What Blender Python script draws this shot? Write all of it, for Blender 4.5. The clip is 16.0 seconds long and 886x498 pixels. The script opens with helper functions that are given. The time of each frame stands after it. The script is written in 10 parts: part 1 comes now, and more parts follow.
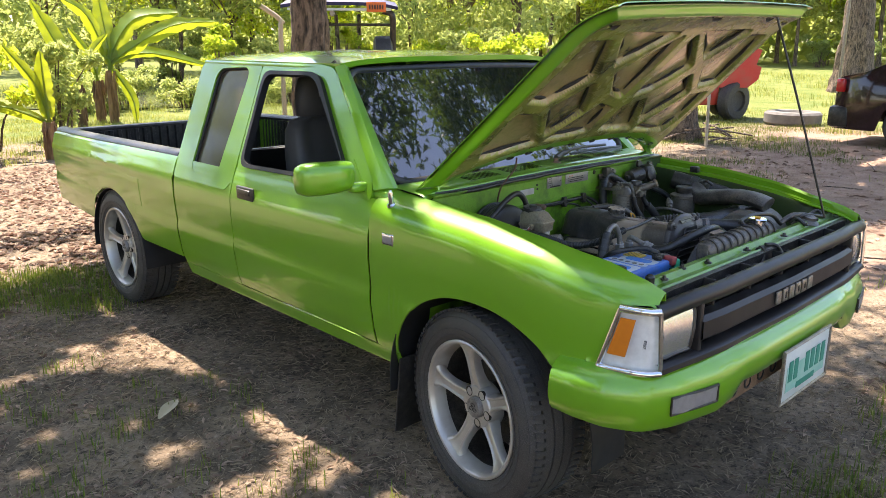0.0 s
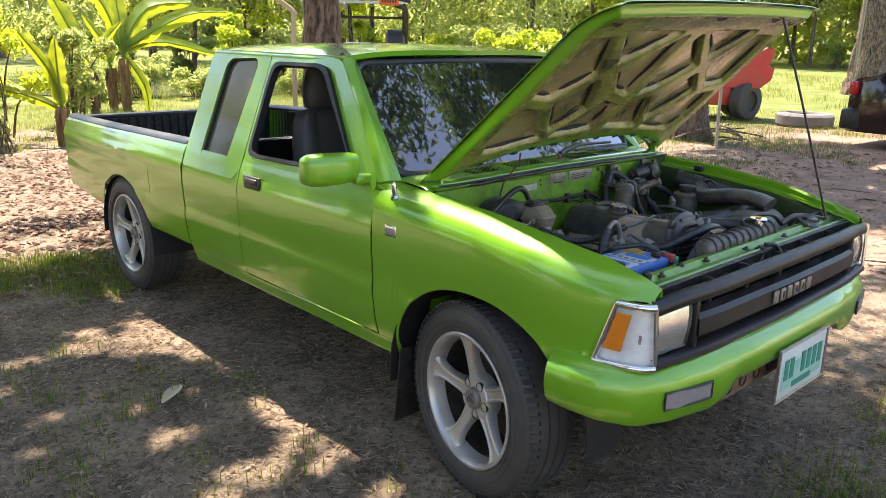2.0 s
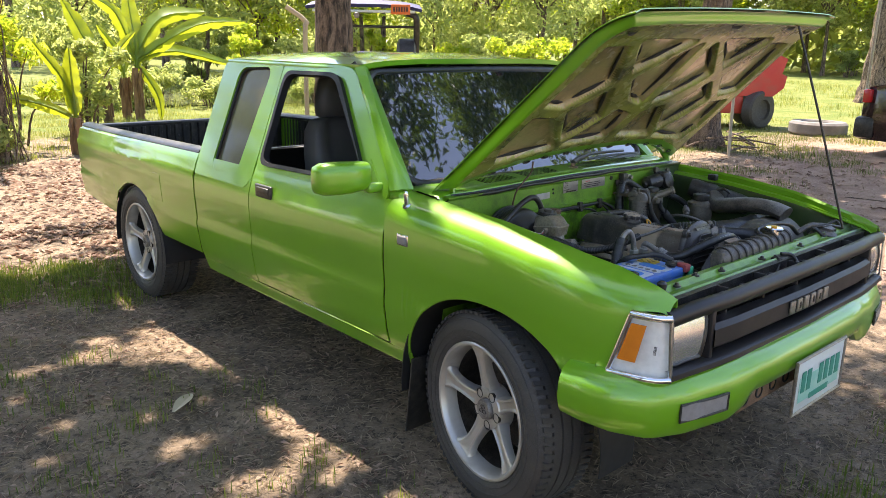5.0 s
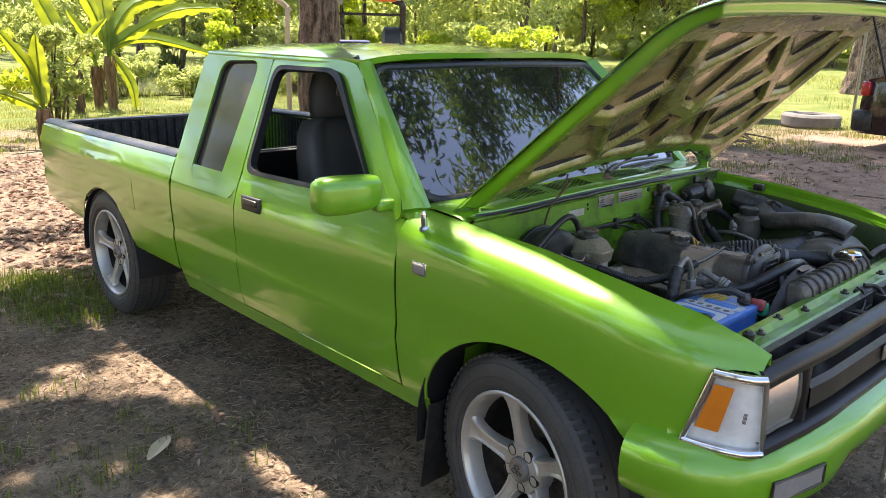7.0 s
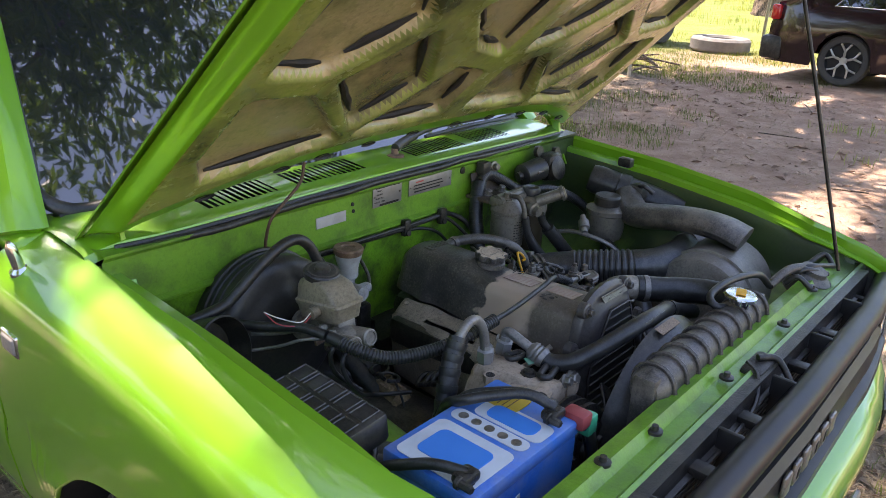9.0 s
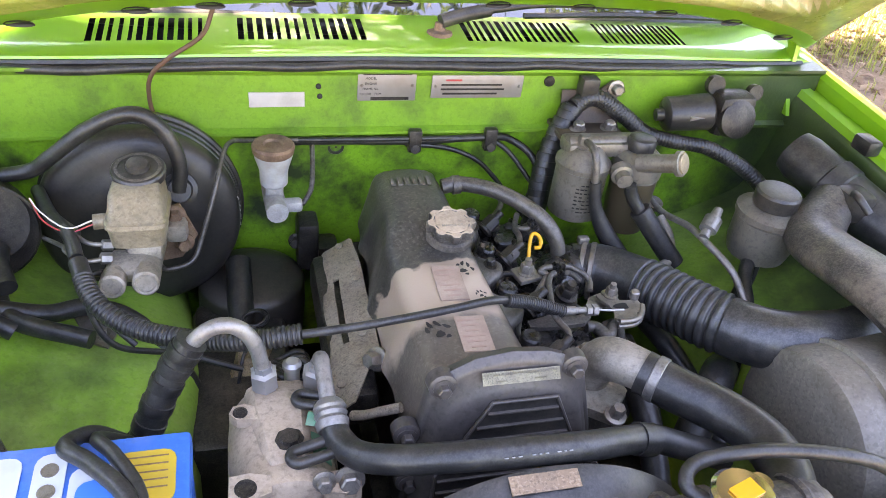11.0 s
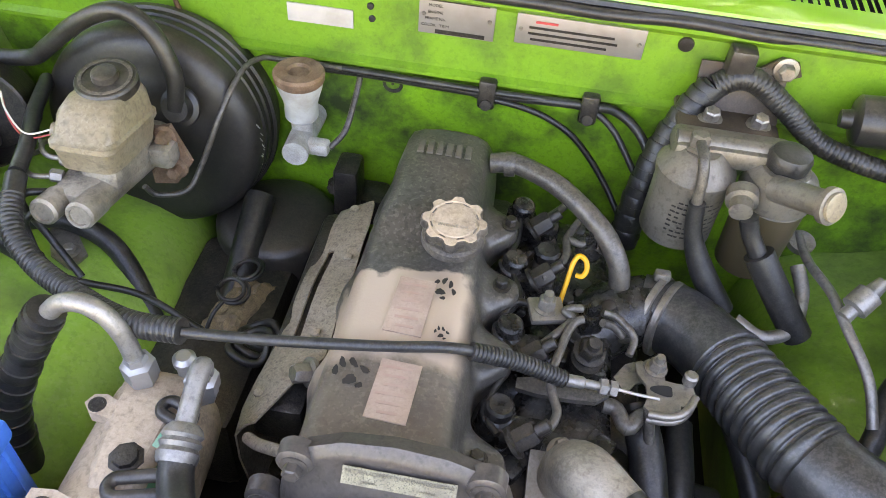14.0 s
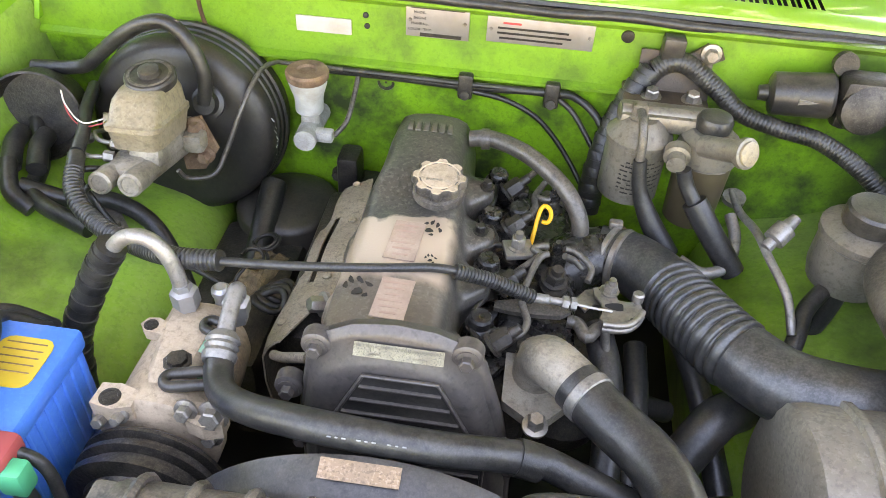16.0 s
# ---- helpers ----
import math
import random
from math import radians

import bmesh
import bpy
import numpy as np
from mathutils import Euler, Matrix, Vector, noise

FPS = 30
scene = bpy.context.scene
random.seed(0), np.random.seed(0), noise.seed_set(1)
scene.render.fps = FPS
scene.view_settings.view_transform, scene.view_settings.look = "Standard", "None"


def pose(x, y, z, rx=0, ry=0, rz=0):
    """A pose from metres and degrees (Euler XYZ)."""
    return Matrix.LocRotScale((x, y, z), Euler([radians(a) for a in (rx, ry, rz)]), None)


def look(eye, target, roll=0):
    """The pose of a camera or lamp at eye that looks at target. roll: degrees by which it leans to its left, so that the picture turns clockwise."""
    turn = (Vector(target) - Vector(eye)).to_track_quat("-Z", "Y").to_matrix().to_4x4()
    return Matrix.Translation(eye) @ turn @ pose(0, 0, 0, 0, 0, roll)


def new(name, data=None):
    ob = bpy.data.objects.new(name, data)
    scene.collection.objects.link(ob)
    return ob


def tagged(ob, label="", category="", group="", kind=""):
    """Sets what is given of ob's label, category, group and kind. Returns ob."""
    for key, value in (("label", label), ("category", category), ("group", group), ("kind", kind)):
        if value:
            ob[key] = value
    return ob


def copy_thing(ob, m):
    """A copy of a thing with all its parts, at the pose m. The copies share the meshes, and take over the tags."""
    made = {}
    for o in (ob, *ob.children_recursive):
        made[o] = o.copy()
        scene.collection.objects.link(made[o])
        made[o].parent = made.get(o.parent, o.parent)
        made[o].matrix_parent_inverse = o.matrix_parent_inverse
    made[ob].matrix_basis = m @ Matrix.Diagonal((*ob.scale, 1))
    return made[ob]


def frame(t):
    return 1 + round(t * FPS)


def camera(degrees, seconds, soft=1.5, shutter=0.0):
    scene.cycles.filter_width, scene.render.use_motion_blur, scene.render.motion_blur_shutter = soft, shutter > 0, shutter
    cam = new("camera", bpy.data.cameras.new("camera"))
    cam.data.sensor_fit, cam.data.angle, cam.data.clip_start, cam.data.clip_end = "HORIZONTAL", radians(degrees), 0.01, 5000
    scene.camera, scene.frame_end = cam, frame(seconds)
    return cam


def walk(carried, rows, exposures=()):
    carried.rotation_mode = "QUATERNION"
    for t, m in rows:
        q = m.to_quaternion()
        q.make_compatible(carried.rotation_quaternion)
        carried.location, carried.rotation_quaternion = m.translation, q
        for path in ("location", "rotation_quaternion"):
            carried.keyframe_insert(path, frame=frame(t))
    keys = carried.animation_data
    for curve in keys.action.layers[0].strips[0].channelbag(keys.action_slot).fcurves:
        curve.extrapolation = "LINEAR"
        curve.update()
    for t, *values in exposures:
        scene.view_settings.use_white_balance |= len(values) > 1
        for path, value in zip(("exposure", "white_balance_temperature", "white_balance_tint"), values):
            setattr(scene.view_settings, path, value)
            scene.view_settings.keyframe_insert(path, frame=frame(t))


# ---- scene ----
cam = camera(59.5, 16.0, soft=0.5)
PATH = [
    (0, (2.477, 1.603, 1.493), (1.143, 0.206, 0.973), 0.1),
    (0.5, (2.467, 1.599, 1.494), (1.124, 0.211, 0.974), 0.3),
    (1, (2.469, 1.606, 1.492), (1.13, 0.218, 0.965), 0.8),
    (1.5, (2.478, 1.626, 1.495), (1.153, 0.227, 0.96), 1.1),
    (2, (2.48, 1.642, 1.494), (1.166, 0.233, 0.961), 1.2),
    (2.5, (2.48, 1.65, 1.497), (1.174, 0.229, 0.972), 1.1),
    (3, (2.479, 1.645, 1.496), (1.176, 0.219, 0.976), 1.1),
    (3.5, (2.486, 1.644, 1.496), (1.182, 0.216, 0.985), 1.1),
    (4, (2.496, 1.644, 1.495), (1.198, 0.209, 0.988), 1.0),
    (6.5, (2.373, 1.379, 1.491), (1.062, -0.033, 0.956), 1.4),
    (7, (2.287, 1.223, 1.502), (0.954, -0.167, 0.962), 1.4),
    (7.5, (2.042, 1.169, 1.482), (0.696, -0.208, 0.94), 1.5),
    (8, (1.762, 1.091, 1.479), (0.372, -0.226, 0.903), 1.5),
    (8.4, (1.522, 0.953, 1.489), (0.084, -0.284, 0.854), 2.7),
    (8.5, (1.471, 0.938, 1.484), (0.028, -0.291, 0.849), 1.8),
    (8.7, (1.384, 0.913, 1.482), (-0.061, -0.3, 0.817), 2.0),
    (10.8, (0.395, 0.78, 1.46), (-0.314, -0.709, 0.328), 7.7),
    (11, (0.295, 0.803, 1.454), (-0.21, -0.744, 0.291), 7.5),
    (11.5, (0.113, 0.786, 1.463), (0.012, -0.763, 0.202), 6.6),
    (12, (0.023, 0.631, 1.429), (0.002, -0.866, 0.103), 7.4),
    (12.5, (-0.007, 0.549, 1.41), (0.018, -0.899, 0.03), 7.5),
    (13, (-0.017, 0.527, 1.402), (0.062, -0.877, -0.02), 6.7),
    (13.5, (-0.022, 0.529, 1.403), (0.088, -0.864, -0.029), 5.9),
    (14, (-0.023, 0.548, 1.411), (0.106, -0.856, -0.008), 5.5),
    (14.5, (-0.02, 0.558, 1.412), (0.096, -0.855, 0.001), 5.6),
    (15, (-0.023, 0.572, 1.417), (0.096, -0.852, 0.017), 5.3),
    (15.5, (-0.034, 0.618, 1.425), (0.092, -0.837, 0.058), 4.5),
    (16, (-0.063, 0.748, 1.435), (0.081, -0.754, 0.122), 3.5),
]
walk(cam, [(t, look(eye, target, roll)) for t, eye, target, roll in PATH], exposures=[(0.0, 1.86, 6950, 19), (7.0, 1.82, 6950, 19), (8.7, 1.98, 7000, 21), (10.8, 3.64, 7900, 30), (12.5, 3.95, 8400, 29), (14.0, 3.92, 8900, 25), (16.0, 4.18, 9600, 23)])

# ---- world and sun ----
SUN_FROM = Vector((-0.12, -0.47, 0.875)).normalized()
world = bpy.data.worlds.new("sky")
world.use_nodes = True
scene.world = world
sky = world.node_tree.nodes.new("ShaderNodeTexSky")
sky.sky_type = "NISHITA"
sky.sun_disc = False
sky.sun_elevation = math.asin(SUN_FROM.z)
sky.sun_rotation = math.atan2(SUN_FROM.x, SUN_FROM.y)
world.node_tree.links.new(sky.outputs[0], world.node_tree.nodes["Background"].inputs[0])
world.node_tree.nodes["Background"].inputs[1].default_value = 0.145
sun = new("sun", bpy.data.lights.new("sun", "SUN"))
sun.data.energy, sun.data.angle, sun.data.color = 5.0, radians(0.55), (1.0, 0.94, 0.84)
sun.matrix_world = look(SUN_FROM * 40, (0, 0, 0))

# ---- materials ----
MATS = {}


def material(name, color, rough=0.5, metal=0.0, color2=None, scale=8.0, amount=0.5, bump=0.0, bump_scale=60.0,
             dirt=None, dirt_amount=0.0, dirt_scale=3.0, coat=0.0, rough_var=0.1, per_object=0.0, transmission=0.0, spec=0.5, stretch=None, detail=6.0, grain=0.0, dust=None, dust_amount=0.0, far_dark=False):
    """A procedural surface: two-tone grain, patchy dirt, uneven roughness and a fine relief."""
    m = bpy.data.materials.new(name)
    m.use_nodes = True
    nt = m.node_tree
    N, L = nt.nodes.new, nt.links.new
    b = nt.nodes["Principled BSDF"]
    b.inputs["Metallic"].default_value = metal
    b.inputs["Coat Weight"].default_value = coat
    b.inputs["Coat Roughness"].default_value = 0.06
    b.inputs["Transmission Weight"].default_value = transmission
    b.inputs["Specular IOR Level"].default_value = spec
    geo = N("ShaderNodeTexCoord")
    vec = geo.outputs["Object"]
    if stretch:
        mp = N("ShaderNodeMapping")
        mp.inputs["Scale"].default_value = stretch
        L(vec, mp.inputs[0])
        vec = mp.outputs[0]

    def tex(s, d=detail):
        n = N("ShaderNodeTexNoise")
        n.inputs["Scale"].default_value, n.inputs["Detail"].default_value, n.inputs["Roughness"].default_value = s, d, 0.62
        L(vec, n.inputs["Vector"])
        return n.outputs["Fac"]

    def ramp(sock, lo, hi):
        r = N("ShaderNodeMapRange")
        r.inputs[1].default_value, r.inputs[2].default_value = lo, hi
        L(sock, r.inputs[0])
        return r.outputs[0]

    def mix(a, c, fac):
        x = N("ShaderNodeMix")
        x.data_type = "RGBA"
        for sock, v in ((x.inputs[6], a), (x.inputs[7], c)):
            if isinstance(v, tuple):
                sock.default_value = (*v, 1)
            else:
                L(v, sock)
        L(fac, x.inputs[0])
        return x.outputs[2]

    def times(sock, k):
        mm = N("ShaderNodeMath")
        mm.operation = "MULTIPLY"
        L(sock, mm.inputs[0])
        mm.inputs[1].default_value = k
        return mm.outputs[0]

    col = color
    if color2:
        col = mix(col, color2, times(ramp(tex(scale), 0.35, 0.7), amount))
    if color2 and grain:
        # fine specks of dust and grime
        col = mix(col, color2, times(ramp(tex(scale * 9, 5), 0.52, 0.62), grain * 0.6))
        col = mix(col, tuple(c * 0.25 for c in color), times(ramp(tex(scale * 5, 8), 0.56, 0.66), min(1.0, grain * 0.9)))
        col = mix(col, tuple(min(0.6, c * 1.25 + 0.04) for c in color2), times(ramp(tex(scale * 26, 4), 0.53, 0.60), min(1.0, grain * 2.6)))
        col = mix(col, tuple(c * 0.3 for c in color), times(ramp(tex(scale * 21, 5), 0.53, 0.60), min(1.0, grain * 2.6)))
    if dirt:
        col = mix(col, dirt, times(ramp(tex(dirt_scale, 10), 0.45, 0.66), dirt_amount))
    if far_dark:
        # darker towards the far side, with a ragged edge
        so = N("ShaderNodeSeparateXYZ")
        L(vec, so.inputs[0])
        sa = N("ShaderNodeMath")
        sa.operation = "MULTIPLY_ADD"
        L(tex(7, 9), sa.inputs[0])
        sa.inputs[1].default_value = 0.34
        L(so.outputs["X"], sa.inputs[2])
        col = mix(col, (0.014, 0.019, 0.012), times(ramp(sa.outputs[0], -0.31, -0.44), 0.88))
    if dust:
        # dust settles in flecks on what faces up
        ng = N("ShaderNodeNewGeometry")
        sx = N("ShaderNodeSeparateXYZ")
        L(ng.outputs["Normal"], sx.inputs[0])
        lay = N("ShaderNodeMath")
        lay.operation = "MULTIPLY"
        L(ramp(sx.outputs["Z"], -0.15, 0.85), lay.inputs[0])
        fl = N("ShaderNodeMath")
        fl.operation = "ADD"
        L(times(ramp(tex(38, 12), 0.42, 0.62), 0.55), fl.inputs[0])
        L(times(ramp(tex(300, 6), 0.47, 0.57), 0.85), fl.inputs[1])
        L(fl.outputs[0], lay.inputs[1])
        cl_ = N("ShaderNodeMath")
        cl_.operation = "MINIMUM"
        L(times(lay.outputs[0], dust_amount), cl_.inputs[0])
        cl_.inputs[1].default_value = 0.95
        col = mix(col, dust, cl_.outputs[0])
        # dark greasy spots
        col = mix(col, tuple(c * 0.3 for c in color), times(ramp(tex(130, 12), 0.52, 0.70), 0.6))
    if per_object:
        oi = N("ShaderNodeObjectInfo")
        hv = N("ShaderNodeHueSaturation")
        L(times(oi.outputs["Random"], per_object), hv.inputs["Value"])
        ad = N("ShaderNodeMath")
        ad.inputs[1].default_value = 1 - per_object / 2
        L(times(oi.outputs["Random"], per_object), ad.inputs[0])
        L(ad.outputs[0], hv.inputs["Value"])
        if isinstance(col, tuple):
            hv.inputs["Color"].default_value = (*col, 1)
        else:
            L(col, hv.inputs["Color"])
        col = hv.outputs[0]
    if isinstance(col, tuple):
        b.inputs["Base Color"].default_value = (*col, 1)
    else:
        L(col, b.inputs["Base Color"])
    if rough_var:
        r = N("ShaderNodeMapRange")
        r.inputs[3].default_value, r.inputs[4].default_value = max(0.02, rough - rough_var), min(1, rough + rough_var)
        L(tex(scale * 2.3), r.inputs[0])
        L(r.outputs[0], b.inputs["Roughness"])
    else:
        b.inputs["Roughness"].default_value = rough
    if bump:
        bp = N("ShaderNodeBump")
        bp.inputs["Strength"].default_value = min(1.0, bump)
        bp.inputs["Distance"].default_value = 0.35 / bump_scale
        L(tex(bump_scale, 8), bp.inputs["Height"])
        L(bp.outputs[0], b.inputs["Normal"])
    MATS[name] = m
    return m


PAINT = material("lime_paint", (0.150, 0.372, 0.011), 0.32, 0.16, (0.170, 0.395, 0.015), 5, 0.35, 0.008, 900, (0.20, 0.22, 0.08), 0.06, 2.2, coat=1.0, rough_var=0.04)
BAYPAINT = material("bay_paint", (0.138, 0.305, 0.018), 0.38, 0.0, (0.112, 0.255, 0.018), 9, 0.6, 0.3, 170, (0.04, 0.07, 0.02), 0.55, 16, coat=0.25, grain=0.07, far_dark=True)
# both hood paints mix grime with pale tones standing in for reflected light
INNERPAINT = material("grimy_inner_paint", (0.27, 0.33, 0.06), 0.26, 0.0, (0.34, 0.28, 0.11), 5, 0.6, 0.1, 90, (0.06, 0.055, 0.025), 0.85, 6, coat=0.25, rough_var=0.15, grain=0.08)
POCKET = material("grimy_pocket_paint", (0.36, 0.33, 0.14), 0.24, 0.0, (0.42, 0.29, 0.16), 4, 0.8, 0.12, 60, (0.075, 0.08, 0.025), 0.85, 4.5, coat=0.7, rough_var=0.15, grain=0.08)
# greens set lighter than bay_paint to stand in for bounced light
OILY = material("oily_bay_paint", (0.185, 0.42, 0.022), 0.32, 0.0, (0.15, 0.345, 0.022), 8, 0.6, 0.35, 150, (0.026, 0.036, 0.018), 0.95, 12, coat=0.3, grain=0.10, far_dark=True)
DUSTY = material("dusty_floorpan", (0.23, 0.46, 0.035), 0.38, 0.0, (0.27, 0.36, 0.12), 6, 0.7, 0.2, 190, (0.035, 0.05, 0.022), 0.75, 5, coat=0.2, grain=0.07, far_dark=True)
RUBBER = material("black_rubber", (0.008, 0.0078, 0.0076), 0.36, 0, (0.024, 0.022, 0.020), 25, 0.6, 0.3, 300, (0.10, 0.09, 0.075), 0.30, 30, grain=0.10, dust=(0.13, 0.12, 0.10), dust_amount=0.1)
TYRE = material("tyre_rubber", (0.034, 0.033, 0.032), 0.62, 0, (0.07, 0.063, 0.056), 14, 0.6, 0.15, 150, (0.075, 0.062, 0.046), 0.3, 8, grain=0.2)
HOSE = material("dusty_hose", (0.014, 0.0138, 0.0135), 0.36, 0, (0.030, 0.028, 0.026), 24, 0.5, 0.25, 500, (0.14, 0.125, 0.105), 0.16, 60, grain=0.08, dust=(0.13, 0.12, 0.105), dust_amount=0.13)
PLASTIC = material("black_plastic", (0.014, 0.013, 0.012), 0.34, 0, (0.045, 0.04, 0.035), 24, 0.5, 0.2, 300, (0.13, 0.11, 0.085), 0.35, 18, grain=0.05, dust=(0.15, 0.13, 0.11), dust_amount=0.12)
GREYPL = material("worn_grey_plastic", (0.030, 0.027, 0.0245), 0.42, 0, (0.085, 0.073, 0.062), 14, 0.6, 0.35, 260, (0.24, 0.195, 0.15), 0.5, 18, grain=0.14, dust=(0.22, 0.185, 0.15), dust_amount=0.3)
GLASS = material("tinted_glass", (0.012, 0.013, 0.016), 0.04, 0, (0.04, 0.038, 0.035), 30, 0.15, rough_var=0.0, spec=0.9, coat=1.0)
GLASS.node_tree.nodes["Principled BSDF"].inputs["Coat IOR"].default_value = 1.75
GLASS.node_tree.nodes["Principled BSDF"].inputs["Coat Roughness"].default_value = 0.0
ALLOY = material("silver_alloy", (0.53, 0.51, 0.465), 0.34, 0.55, (0.42, 0.395, 0.355), 10, 0.5, 0.02, 300, (0.24, 0.19, 0.14), 0.35, 7)
CASTAL = material("cast_aluminium", (0.38, 0.335, 0.27), 0.5, 0.35, (0.25, 0.20, 0.15), 22, 0.7, 0.6, 320, (0.07, 0.058, 0.046), 0.7, 20, grain=0.09, dust=(0.42, 0.36, 0.29), dust_amount=0.35)
STEEL = material("zinc_steel", (0.36, 0.33, 0.29), 0.42, 0.7, (0.22, 0.19, 0.155), 35, 0.7, 0.1, 300, (0.12, 0.08, 0.055), 0.4, 40, grain=0.1, dust=(0.30, 0.26, 0.21), dust_amount=0.35)
RUST = material("rusty_steel", (0.19, 0.105, 0.06), 0.8, 0.2, (0.30, 0.2, 0.13), 35, 0.7, 0.3, 220, (0.07, 0.04, 0.025), 0.65, 30, grain=0.12)
CHROME = material("chrome", (0.78, 0.78, 0.78), 0.1, 1.0, (0.6, 0.6, 0.6), 12, 0.3, 0.0)
IRON = material("sooty_iron", (0.010, 0.0092, 0.0085), 0.36, 0.3, (0.045, 0.038, 0.031), 24, 0.65, 0.6, 260, (0.15, 0.125, 0.10), 0.28, 30, grain=0.13, dust=(0.20, 0.17, 0.135), dust_amount=0.10)
COVER = material("dusty_valve_cover", (0.105, 0.094, 0.08), 0.5, 0.2, (0.07, 0.062, 0.054), 9, 0.5, 0.05, 260, (0.26, 0.21, 0.155), 0.55, 5, grain=0.1)
SHIELD = material("heat_shield_steel", (0.30, 0.245, 0.18), 0.6, 0.2, (0.36, 0.285, 0.205), 16, 0.6, 0.15, 200, (0.13, 0.105, 0.08), 0.6, 18, grain=0.2, dust=(0.42, 0.35, 0.265), dust_amount=0.35)
UPHOLSTERY = material("grey_leather", (0.065, 0.06, 0.055), 0.6, 0, (0.09, 0.085, 0.078), 9, 0.5, 0.12, 350)
DUCT = material("duct_rubber", (0.016, 0.0162, 0.0166), 0.34, 0, (0.030, 0.029, 0.028), 22, 0.6, 0.25, 500, (0.17, 0.155, 0.135), 0.2, 55, grain=0.1, spec=0.7, dust=(0.17, 0.16, 0.145), dust_amount=0.24)
MATTAL = material("dull_aluminium", (0.32, 0.30, 0.28), 0.45, 0.6, (0.19, 0.175, 0.155), 30, 0.7, 0.25, 320, (0.15, 0.13, 0.11), 0.4, 30, grain=0.06, dust=(0.36, 0.33, 0.29), dust_amount=0.35)
COMPAL = material("dusty_casting", (0.50, 0.375, 0.26), 0.65, 0.05, (0.38, 0.285, 0.195), 12, 0.7, 0.4, 300, (0.09, 0.072, 0.055), 0.75, 9, grain=0.06, dust=(0.52, 0.40, 0.29), dust_amount=0.5)
CANMET = material("grey_canister", (0.21, 0.19, 0.16), 0.4, 0.45, (0.13, 0.11, 0.085), 22, 0.7, 0.2, 300, (0.30, 0.26, 0.20), 0.4, 16, grain=0.08, dust=(0.26, 0.23, 0.19), dust_amount=0.25)
PIPE = material("dull_pipe", (0.088, 0.077, 0.065), 0.38, 0.3, (0.05, 0.043, 0.036), 30, 0.6, 0.1, 250, (0.22, 0.19, 0.15), 0.4, 40, grain=0.25, dust=(0.24, 0.21, 0.175), dust_amount=0.3)
WETIRON = material("oily_iron", (0.010, 0.0095, 0.009), 0.27, 0.2, (0.026, 0.023, 0.020), 30, 0.5, 0.35, 220, (0.20, 0.185, 0.165), 0.3, 48, grain=0.15)
COVERPL = material("smooth_grey_plastic", (0.050, 0.045, 0.042), 0.36, 0, (0.075, 0.062, 0.055), 6, 0.7, 0.12, 500, (0.15, 0.12, 0.10), 0.22, 7, grain=0.05, dust=(0.15, 0.125, 0.105), dust_amount=0.16)
TRIMDARK = material("dark_trim", (0.01, 0.01, 0.011), 0.6, 0, (0.02, 0.02, 0.02), 12, 0.4)

# ---- mesh tools ----


def part(name, bm, mat, parent=None, label="", smooth=35, weld=True):
    """Links a bmesh as one mesh object under a thing or under a part."""
    if weld:
        bmesh.ops.remove_doubles(bm, verts=bm.verts, dist=0.00005)
    bmesh.ops.recalc_face_normals(bm, faces=bm.faces)
    me = bpy.data.meshes.new(name)
    bm.to_mesh(me)
    bm.free()
    for m in (mat if isinstance(mat, (list, tuple)) else (mat,)):
        me.materials.append(m)
    if smooth:
        me.set_sharp_from_angle(angle=radians(smooth))
        me.polygons.foreach_set("use_smooth", [True] * len(me.polygons))
        me.set_sharp_from_angle(angle=radians(smooth))
    ob = new(name, me)
    if parent is not None:
        ob.parent = parent
    if label:
        ob["label"] = label
    return ob


def thing(name, label, category, group="", m=None):
    ob = new(name)
    ob.empty_display_size = 0.1
    if m is not None:
        ob.matrix_basis = m
    return tagged(ob, label, category, group)


def grid(bm, rows, closed=False, mat=0):
    """Skins a list of equally long rows of points."""
    vs = [[bm.verts.new(p) for p in r] for r in rows]
    for a, b in zip(vs, vs[1:]):
        n = len(a)
        for i in range(n if closed else n - 1):
            try:
                f = bm.faces.new((a[i], a[(i + 1) % n], b[(i + 1) % n], b[i]))
                f.material_index = mat
            except ValueError:
                pass
    return vs


def cap(bm, ring, mat=0):
    try:
        f = bm.faces.new(ring)
        f.material_index = mat
    except ValueError:
        pass


def thicken(bm, t):
    """Gives an open skin a thickness, outwards along its normals."""
    bmesh.ops.remove_doubles(bm, verts=bm.verts, dist=0.00005)
    bmesh.ops.recalc_face_normals(bm, faces=bm.faces)
    bmesh.ops.solidify(bm, geom=bm.faces[:], thickness=t)
    return bm


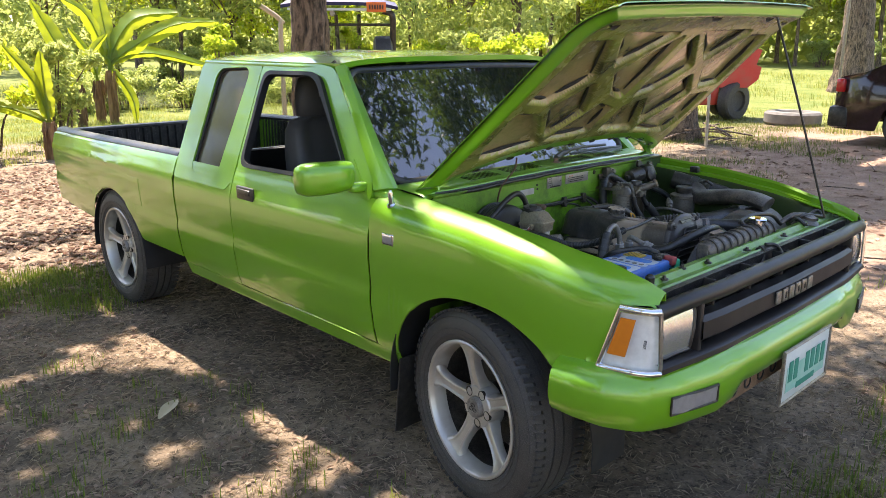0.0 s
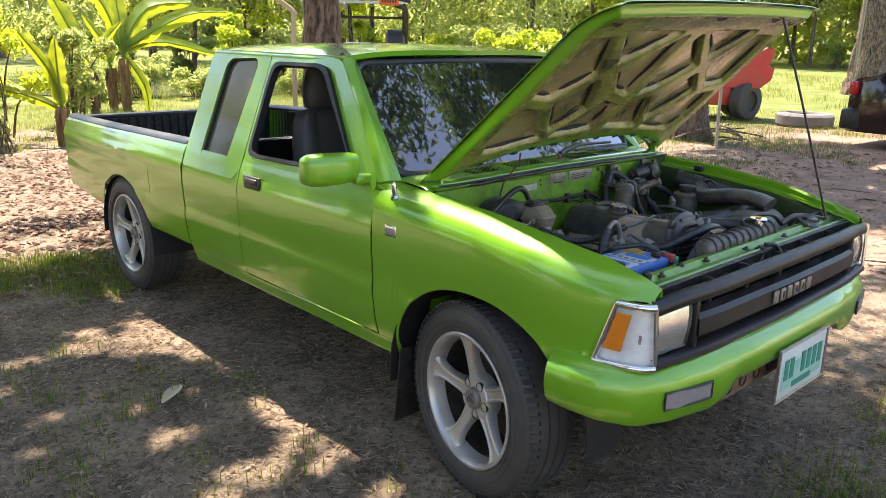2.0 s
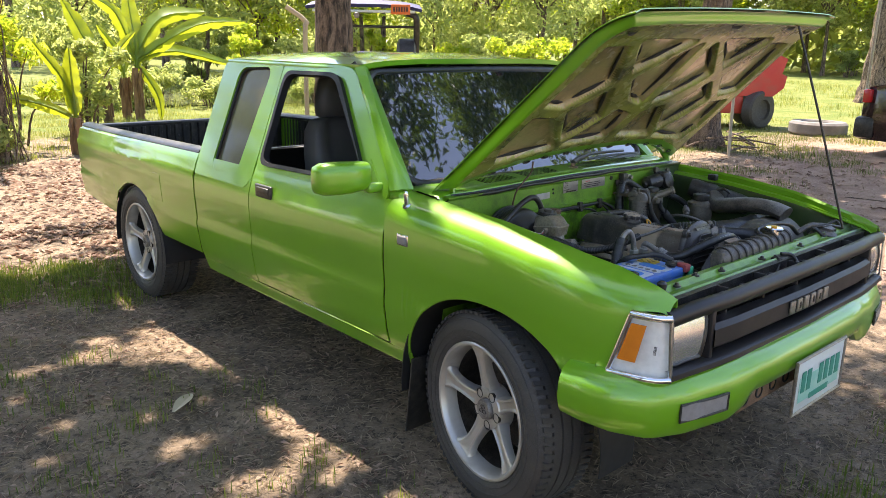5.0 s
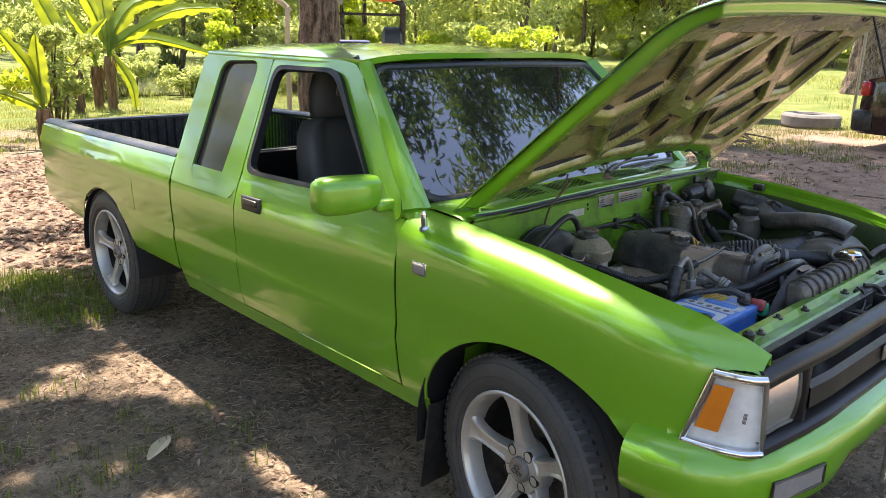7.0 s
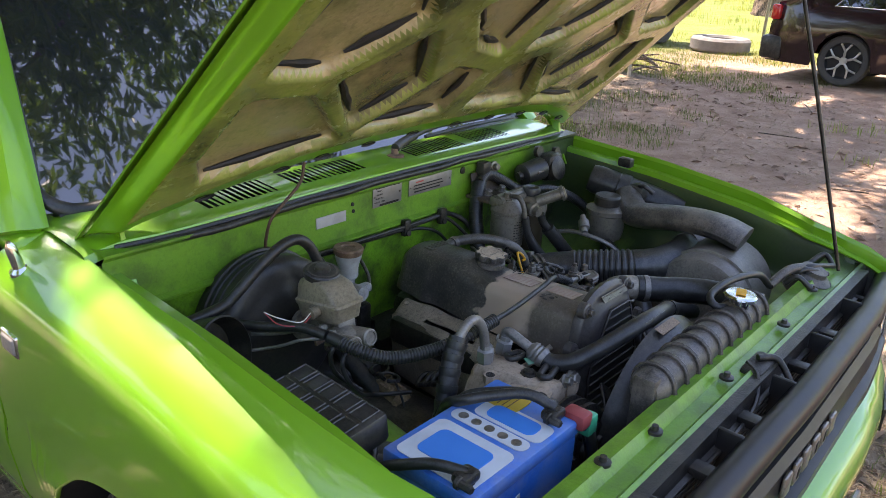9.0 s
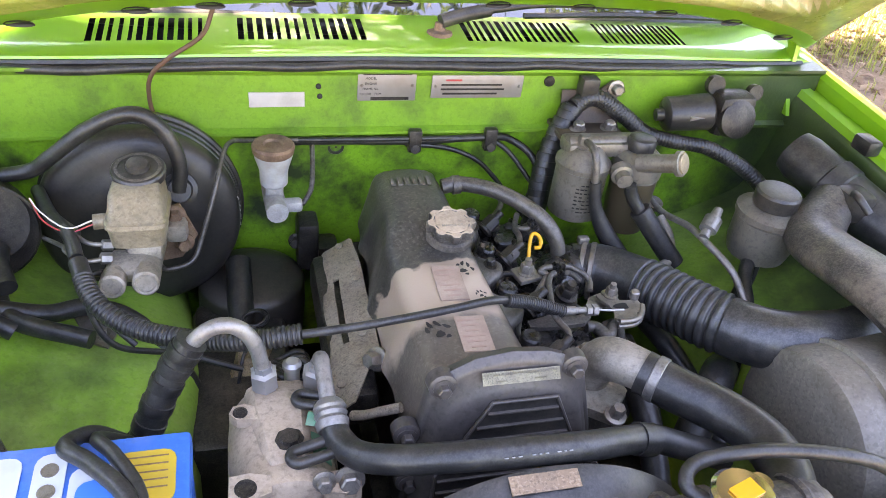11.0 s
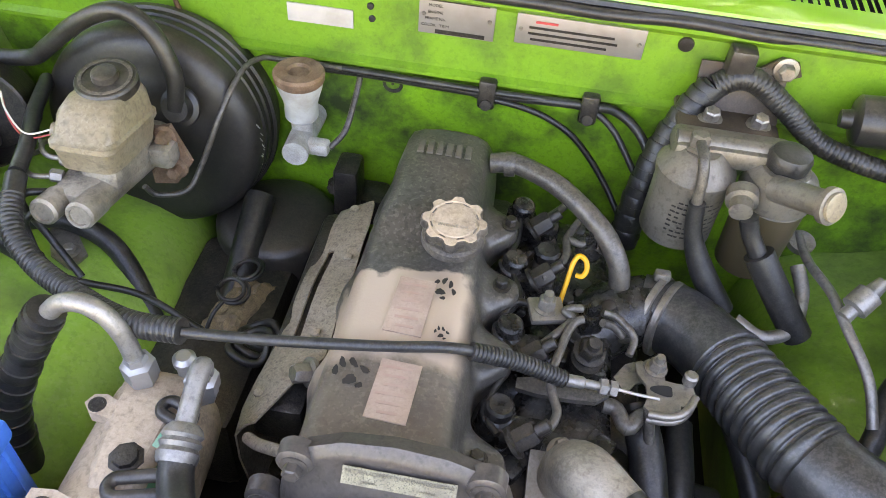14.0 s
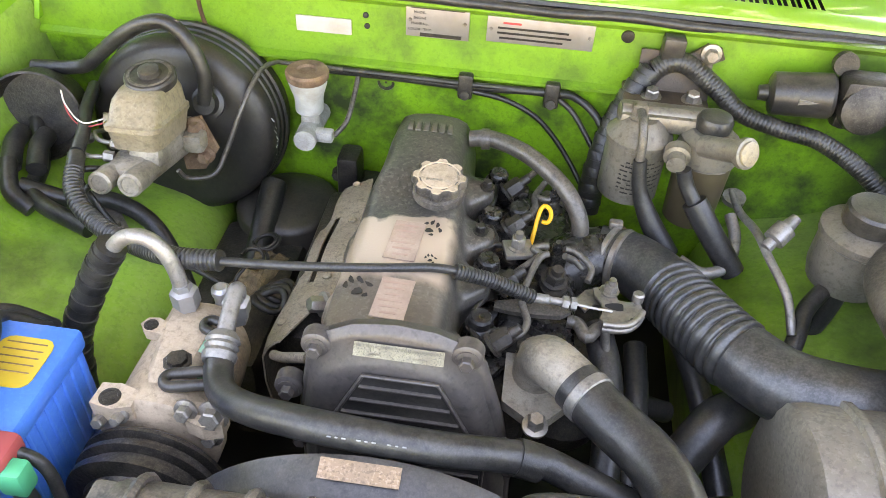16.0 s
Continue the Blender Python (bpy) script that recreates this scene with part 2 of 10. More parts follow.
def box(bm, c, s, bev=0.004, m=None, seg=2, mat=0):
    """A box with rounded edges: centre, size."""
    r = bmesh.ops.create_cube(bm, size=1)
    for v in r["verts"]:
        v.co = Vector((v.co.x * s[0], v.co.y * s[1], v.co.z * s[2]))
    fs = {f for v in r["verts"] for f in v.link_faces}
    for f in fs:
        f.material_index = mat
    if bev:
        es = list({e for v in r["verts"] for e in v.link_edges})
        out = bmesh.ops.bevel(bm, geom=es, offset=min(bev, 0.49 * min(s)), segments=seg, affect="EDGES", profile=0.5, material=mat)
        vs = {v for f in out["faces"] for v in f.verts} | {v for v in r["verts"] if v.is_valid}
    else:
        vs = set(r["verts"])
    seen = set()
    stack = list(vs)
    while stack:
        v = stack.pop()
        if v in seen or not v.is_valid:
            continue
        seen.add(v)
        stack += [e.other_vert(v) for e in v.link_edges]
    for v in seen:
        p = v.co if m is None else m @ v.co
        v.co = p + Vector(c)
    return bm


def basis(d):
    d = Vector(d).normalized()
    a = Vector((0, 0, 1)) if abs(d.z) < 0.9 else Vector((1, 0, 0))
    u = d.cross(a).normalized()
    return u, d.cross(u), d


def lathe(bm, base, axis, prof, n=24, mat=0, close=True):
    """Turns a profile of (distance along the axis, radius) round an axis."""
    u, w, d = basis(axis)
    if 8 < n < 24:
        n = 24 if max(r for _, r in prof) > 0.009 else 16
    base = Vector(base)
    rows = [[base + d * h + (u * math.cos(2 * math.pi * i / n) + w * math.sin(2 * math.pi * i / n)) * r for i in range(n)] for h, r in prof]
    vs = grid(bm, rows, True, mat)
    if close:
        cap(bm, vs[0], mat)
        cap(bm, vs[-1][::-1], mat)
    return bm


def smooth_path(pts, n=8):
    """Catmull-Rom through the points."""
    P = [Vector(p) for p in pts]
    if len(P) < 3:
        return P
    P = [2 * P[0] - P[1]] + P + [2 * P[-1] - P[-2]]
    out = []
    for i in range(1, len(P) - 2):
        a, b, c, d = P[i - 1:i + 3]
        for k in range(n):
            t = k / n
            out.append(0.5 * (2 * b + (c - a) * t + (2 * a - 5 * b + 4 * c - d) * t * t + (3 * b - a - 3 * c + d) * t ** 3))
    return out + [P[-2]]


def tube(bm, pts, r, n=10, smooth=8, mat=0, ribs=None, ends=True):
    """A hose along the points. r: one radius or one per point; ribs: (from, to, pitch, depth) in metres along it."""
    if n > 6:
        n = max(n, 13)
    path = smooth_path(pts, smooth) if smooth else [Vector(p) for p in pts]
    if ribs:
        lens = [0.0]
        for a, b in zip(path, path[1:]):
            lens.append(lens[-1] + (b - a).length)
        fine, s = [], 0.0
        step = ribs[2] / 12
        while s <= lens[-1]:
            i = max(k for k in range(len(lens)) if lens[k] <= s + 1e-9)
            i = min(i, len(path) - 2)
            f = (s - lens[i]) / max(1e-9, lens[i + 1] - lens[i])
            fine.append((path[i].lerp(path[i + 1], f), s))
            s += step if ribs[0] <= s <= ribs[1] else 0.012
        path, arc = [p for p, _ in fine], [s for _, s in fine]
    rows, ref = [], None
    for i, p in enumerate(path):
        d = (path[min(i + 1, len(path) - 1)] - path[max(i - 1, 0)]).normalized()
        if ref is None:
            ref = basis(d)[0]
        ref = (ref - d * ref.dot(d)).normalized()
        w = d.cross(ref)
        if isinstance(r, (int, float)):
            rad = r
        else:
            f = i / max(1, len(path) - 1) * (len(r) - 1)
            k = min(int(f), len(r) - 2)
            rad = r[k] + (r[k + 1] - r[k]) * (f - k)
        if ribs and ribs[0] <= arc[i] <= ribs[1]:
            sn = math.sin(2 * math.pi * arc[i] / ribs[2]) + 0.45
            rad += ribs[3] * math.copysign(min(1.0, abs(sn) ** 0.45), sn)
        rows.append([p + (ref * math.cos(2 * math.pi * k / n) + w * math.sin(2 * math.pi * k / n)) * rad for k in range(n)])
    vs = grid(bm, rows, True, mat)
    if ends:
        cap(bm, vs[0], mat)
        cap(bm, vs[-1][::-1], mat)
    return bm


def bolt(bm, p, axis=(0, 0, 1), r=0.009, h=0.008, washer=True, mat=0):
    u, w, d = basis(axis)
    if washer:
        lathe(bm, p, d, [(0, r * 1.5), (h * 0.25, r * 1.5), (h * 0.3, r * 1.3)], 14, mat)
    lathe(bm, Vector(p) + d * h * 0.25, d, [(0, r), (h * 0.85, r), (h, r * 0.8)], 6, mat)


def prism(bm, pts, vec, mat=0):
    """Pushes a flat polygon along a vector."""
    a = [bm.verts.new(p) for p in pts]
    b = [bm.verts.new(Vector(p) + Vector(vec)) for p in pts]
    cap(bm, a, mat)
    cap(bm, b[::-1], mat)
    for i in range(len(a)):
        j = (i + 1) % len(a)
        cap(bm, (a[i], b[i], b[j], a[j]), mat)
    return bm


def bevel_all(bm, w, seg=2, angle=30):
    es = [e for e in bm.edges if len(e.link_faces) == 2 and e.calc_face_angle(0) > radians(angle)]
    bmesh.ops.bevel(bm, geom=es, offset=w, segments=seg, affect="EDGES", profile=0.5)
    return bm


def corrugated(bm, a, b, up, out, n, depth=0.016, duty=0.45):
    """A ribbed sheet from a to b: n ribs, upright along up, standing out along out."""
    a, b, up, out = Vector(a), Vector(b), Vector(up), Vector(out)
    rows = []
    for i in range(n):
        for f, h in ((0.0, 0), (0.5 - duty / 2 - 0.06, 0), (0.5 - duty / 2 + 0.06, 1), (0.5 + duty / 2 - 0.06, 1), (0.5 + duty / 2 + 0.06, 0)):
            p = a.lerp(b, (i + f) / n) + out * depth * h
            rows.append([p, p + up])
    rows.append([b, b + up])
    grid(bm, rows)


def interp(table, x):
    return float(np.interp(x, [a for a, _ in table], [b for _, b in table]))


def words(name, text, size, m, mat, parent, depth=0.001, label=""):
    """Letters of the built-in font, turned into a mesh."""
    cu = bpy.data.curves.new(name, "FONT")
    cu.body, cu.size, cu.extrude, cu.align_x, cu.align_y, cu.resolution_u = text, size, depth, "CENTER", "CENTER", 2
    tmp = bpy.data.objects.new(name, cu)
    scene.collection.objects.link(tmp)
    me = bpy.data.meshes.new_from_object(tmp.evaluated_get(bpy.context.evaluated_depsgraph_get()))
    bpy.data.objects.remove(tmp)
    me.materials.clear()
    me.materials.append(mat)
    me.transform(m)
    ob = new(name, me)
    ob.parent = parent
    if label:
        ob["label"] = label
    return ob


BM = bmesh.new

# ---- the pickup truck: body ----
# brown film tone that also stands in for reflections in the glass
QGLASS = material("brown_toned_glass", (0.075, 0.055, 0.044), 0.09, 0, (0.035, 0.026, 0.022), 5, 0.7, 0.02, 90, (0.16, 0.12, 0.09), 0.3, 5, rough_var=0.06, spec=0.4)
truck = thing("pickup_truck", "lime green extended-cab pickup truck with its hood propped open", "pickup truck")
SIDE = [(0.36, 0.790), (0.40, 0.806), (0.47, 0.828), (0.58, 0.842), (0.612, 0.8455), (0.624, 0.8385), (0.76, 0.847), (0.83, 0.845), (0.90, 0.826), (0.96, 0.800)]
TOPZ = [(-0.55, 0.988), (-0.374, 0.974), (0.0, 0.953), (0.25, 0.925), (0.45, 0.888), (0.55, 0.864), (0.60, 0.842)]


def plan(y):
    return -0.10 * max(0.0, (y - 0.2) / 0.41) ** 2 - 0.035 * max(0.0, (-2.9 - y) / 0.95) ** 2


def side_x(y, z):
    return interp(SIDE, z) + plan(y)


def glass_x(z):
    return 0.806 - (z - 0.93) * 0.372


def arch(y, yc, r, base):
    d = abs(y - yc)
    return max(base, 0.305 + math.sqrt(max(0.0, r * r - d * d))) if d < r else base


def panel(ys, bottom, top, sgn=1, nz=14, zfix=()):
    """A side panel between two curves of the height, on the body's skin."""
    bm = BM()
    rows = []
    for y in ys:
        b, t = bottom(y), top(y)
        rows.append([(sgn * side_x(y, b + (t - b) * k / nz), y, b + (t - b) * k / nz) for k in range(nz + 1)])
    grid(bm, rows)
    return thicken(bm, -0.004 if sgn > 0 else -0.004)


def steps(a, b, n):
    return [a + (b - a) * i / n for i in range(n + 1)]


SHOULDER = [(0.0, -0.19), (-0.0015, -0.13), (-0.004, -0.092), (-0.009, -0.064), (-0.019, -0.045), (-0.036, -0.0295), (-0.060, -0.0165), (-0.088, -0.006), (-0.112, 0.0), (-0.118, -0.006), (-0.118, -0.03), (-0.145, -0.034)]


ARCH_Y, ARCH_Z, ARCH_A, ARCH_H = 0.025, 0.31, 0.412, 0.402


def arch_at(a, k=1.0):
    """A point of the flattened front wheel arch at an angle."""
    c, d = math.cos(a), math.sin(a)
    return ARCH_Y + ARCH_A * k * math.copysign(abs(c) ** 0.91, c), ARCH_Z + ARCH_H * k * math.copysign(abs(d) ** 0.91, d)


def arch_top(y):
    d = abs(y - ARCH_Y) / ARCH_A
    return ARCH_Z + ARCH_H * (1 - d ** 2.2) ** (1 / 2.2) if d < 1 else 0.0


def fender(sgn, name="fender"):
    bm = BM()
    rows = []
    ys = sorted(set([round(v, 4) for v in steps(-0.478, 0.597, 60)] + [round(arch_at(radians(a))[0], 4) for a in range(0, 181, 4)] + [0.4625, 0.4635]))
    for y in ys:
        zt = interp(TOPZ, y)
        if y <= ARCH_Y - ARCH_A:
            low = 0.385
        elif y < ARCH_Y + ARCH_A:
            low = max(0.385 if y < 0 else 0.30, arch_top(y))
        else:
            low = 0.50 if y < 0.42 else 0.628
        if y > 0.463:
            low = interp([(0.463, 0.64), (0.507, 0.806), (0.55, 0.815), (0.61, 0.815)], y)
        elif y > 0.36:
            low = max(low, 0.60)
        zs = zt - 0.19
        fac = 1.0 - 0.60 * max(0.0, (y - 0.42) / 0.18)
        shoulder = [(dx * fac, dz) for dx, dz in SHOULDER]
        low = min(low, zt - 0.035)
        xb = side_x(y, min(zs, 0.83))
        if low < zs - 0.01:
            row = [(side_x(y, low + (zs - low) * k / 8), y, low + (zs - low) * k / 8) for k in range(8)]
            row += [(xb + dx, y, zt + dz) for dx, dz in shoulder]
        else:
            zl = low
            row = [(xb + interp([(c, a) for a, c in shoulder[:9]], zl - zt), y, zl)] * 8
            row += [(xb + interp([(c, a) for a, c in shoulder[:9]], max(dz, zl - zt)) if i < 9 else xb + dx, y, zt + (max(dz, zl - zt) if i < 9 else dz)) for i, (dx, dz) in enumerate(shoulder)]
        rows.append([(sgn * x, yy, z) for x, yy, z in row])
    grid(bm, rows)
    thicken(bm, -0.0035)
    return part(name, bm, PAINT, truck)


for sgn in (1, -1):
    fender(sgn)
    # arch lip and liner
    bm = BM()
    lip = [arch_at(a, 1.004) for a in steps(radians(44), radians(169), 32)]
    tube(bm, [(sgn * (side_x(y, z) - 0.003), y, z) for y, z in lip], 0.006, 8, 0)
    part("arch_lip", bm, PAINT, truck)
    bm = BM()
    grid(bm, [[(sgn * x, *arch_at(a, 1.015)) for x in (0.835 - 0.07 * max(0, math.cos(a)) ** 2, 0.70, 0.60)] for a in steps(radians(-5), radians(185), 32)])
    part("wheel_arch_liner", thicken(bm, 0.004), TRIMDARK, truck)

# door and cab side
for sgn in (1, -1):
    door_bm = panel(steps(-0.487, -1.452, 40), lambda y: 0.425, lambda y: 0.955, sgn, 22)
    door = part("door", door_bm, PAINT, truck)
    sill_bm = panel(steps(-0.36, -2.005, 30), lambda y: 0.355, lambda y: 0.418, sgn, 5)
    part("sill", sill_bm, PAINT, truck)
    rear_bm = panel(steps(-1.458, -2.005, 20), lambda y: 0.421, lambda y: 0.94, sgn, 20)
    part("rear_cab_panel", rear_bm, PAINT, truck)

    def rounded(poly, r=0.03, k=5):
        """The outline with its corners rounded, each corner by the same number of points."""
        out = []
        for i in range(len(poly)):
            a, b, c = (Vector(poly[j % len(poly)]) for j in (i - 1, i, i + 1))
            d1 = (a - b).normalized() * min(r, (a - b).length * 0.45)
            d2 = (c - b).normalized() * min(r, (c - b).length * 0.45)
            for f in steps(0, 1, k):
                out.append(tuple(b + d1 * (1 - f) ** 2 + d2 * f ** 2))
        return out

    def ring_panel(outer, inner, sub=6, t=-0.012):
        """A frame between two outlines with equally many corners, on the side of the cab."""
        bm = BM()

        def fine(poly):
            out = []
            for i in range(len(poly)):
                a, b = poly[i], poly[(i + 1) % len(poly)]
                out += [(a[0] + (b[0] - a[0]) * k / sub, a[1] + (b[1] - a[1]) * k / sub) for k in range(sub)]
            return out
        fo, fi = fine(outer), fine(inner)
        rows = []
        for k in range(5):
            f = k / 4
            row = []
            for (a, b), (c, d) in zip(fo, fi):
                y, z = a + (c - a) * f, b + (d - b) * f
                row.append((sgn * min(glass_x(z), side_x(y, min(z, 0.96)) if z < 0.99 else 9), y, z))
            rows.append(row)
        grid(bm, rows, True)
        return thicken(bm, t)

    win = WIN = [(-1.375, 0.958), (-0.655, 0.975), (-0.672, 1.02), (-0.985, 1.345), (-1.04, 1.362), (-1.375, 1.358), (-1.402, 1.33), (-1.405, 0.985)]
    outer = [(-1.42, 0.938), (-0.505, 0.945), (-0.53, 1.02), (-0.925, 1.385), (-1.02, 1.396), (-1.425, 1.394), (-1.449, 1.375), (-1.450, 0.957)]
    win = rounded(WIN, 0.035)
    part("door_window_frame", ring_panel(rounded(outer, 0.03), win, 1), PAINT, door)
    cy, cz = -1.10, 1.16
    win_in = rounded([(y + (0.020 if y < cy else -0.020), z + (0.015 if z < cz else -0.015)) for y, z in WIN], 0.035)
    part("window_seal", ring_panel(win, win_in, 1, -0.03), TRIMDARK, door)
    bm = BM()
    tube(bm, [(sgn * (glass_x(z) - 0.002), y, z) for y, z in win + win[:1]], 0.0055, 8, 0)
    part("window_seal", bm, TRIMDARK, door)
    # door gap line
    bm = BM()
    tube(bm, [(sgn * (glass_x(z) - 0.006), y, z) for y, z in [(-0.510, 0.96), (-0.532, 1.02), (-0.915, 1.384), (-1.02, 1.394), (-1.40, 1.393), (-1.452, 1.37), (-1.4535, 0.96)]], 0.005, 6, 3)
    part("door_seal", bm, RUBBER, truck)
    bm = BM()
    for yy, zz in ((-0.4825, 0.39), (-1.455, 0.42)):
        tube(bm, [(sgn * (side_x(yy, z) - 0.012), yy, z) for z in steps(zz, 0.95, 12)], 0.007, 6, 0)
    tube(bm, [(sgn * (side_x(y, 0.422) - 0.010), y, 0.422) for y in steps(-0.51, -2.0, 6)], 0.006, 6, 0)
    part("door_seal", bm, TRIMDARK, truck)
    # quarter window
    q = [(-1.805, 0.886), (-1.635, 0.893), (-1.60, 0.915), (-1.545, 1.345), (-1.575, 1.372), (-1.80, 1.362), (-1.836, 1.33), (-1.852, 0.915)]
    qo = [(-2.005, 0.85), (-1.50, 0.85), (-1.458, 0.90), (-1.452, 1.38), (-1.475, 1.396), (-1.95, 1.396), (-1.995, 1.37), (-2.008, 0.92)]
    q = rounded(q, 0.03)
    part("cab_corner", ring_panel(rounded(qo, 0.02), q, 1), PAINT, truck)
    bm = BM()
    cap(bm, [bm.verts.new((sgn * (glass_x(z) - 0.008), y, z)) for y, z in q])
    part("quarter_window", thicken(bm, 0.004), QGLASS, truck, "dark tinted rear quarter glass")
    bm = BM()
    tube(bm, [(sgn * (glass_x(z) - 0.003), y, z) for y, z in q + q[:1]], 0.007, 7, 0)
    part("window_seal", bm, TRIMDARK, truck)
    # handle
    bm = BM()
    box(bm, (sgn * 0.8445, -1.325, 0.862), (0.014, 0.135, 0.058), 0.012, seg=3)
    h = part("door_handle", bm, PLASTIC, door, "black plastic flap handle")
    bm = BM()
    box(bm, (sgn * 0.853, -1.325, 0.868), (0.012, 0.10, 0.026), 0.008)
    part("handle_flap", bm, PLASTIC, h)
    # mirror
    bm = BM()
    rows = []
    for dx, h, dp, up in [(0.0, 0.032, 0.024, 0.012), (0.006, 0.044, 0.036, 0.008), (0.024, 0.052, 0.046, 0.003), (0.07, 0.056, 0.052, 0.0), (0.12, 0.058, 0.052, -0.001), (0.165, 0.056, 0.046, -0.002), (0.185, 0.048, 0.036, -0.003), (0.194, 0.034, 0.020, -0.004)]:
        rows.append([(sgn * (0.842 + dx), -0.585 - 0.22 * dx + dp * math.copysign(abs(math.cos(a)) ** 0.75, math.cos(a)), 1.031 + up + h * math.copysign(abs(math.sin(a)) ** 0.55, math.sin(a))) for a in steps(0, 2 * math.pi, 32)[:-1]])
    vs = grid(bm, rows, True)
    cap(bm, vs[0])
    cap(bm, vs[-1])
    mirror = part("door_mirror", bm, PAINT, door, "lime painted mirror shell")
    bm = BM()
    box(bm, (sgn * 0.815, -0.575, 0.988), (0.085, 0.046, 0.034), 0.012, seg=3)
    part("mirror_arm", bm, PAINT, mirror)
    bm = BM()
    prism(bm, [(sgn * 0.797, -0.53, 0.958), (sgn * 0.797, -0.665, 0.958), (sgn * 0.765, -0.685, 1.05), (sgn * 0.757, -0.66, 1.075)], (sgn * 0.012, 0, 0))
    bevel_all(bm, 0.003)
    part("mirror_base", bm, PAINT, door)
    bm = BM()
    box(bm, (sgn * 0.935, -0.655, 1.030), (0.155, 0.006, 0.095), 0.003)
    part("mirror_glass", bm, CHROME, mirror)

    # cargo bed side
    def bed_top(y):
        return 0.932 - 0.030 * (-2.02 - y) / 1.84

    def bed_low(y):
        return arch(y, -2.85, 0.375, 0.44 if y > -3.2 else 0.44 + 0.06 * (-3.2 - y))
    bm = BM()
    rows = []
    for y in steps(-2.02, -3.86, 110):
        b = bed_low(y)
        bt = bed_top(y)
        row = [(sgn * (side_x(y, b + (bt - b) * k / 16) + 0.006 * math.exp(-((b + (bt - b) * k / 16 - bt + 0.085) / 0.014) ** 2)), y, b + (bt - b) * k / 16) for k in range(17)]
        x0 = interp(SIDE, 0.95) + plan(y)
        row += [(sgn * (x0 - 0.004), y, bt + 0.012), (sgn * (x0 - 0.055), y, bt + 0.012), (sgn * (x0 - 0.06), y, bt - 0.015), (sgn * (x0 - 0.06), y, 0.55)]
        rows.append(row)
    grid(bm, rows)
    part("bed_side", thicken(bm, -0.004), PAINT, truck)
    bm = BM()
    grid(bm, [[(sgn * x, -2.85 + 0.37 * math.cos(a), 0.305 + 0.37 * math.sin(a)) for x in (0.832, 0.7, 0.55)] for a in steps(radians(-5), radians(185), 26)])
    part("wheel_arch_liner", thicken(bm, 0.004), TRIMDARK, truck)
    # rail cap of the bed liner
    bm = BM()
    rows = [[(sgn * (0.762 + plan(y) + 0.045 * math.cos(a)), y, bed_top(y) + 0.016 + 0.021 * math.sin(a)) for a in steps(0, 2 * math.pi, 14)[:-1]] for y in steps(-2.03, -3.88, 24)]
    vs = grid(bm, rows, True)
    cap(bm, vs[0])
    cap(bm, vs[-1])
    part("bed_rail_cap", bm, PLASTIC, truck, "worn black bed liner rail")
    bm = BM()
    corrugated(bm, (sgn * 0.726, -2.06, 0.54), (sgn * 0.726, -3.83, 0.54), (0, 0, 0.365), (-sgn, 0, 0), 44)
    part("bed_liner_wall", bm, PLASTIC, truck)

# bed floor, front wall, tailgate
bm = BM()
box(bm, (0, -2.94, 0.545), (1.46, 1.84, 0.03), 0.004)
corrugated(bm, (-0.72, -2.05, 0.5605), (0.72, -2.05, 0.5605), (0, -1.78, 0), (0, 0, 1), 18)
part("bed_floor", bm, PLASTIC, truck)
bm = BM()
box(bm, (0, -2.045, 0.74), (1.50, 0.03, 0.40), 0.004)
corrugated(bm, (-0.72, -2.0605, 0.55), (0.72, -2.0605, 0.55), (0, 0, 0.385), (0, -1, 0), 26)
part("bed_front_wall", bm, PLASTIC, truck)
bm = BM()
box(bm, (0, -3.865, 0.685), (1.46, 0.05, 0.43), 0.012)
box(bm, (0, -3.895, 0.72), (1.10, 0.02, 0.22), 0.01)
gate = part("tailgate", bm, PAINT, truck)
bm = BM()
box(bm, (0, -3.83, 0.70), (1.44, 0.02, 0.39), 0.006)
corrugated(bm, (-0.71, -3.8195, 0.56), (0.71, -3.8195, 0.54), (0, 0, 0.35), (0, 1, 0), 24)
box(bm, (0, -3.86, 0.908), (1.50, 0.07, 0.03), 0.01)
part("gate_liner", bm, PLASTIC, gate)
bm = BM()
box(bm, (0, -3.93, 0.46), (1.45, 0.10, 0.13), 0.02)
part("rear_bumper", bm, PLASTIC, truck)

# fillet between pillar, fender and cowl
for sgn in (1, -1):
    bm = BM()
    box(bm, (sgn * 0.752, -0.488, 0.962), (0.085, 0.085, 0.045), 0.018, seg=3)
    part("pillar_foot", bm, PAINT, truck)

# roof, windshield, rear window, cab back
bm = BM()
rows = []
for j, y in enumerate(steps(-0.90, -2.02, 26)):
    f = j / 26
    crown = 0.028 * math.sin(math.pi * (0.12 + 0.80 * f))
    edge = 0.637 - 0.02 * max(0, f - 0.85) / 0.15
    row = []
    for k in range(25):
        u = -1 + 2 * k / 24
        bow = -0.035 * u * u if f == 0 else 0
        row.append((edge * u, y + 0.045 * (1 - u * u) * (1 - f) ** 6, 1.385 + crown * (1 - u ** 4) + 0.014 * (1 - abs(u) ** 6) - (0.02 * ((f - 0.93) / 0.07) if f > 0.93 else 0)))
    rows.append(row)
grid(bm, rows)
roof = part("roof", thicken(bm, -0.02), PAINT, truck)
for sgn in (1, -1):
    bm = BM()
    tube(bm, [(sgn * 0.640, y, 1.388) for y in (-1.0, -1.2, -1.6, -1.98)], [0.006, 0.011, 0.011, 0.010], 10, 4)
    part("roof_gutter", bm, PAINT, roof)


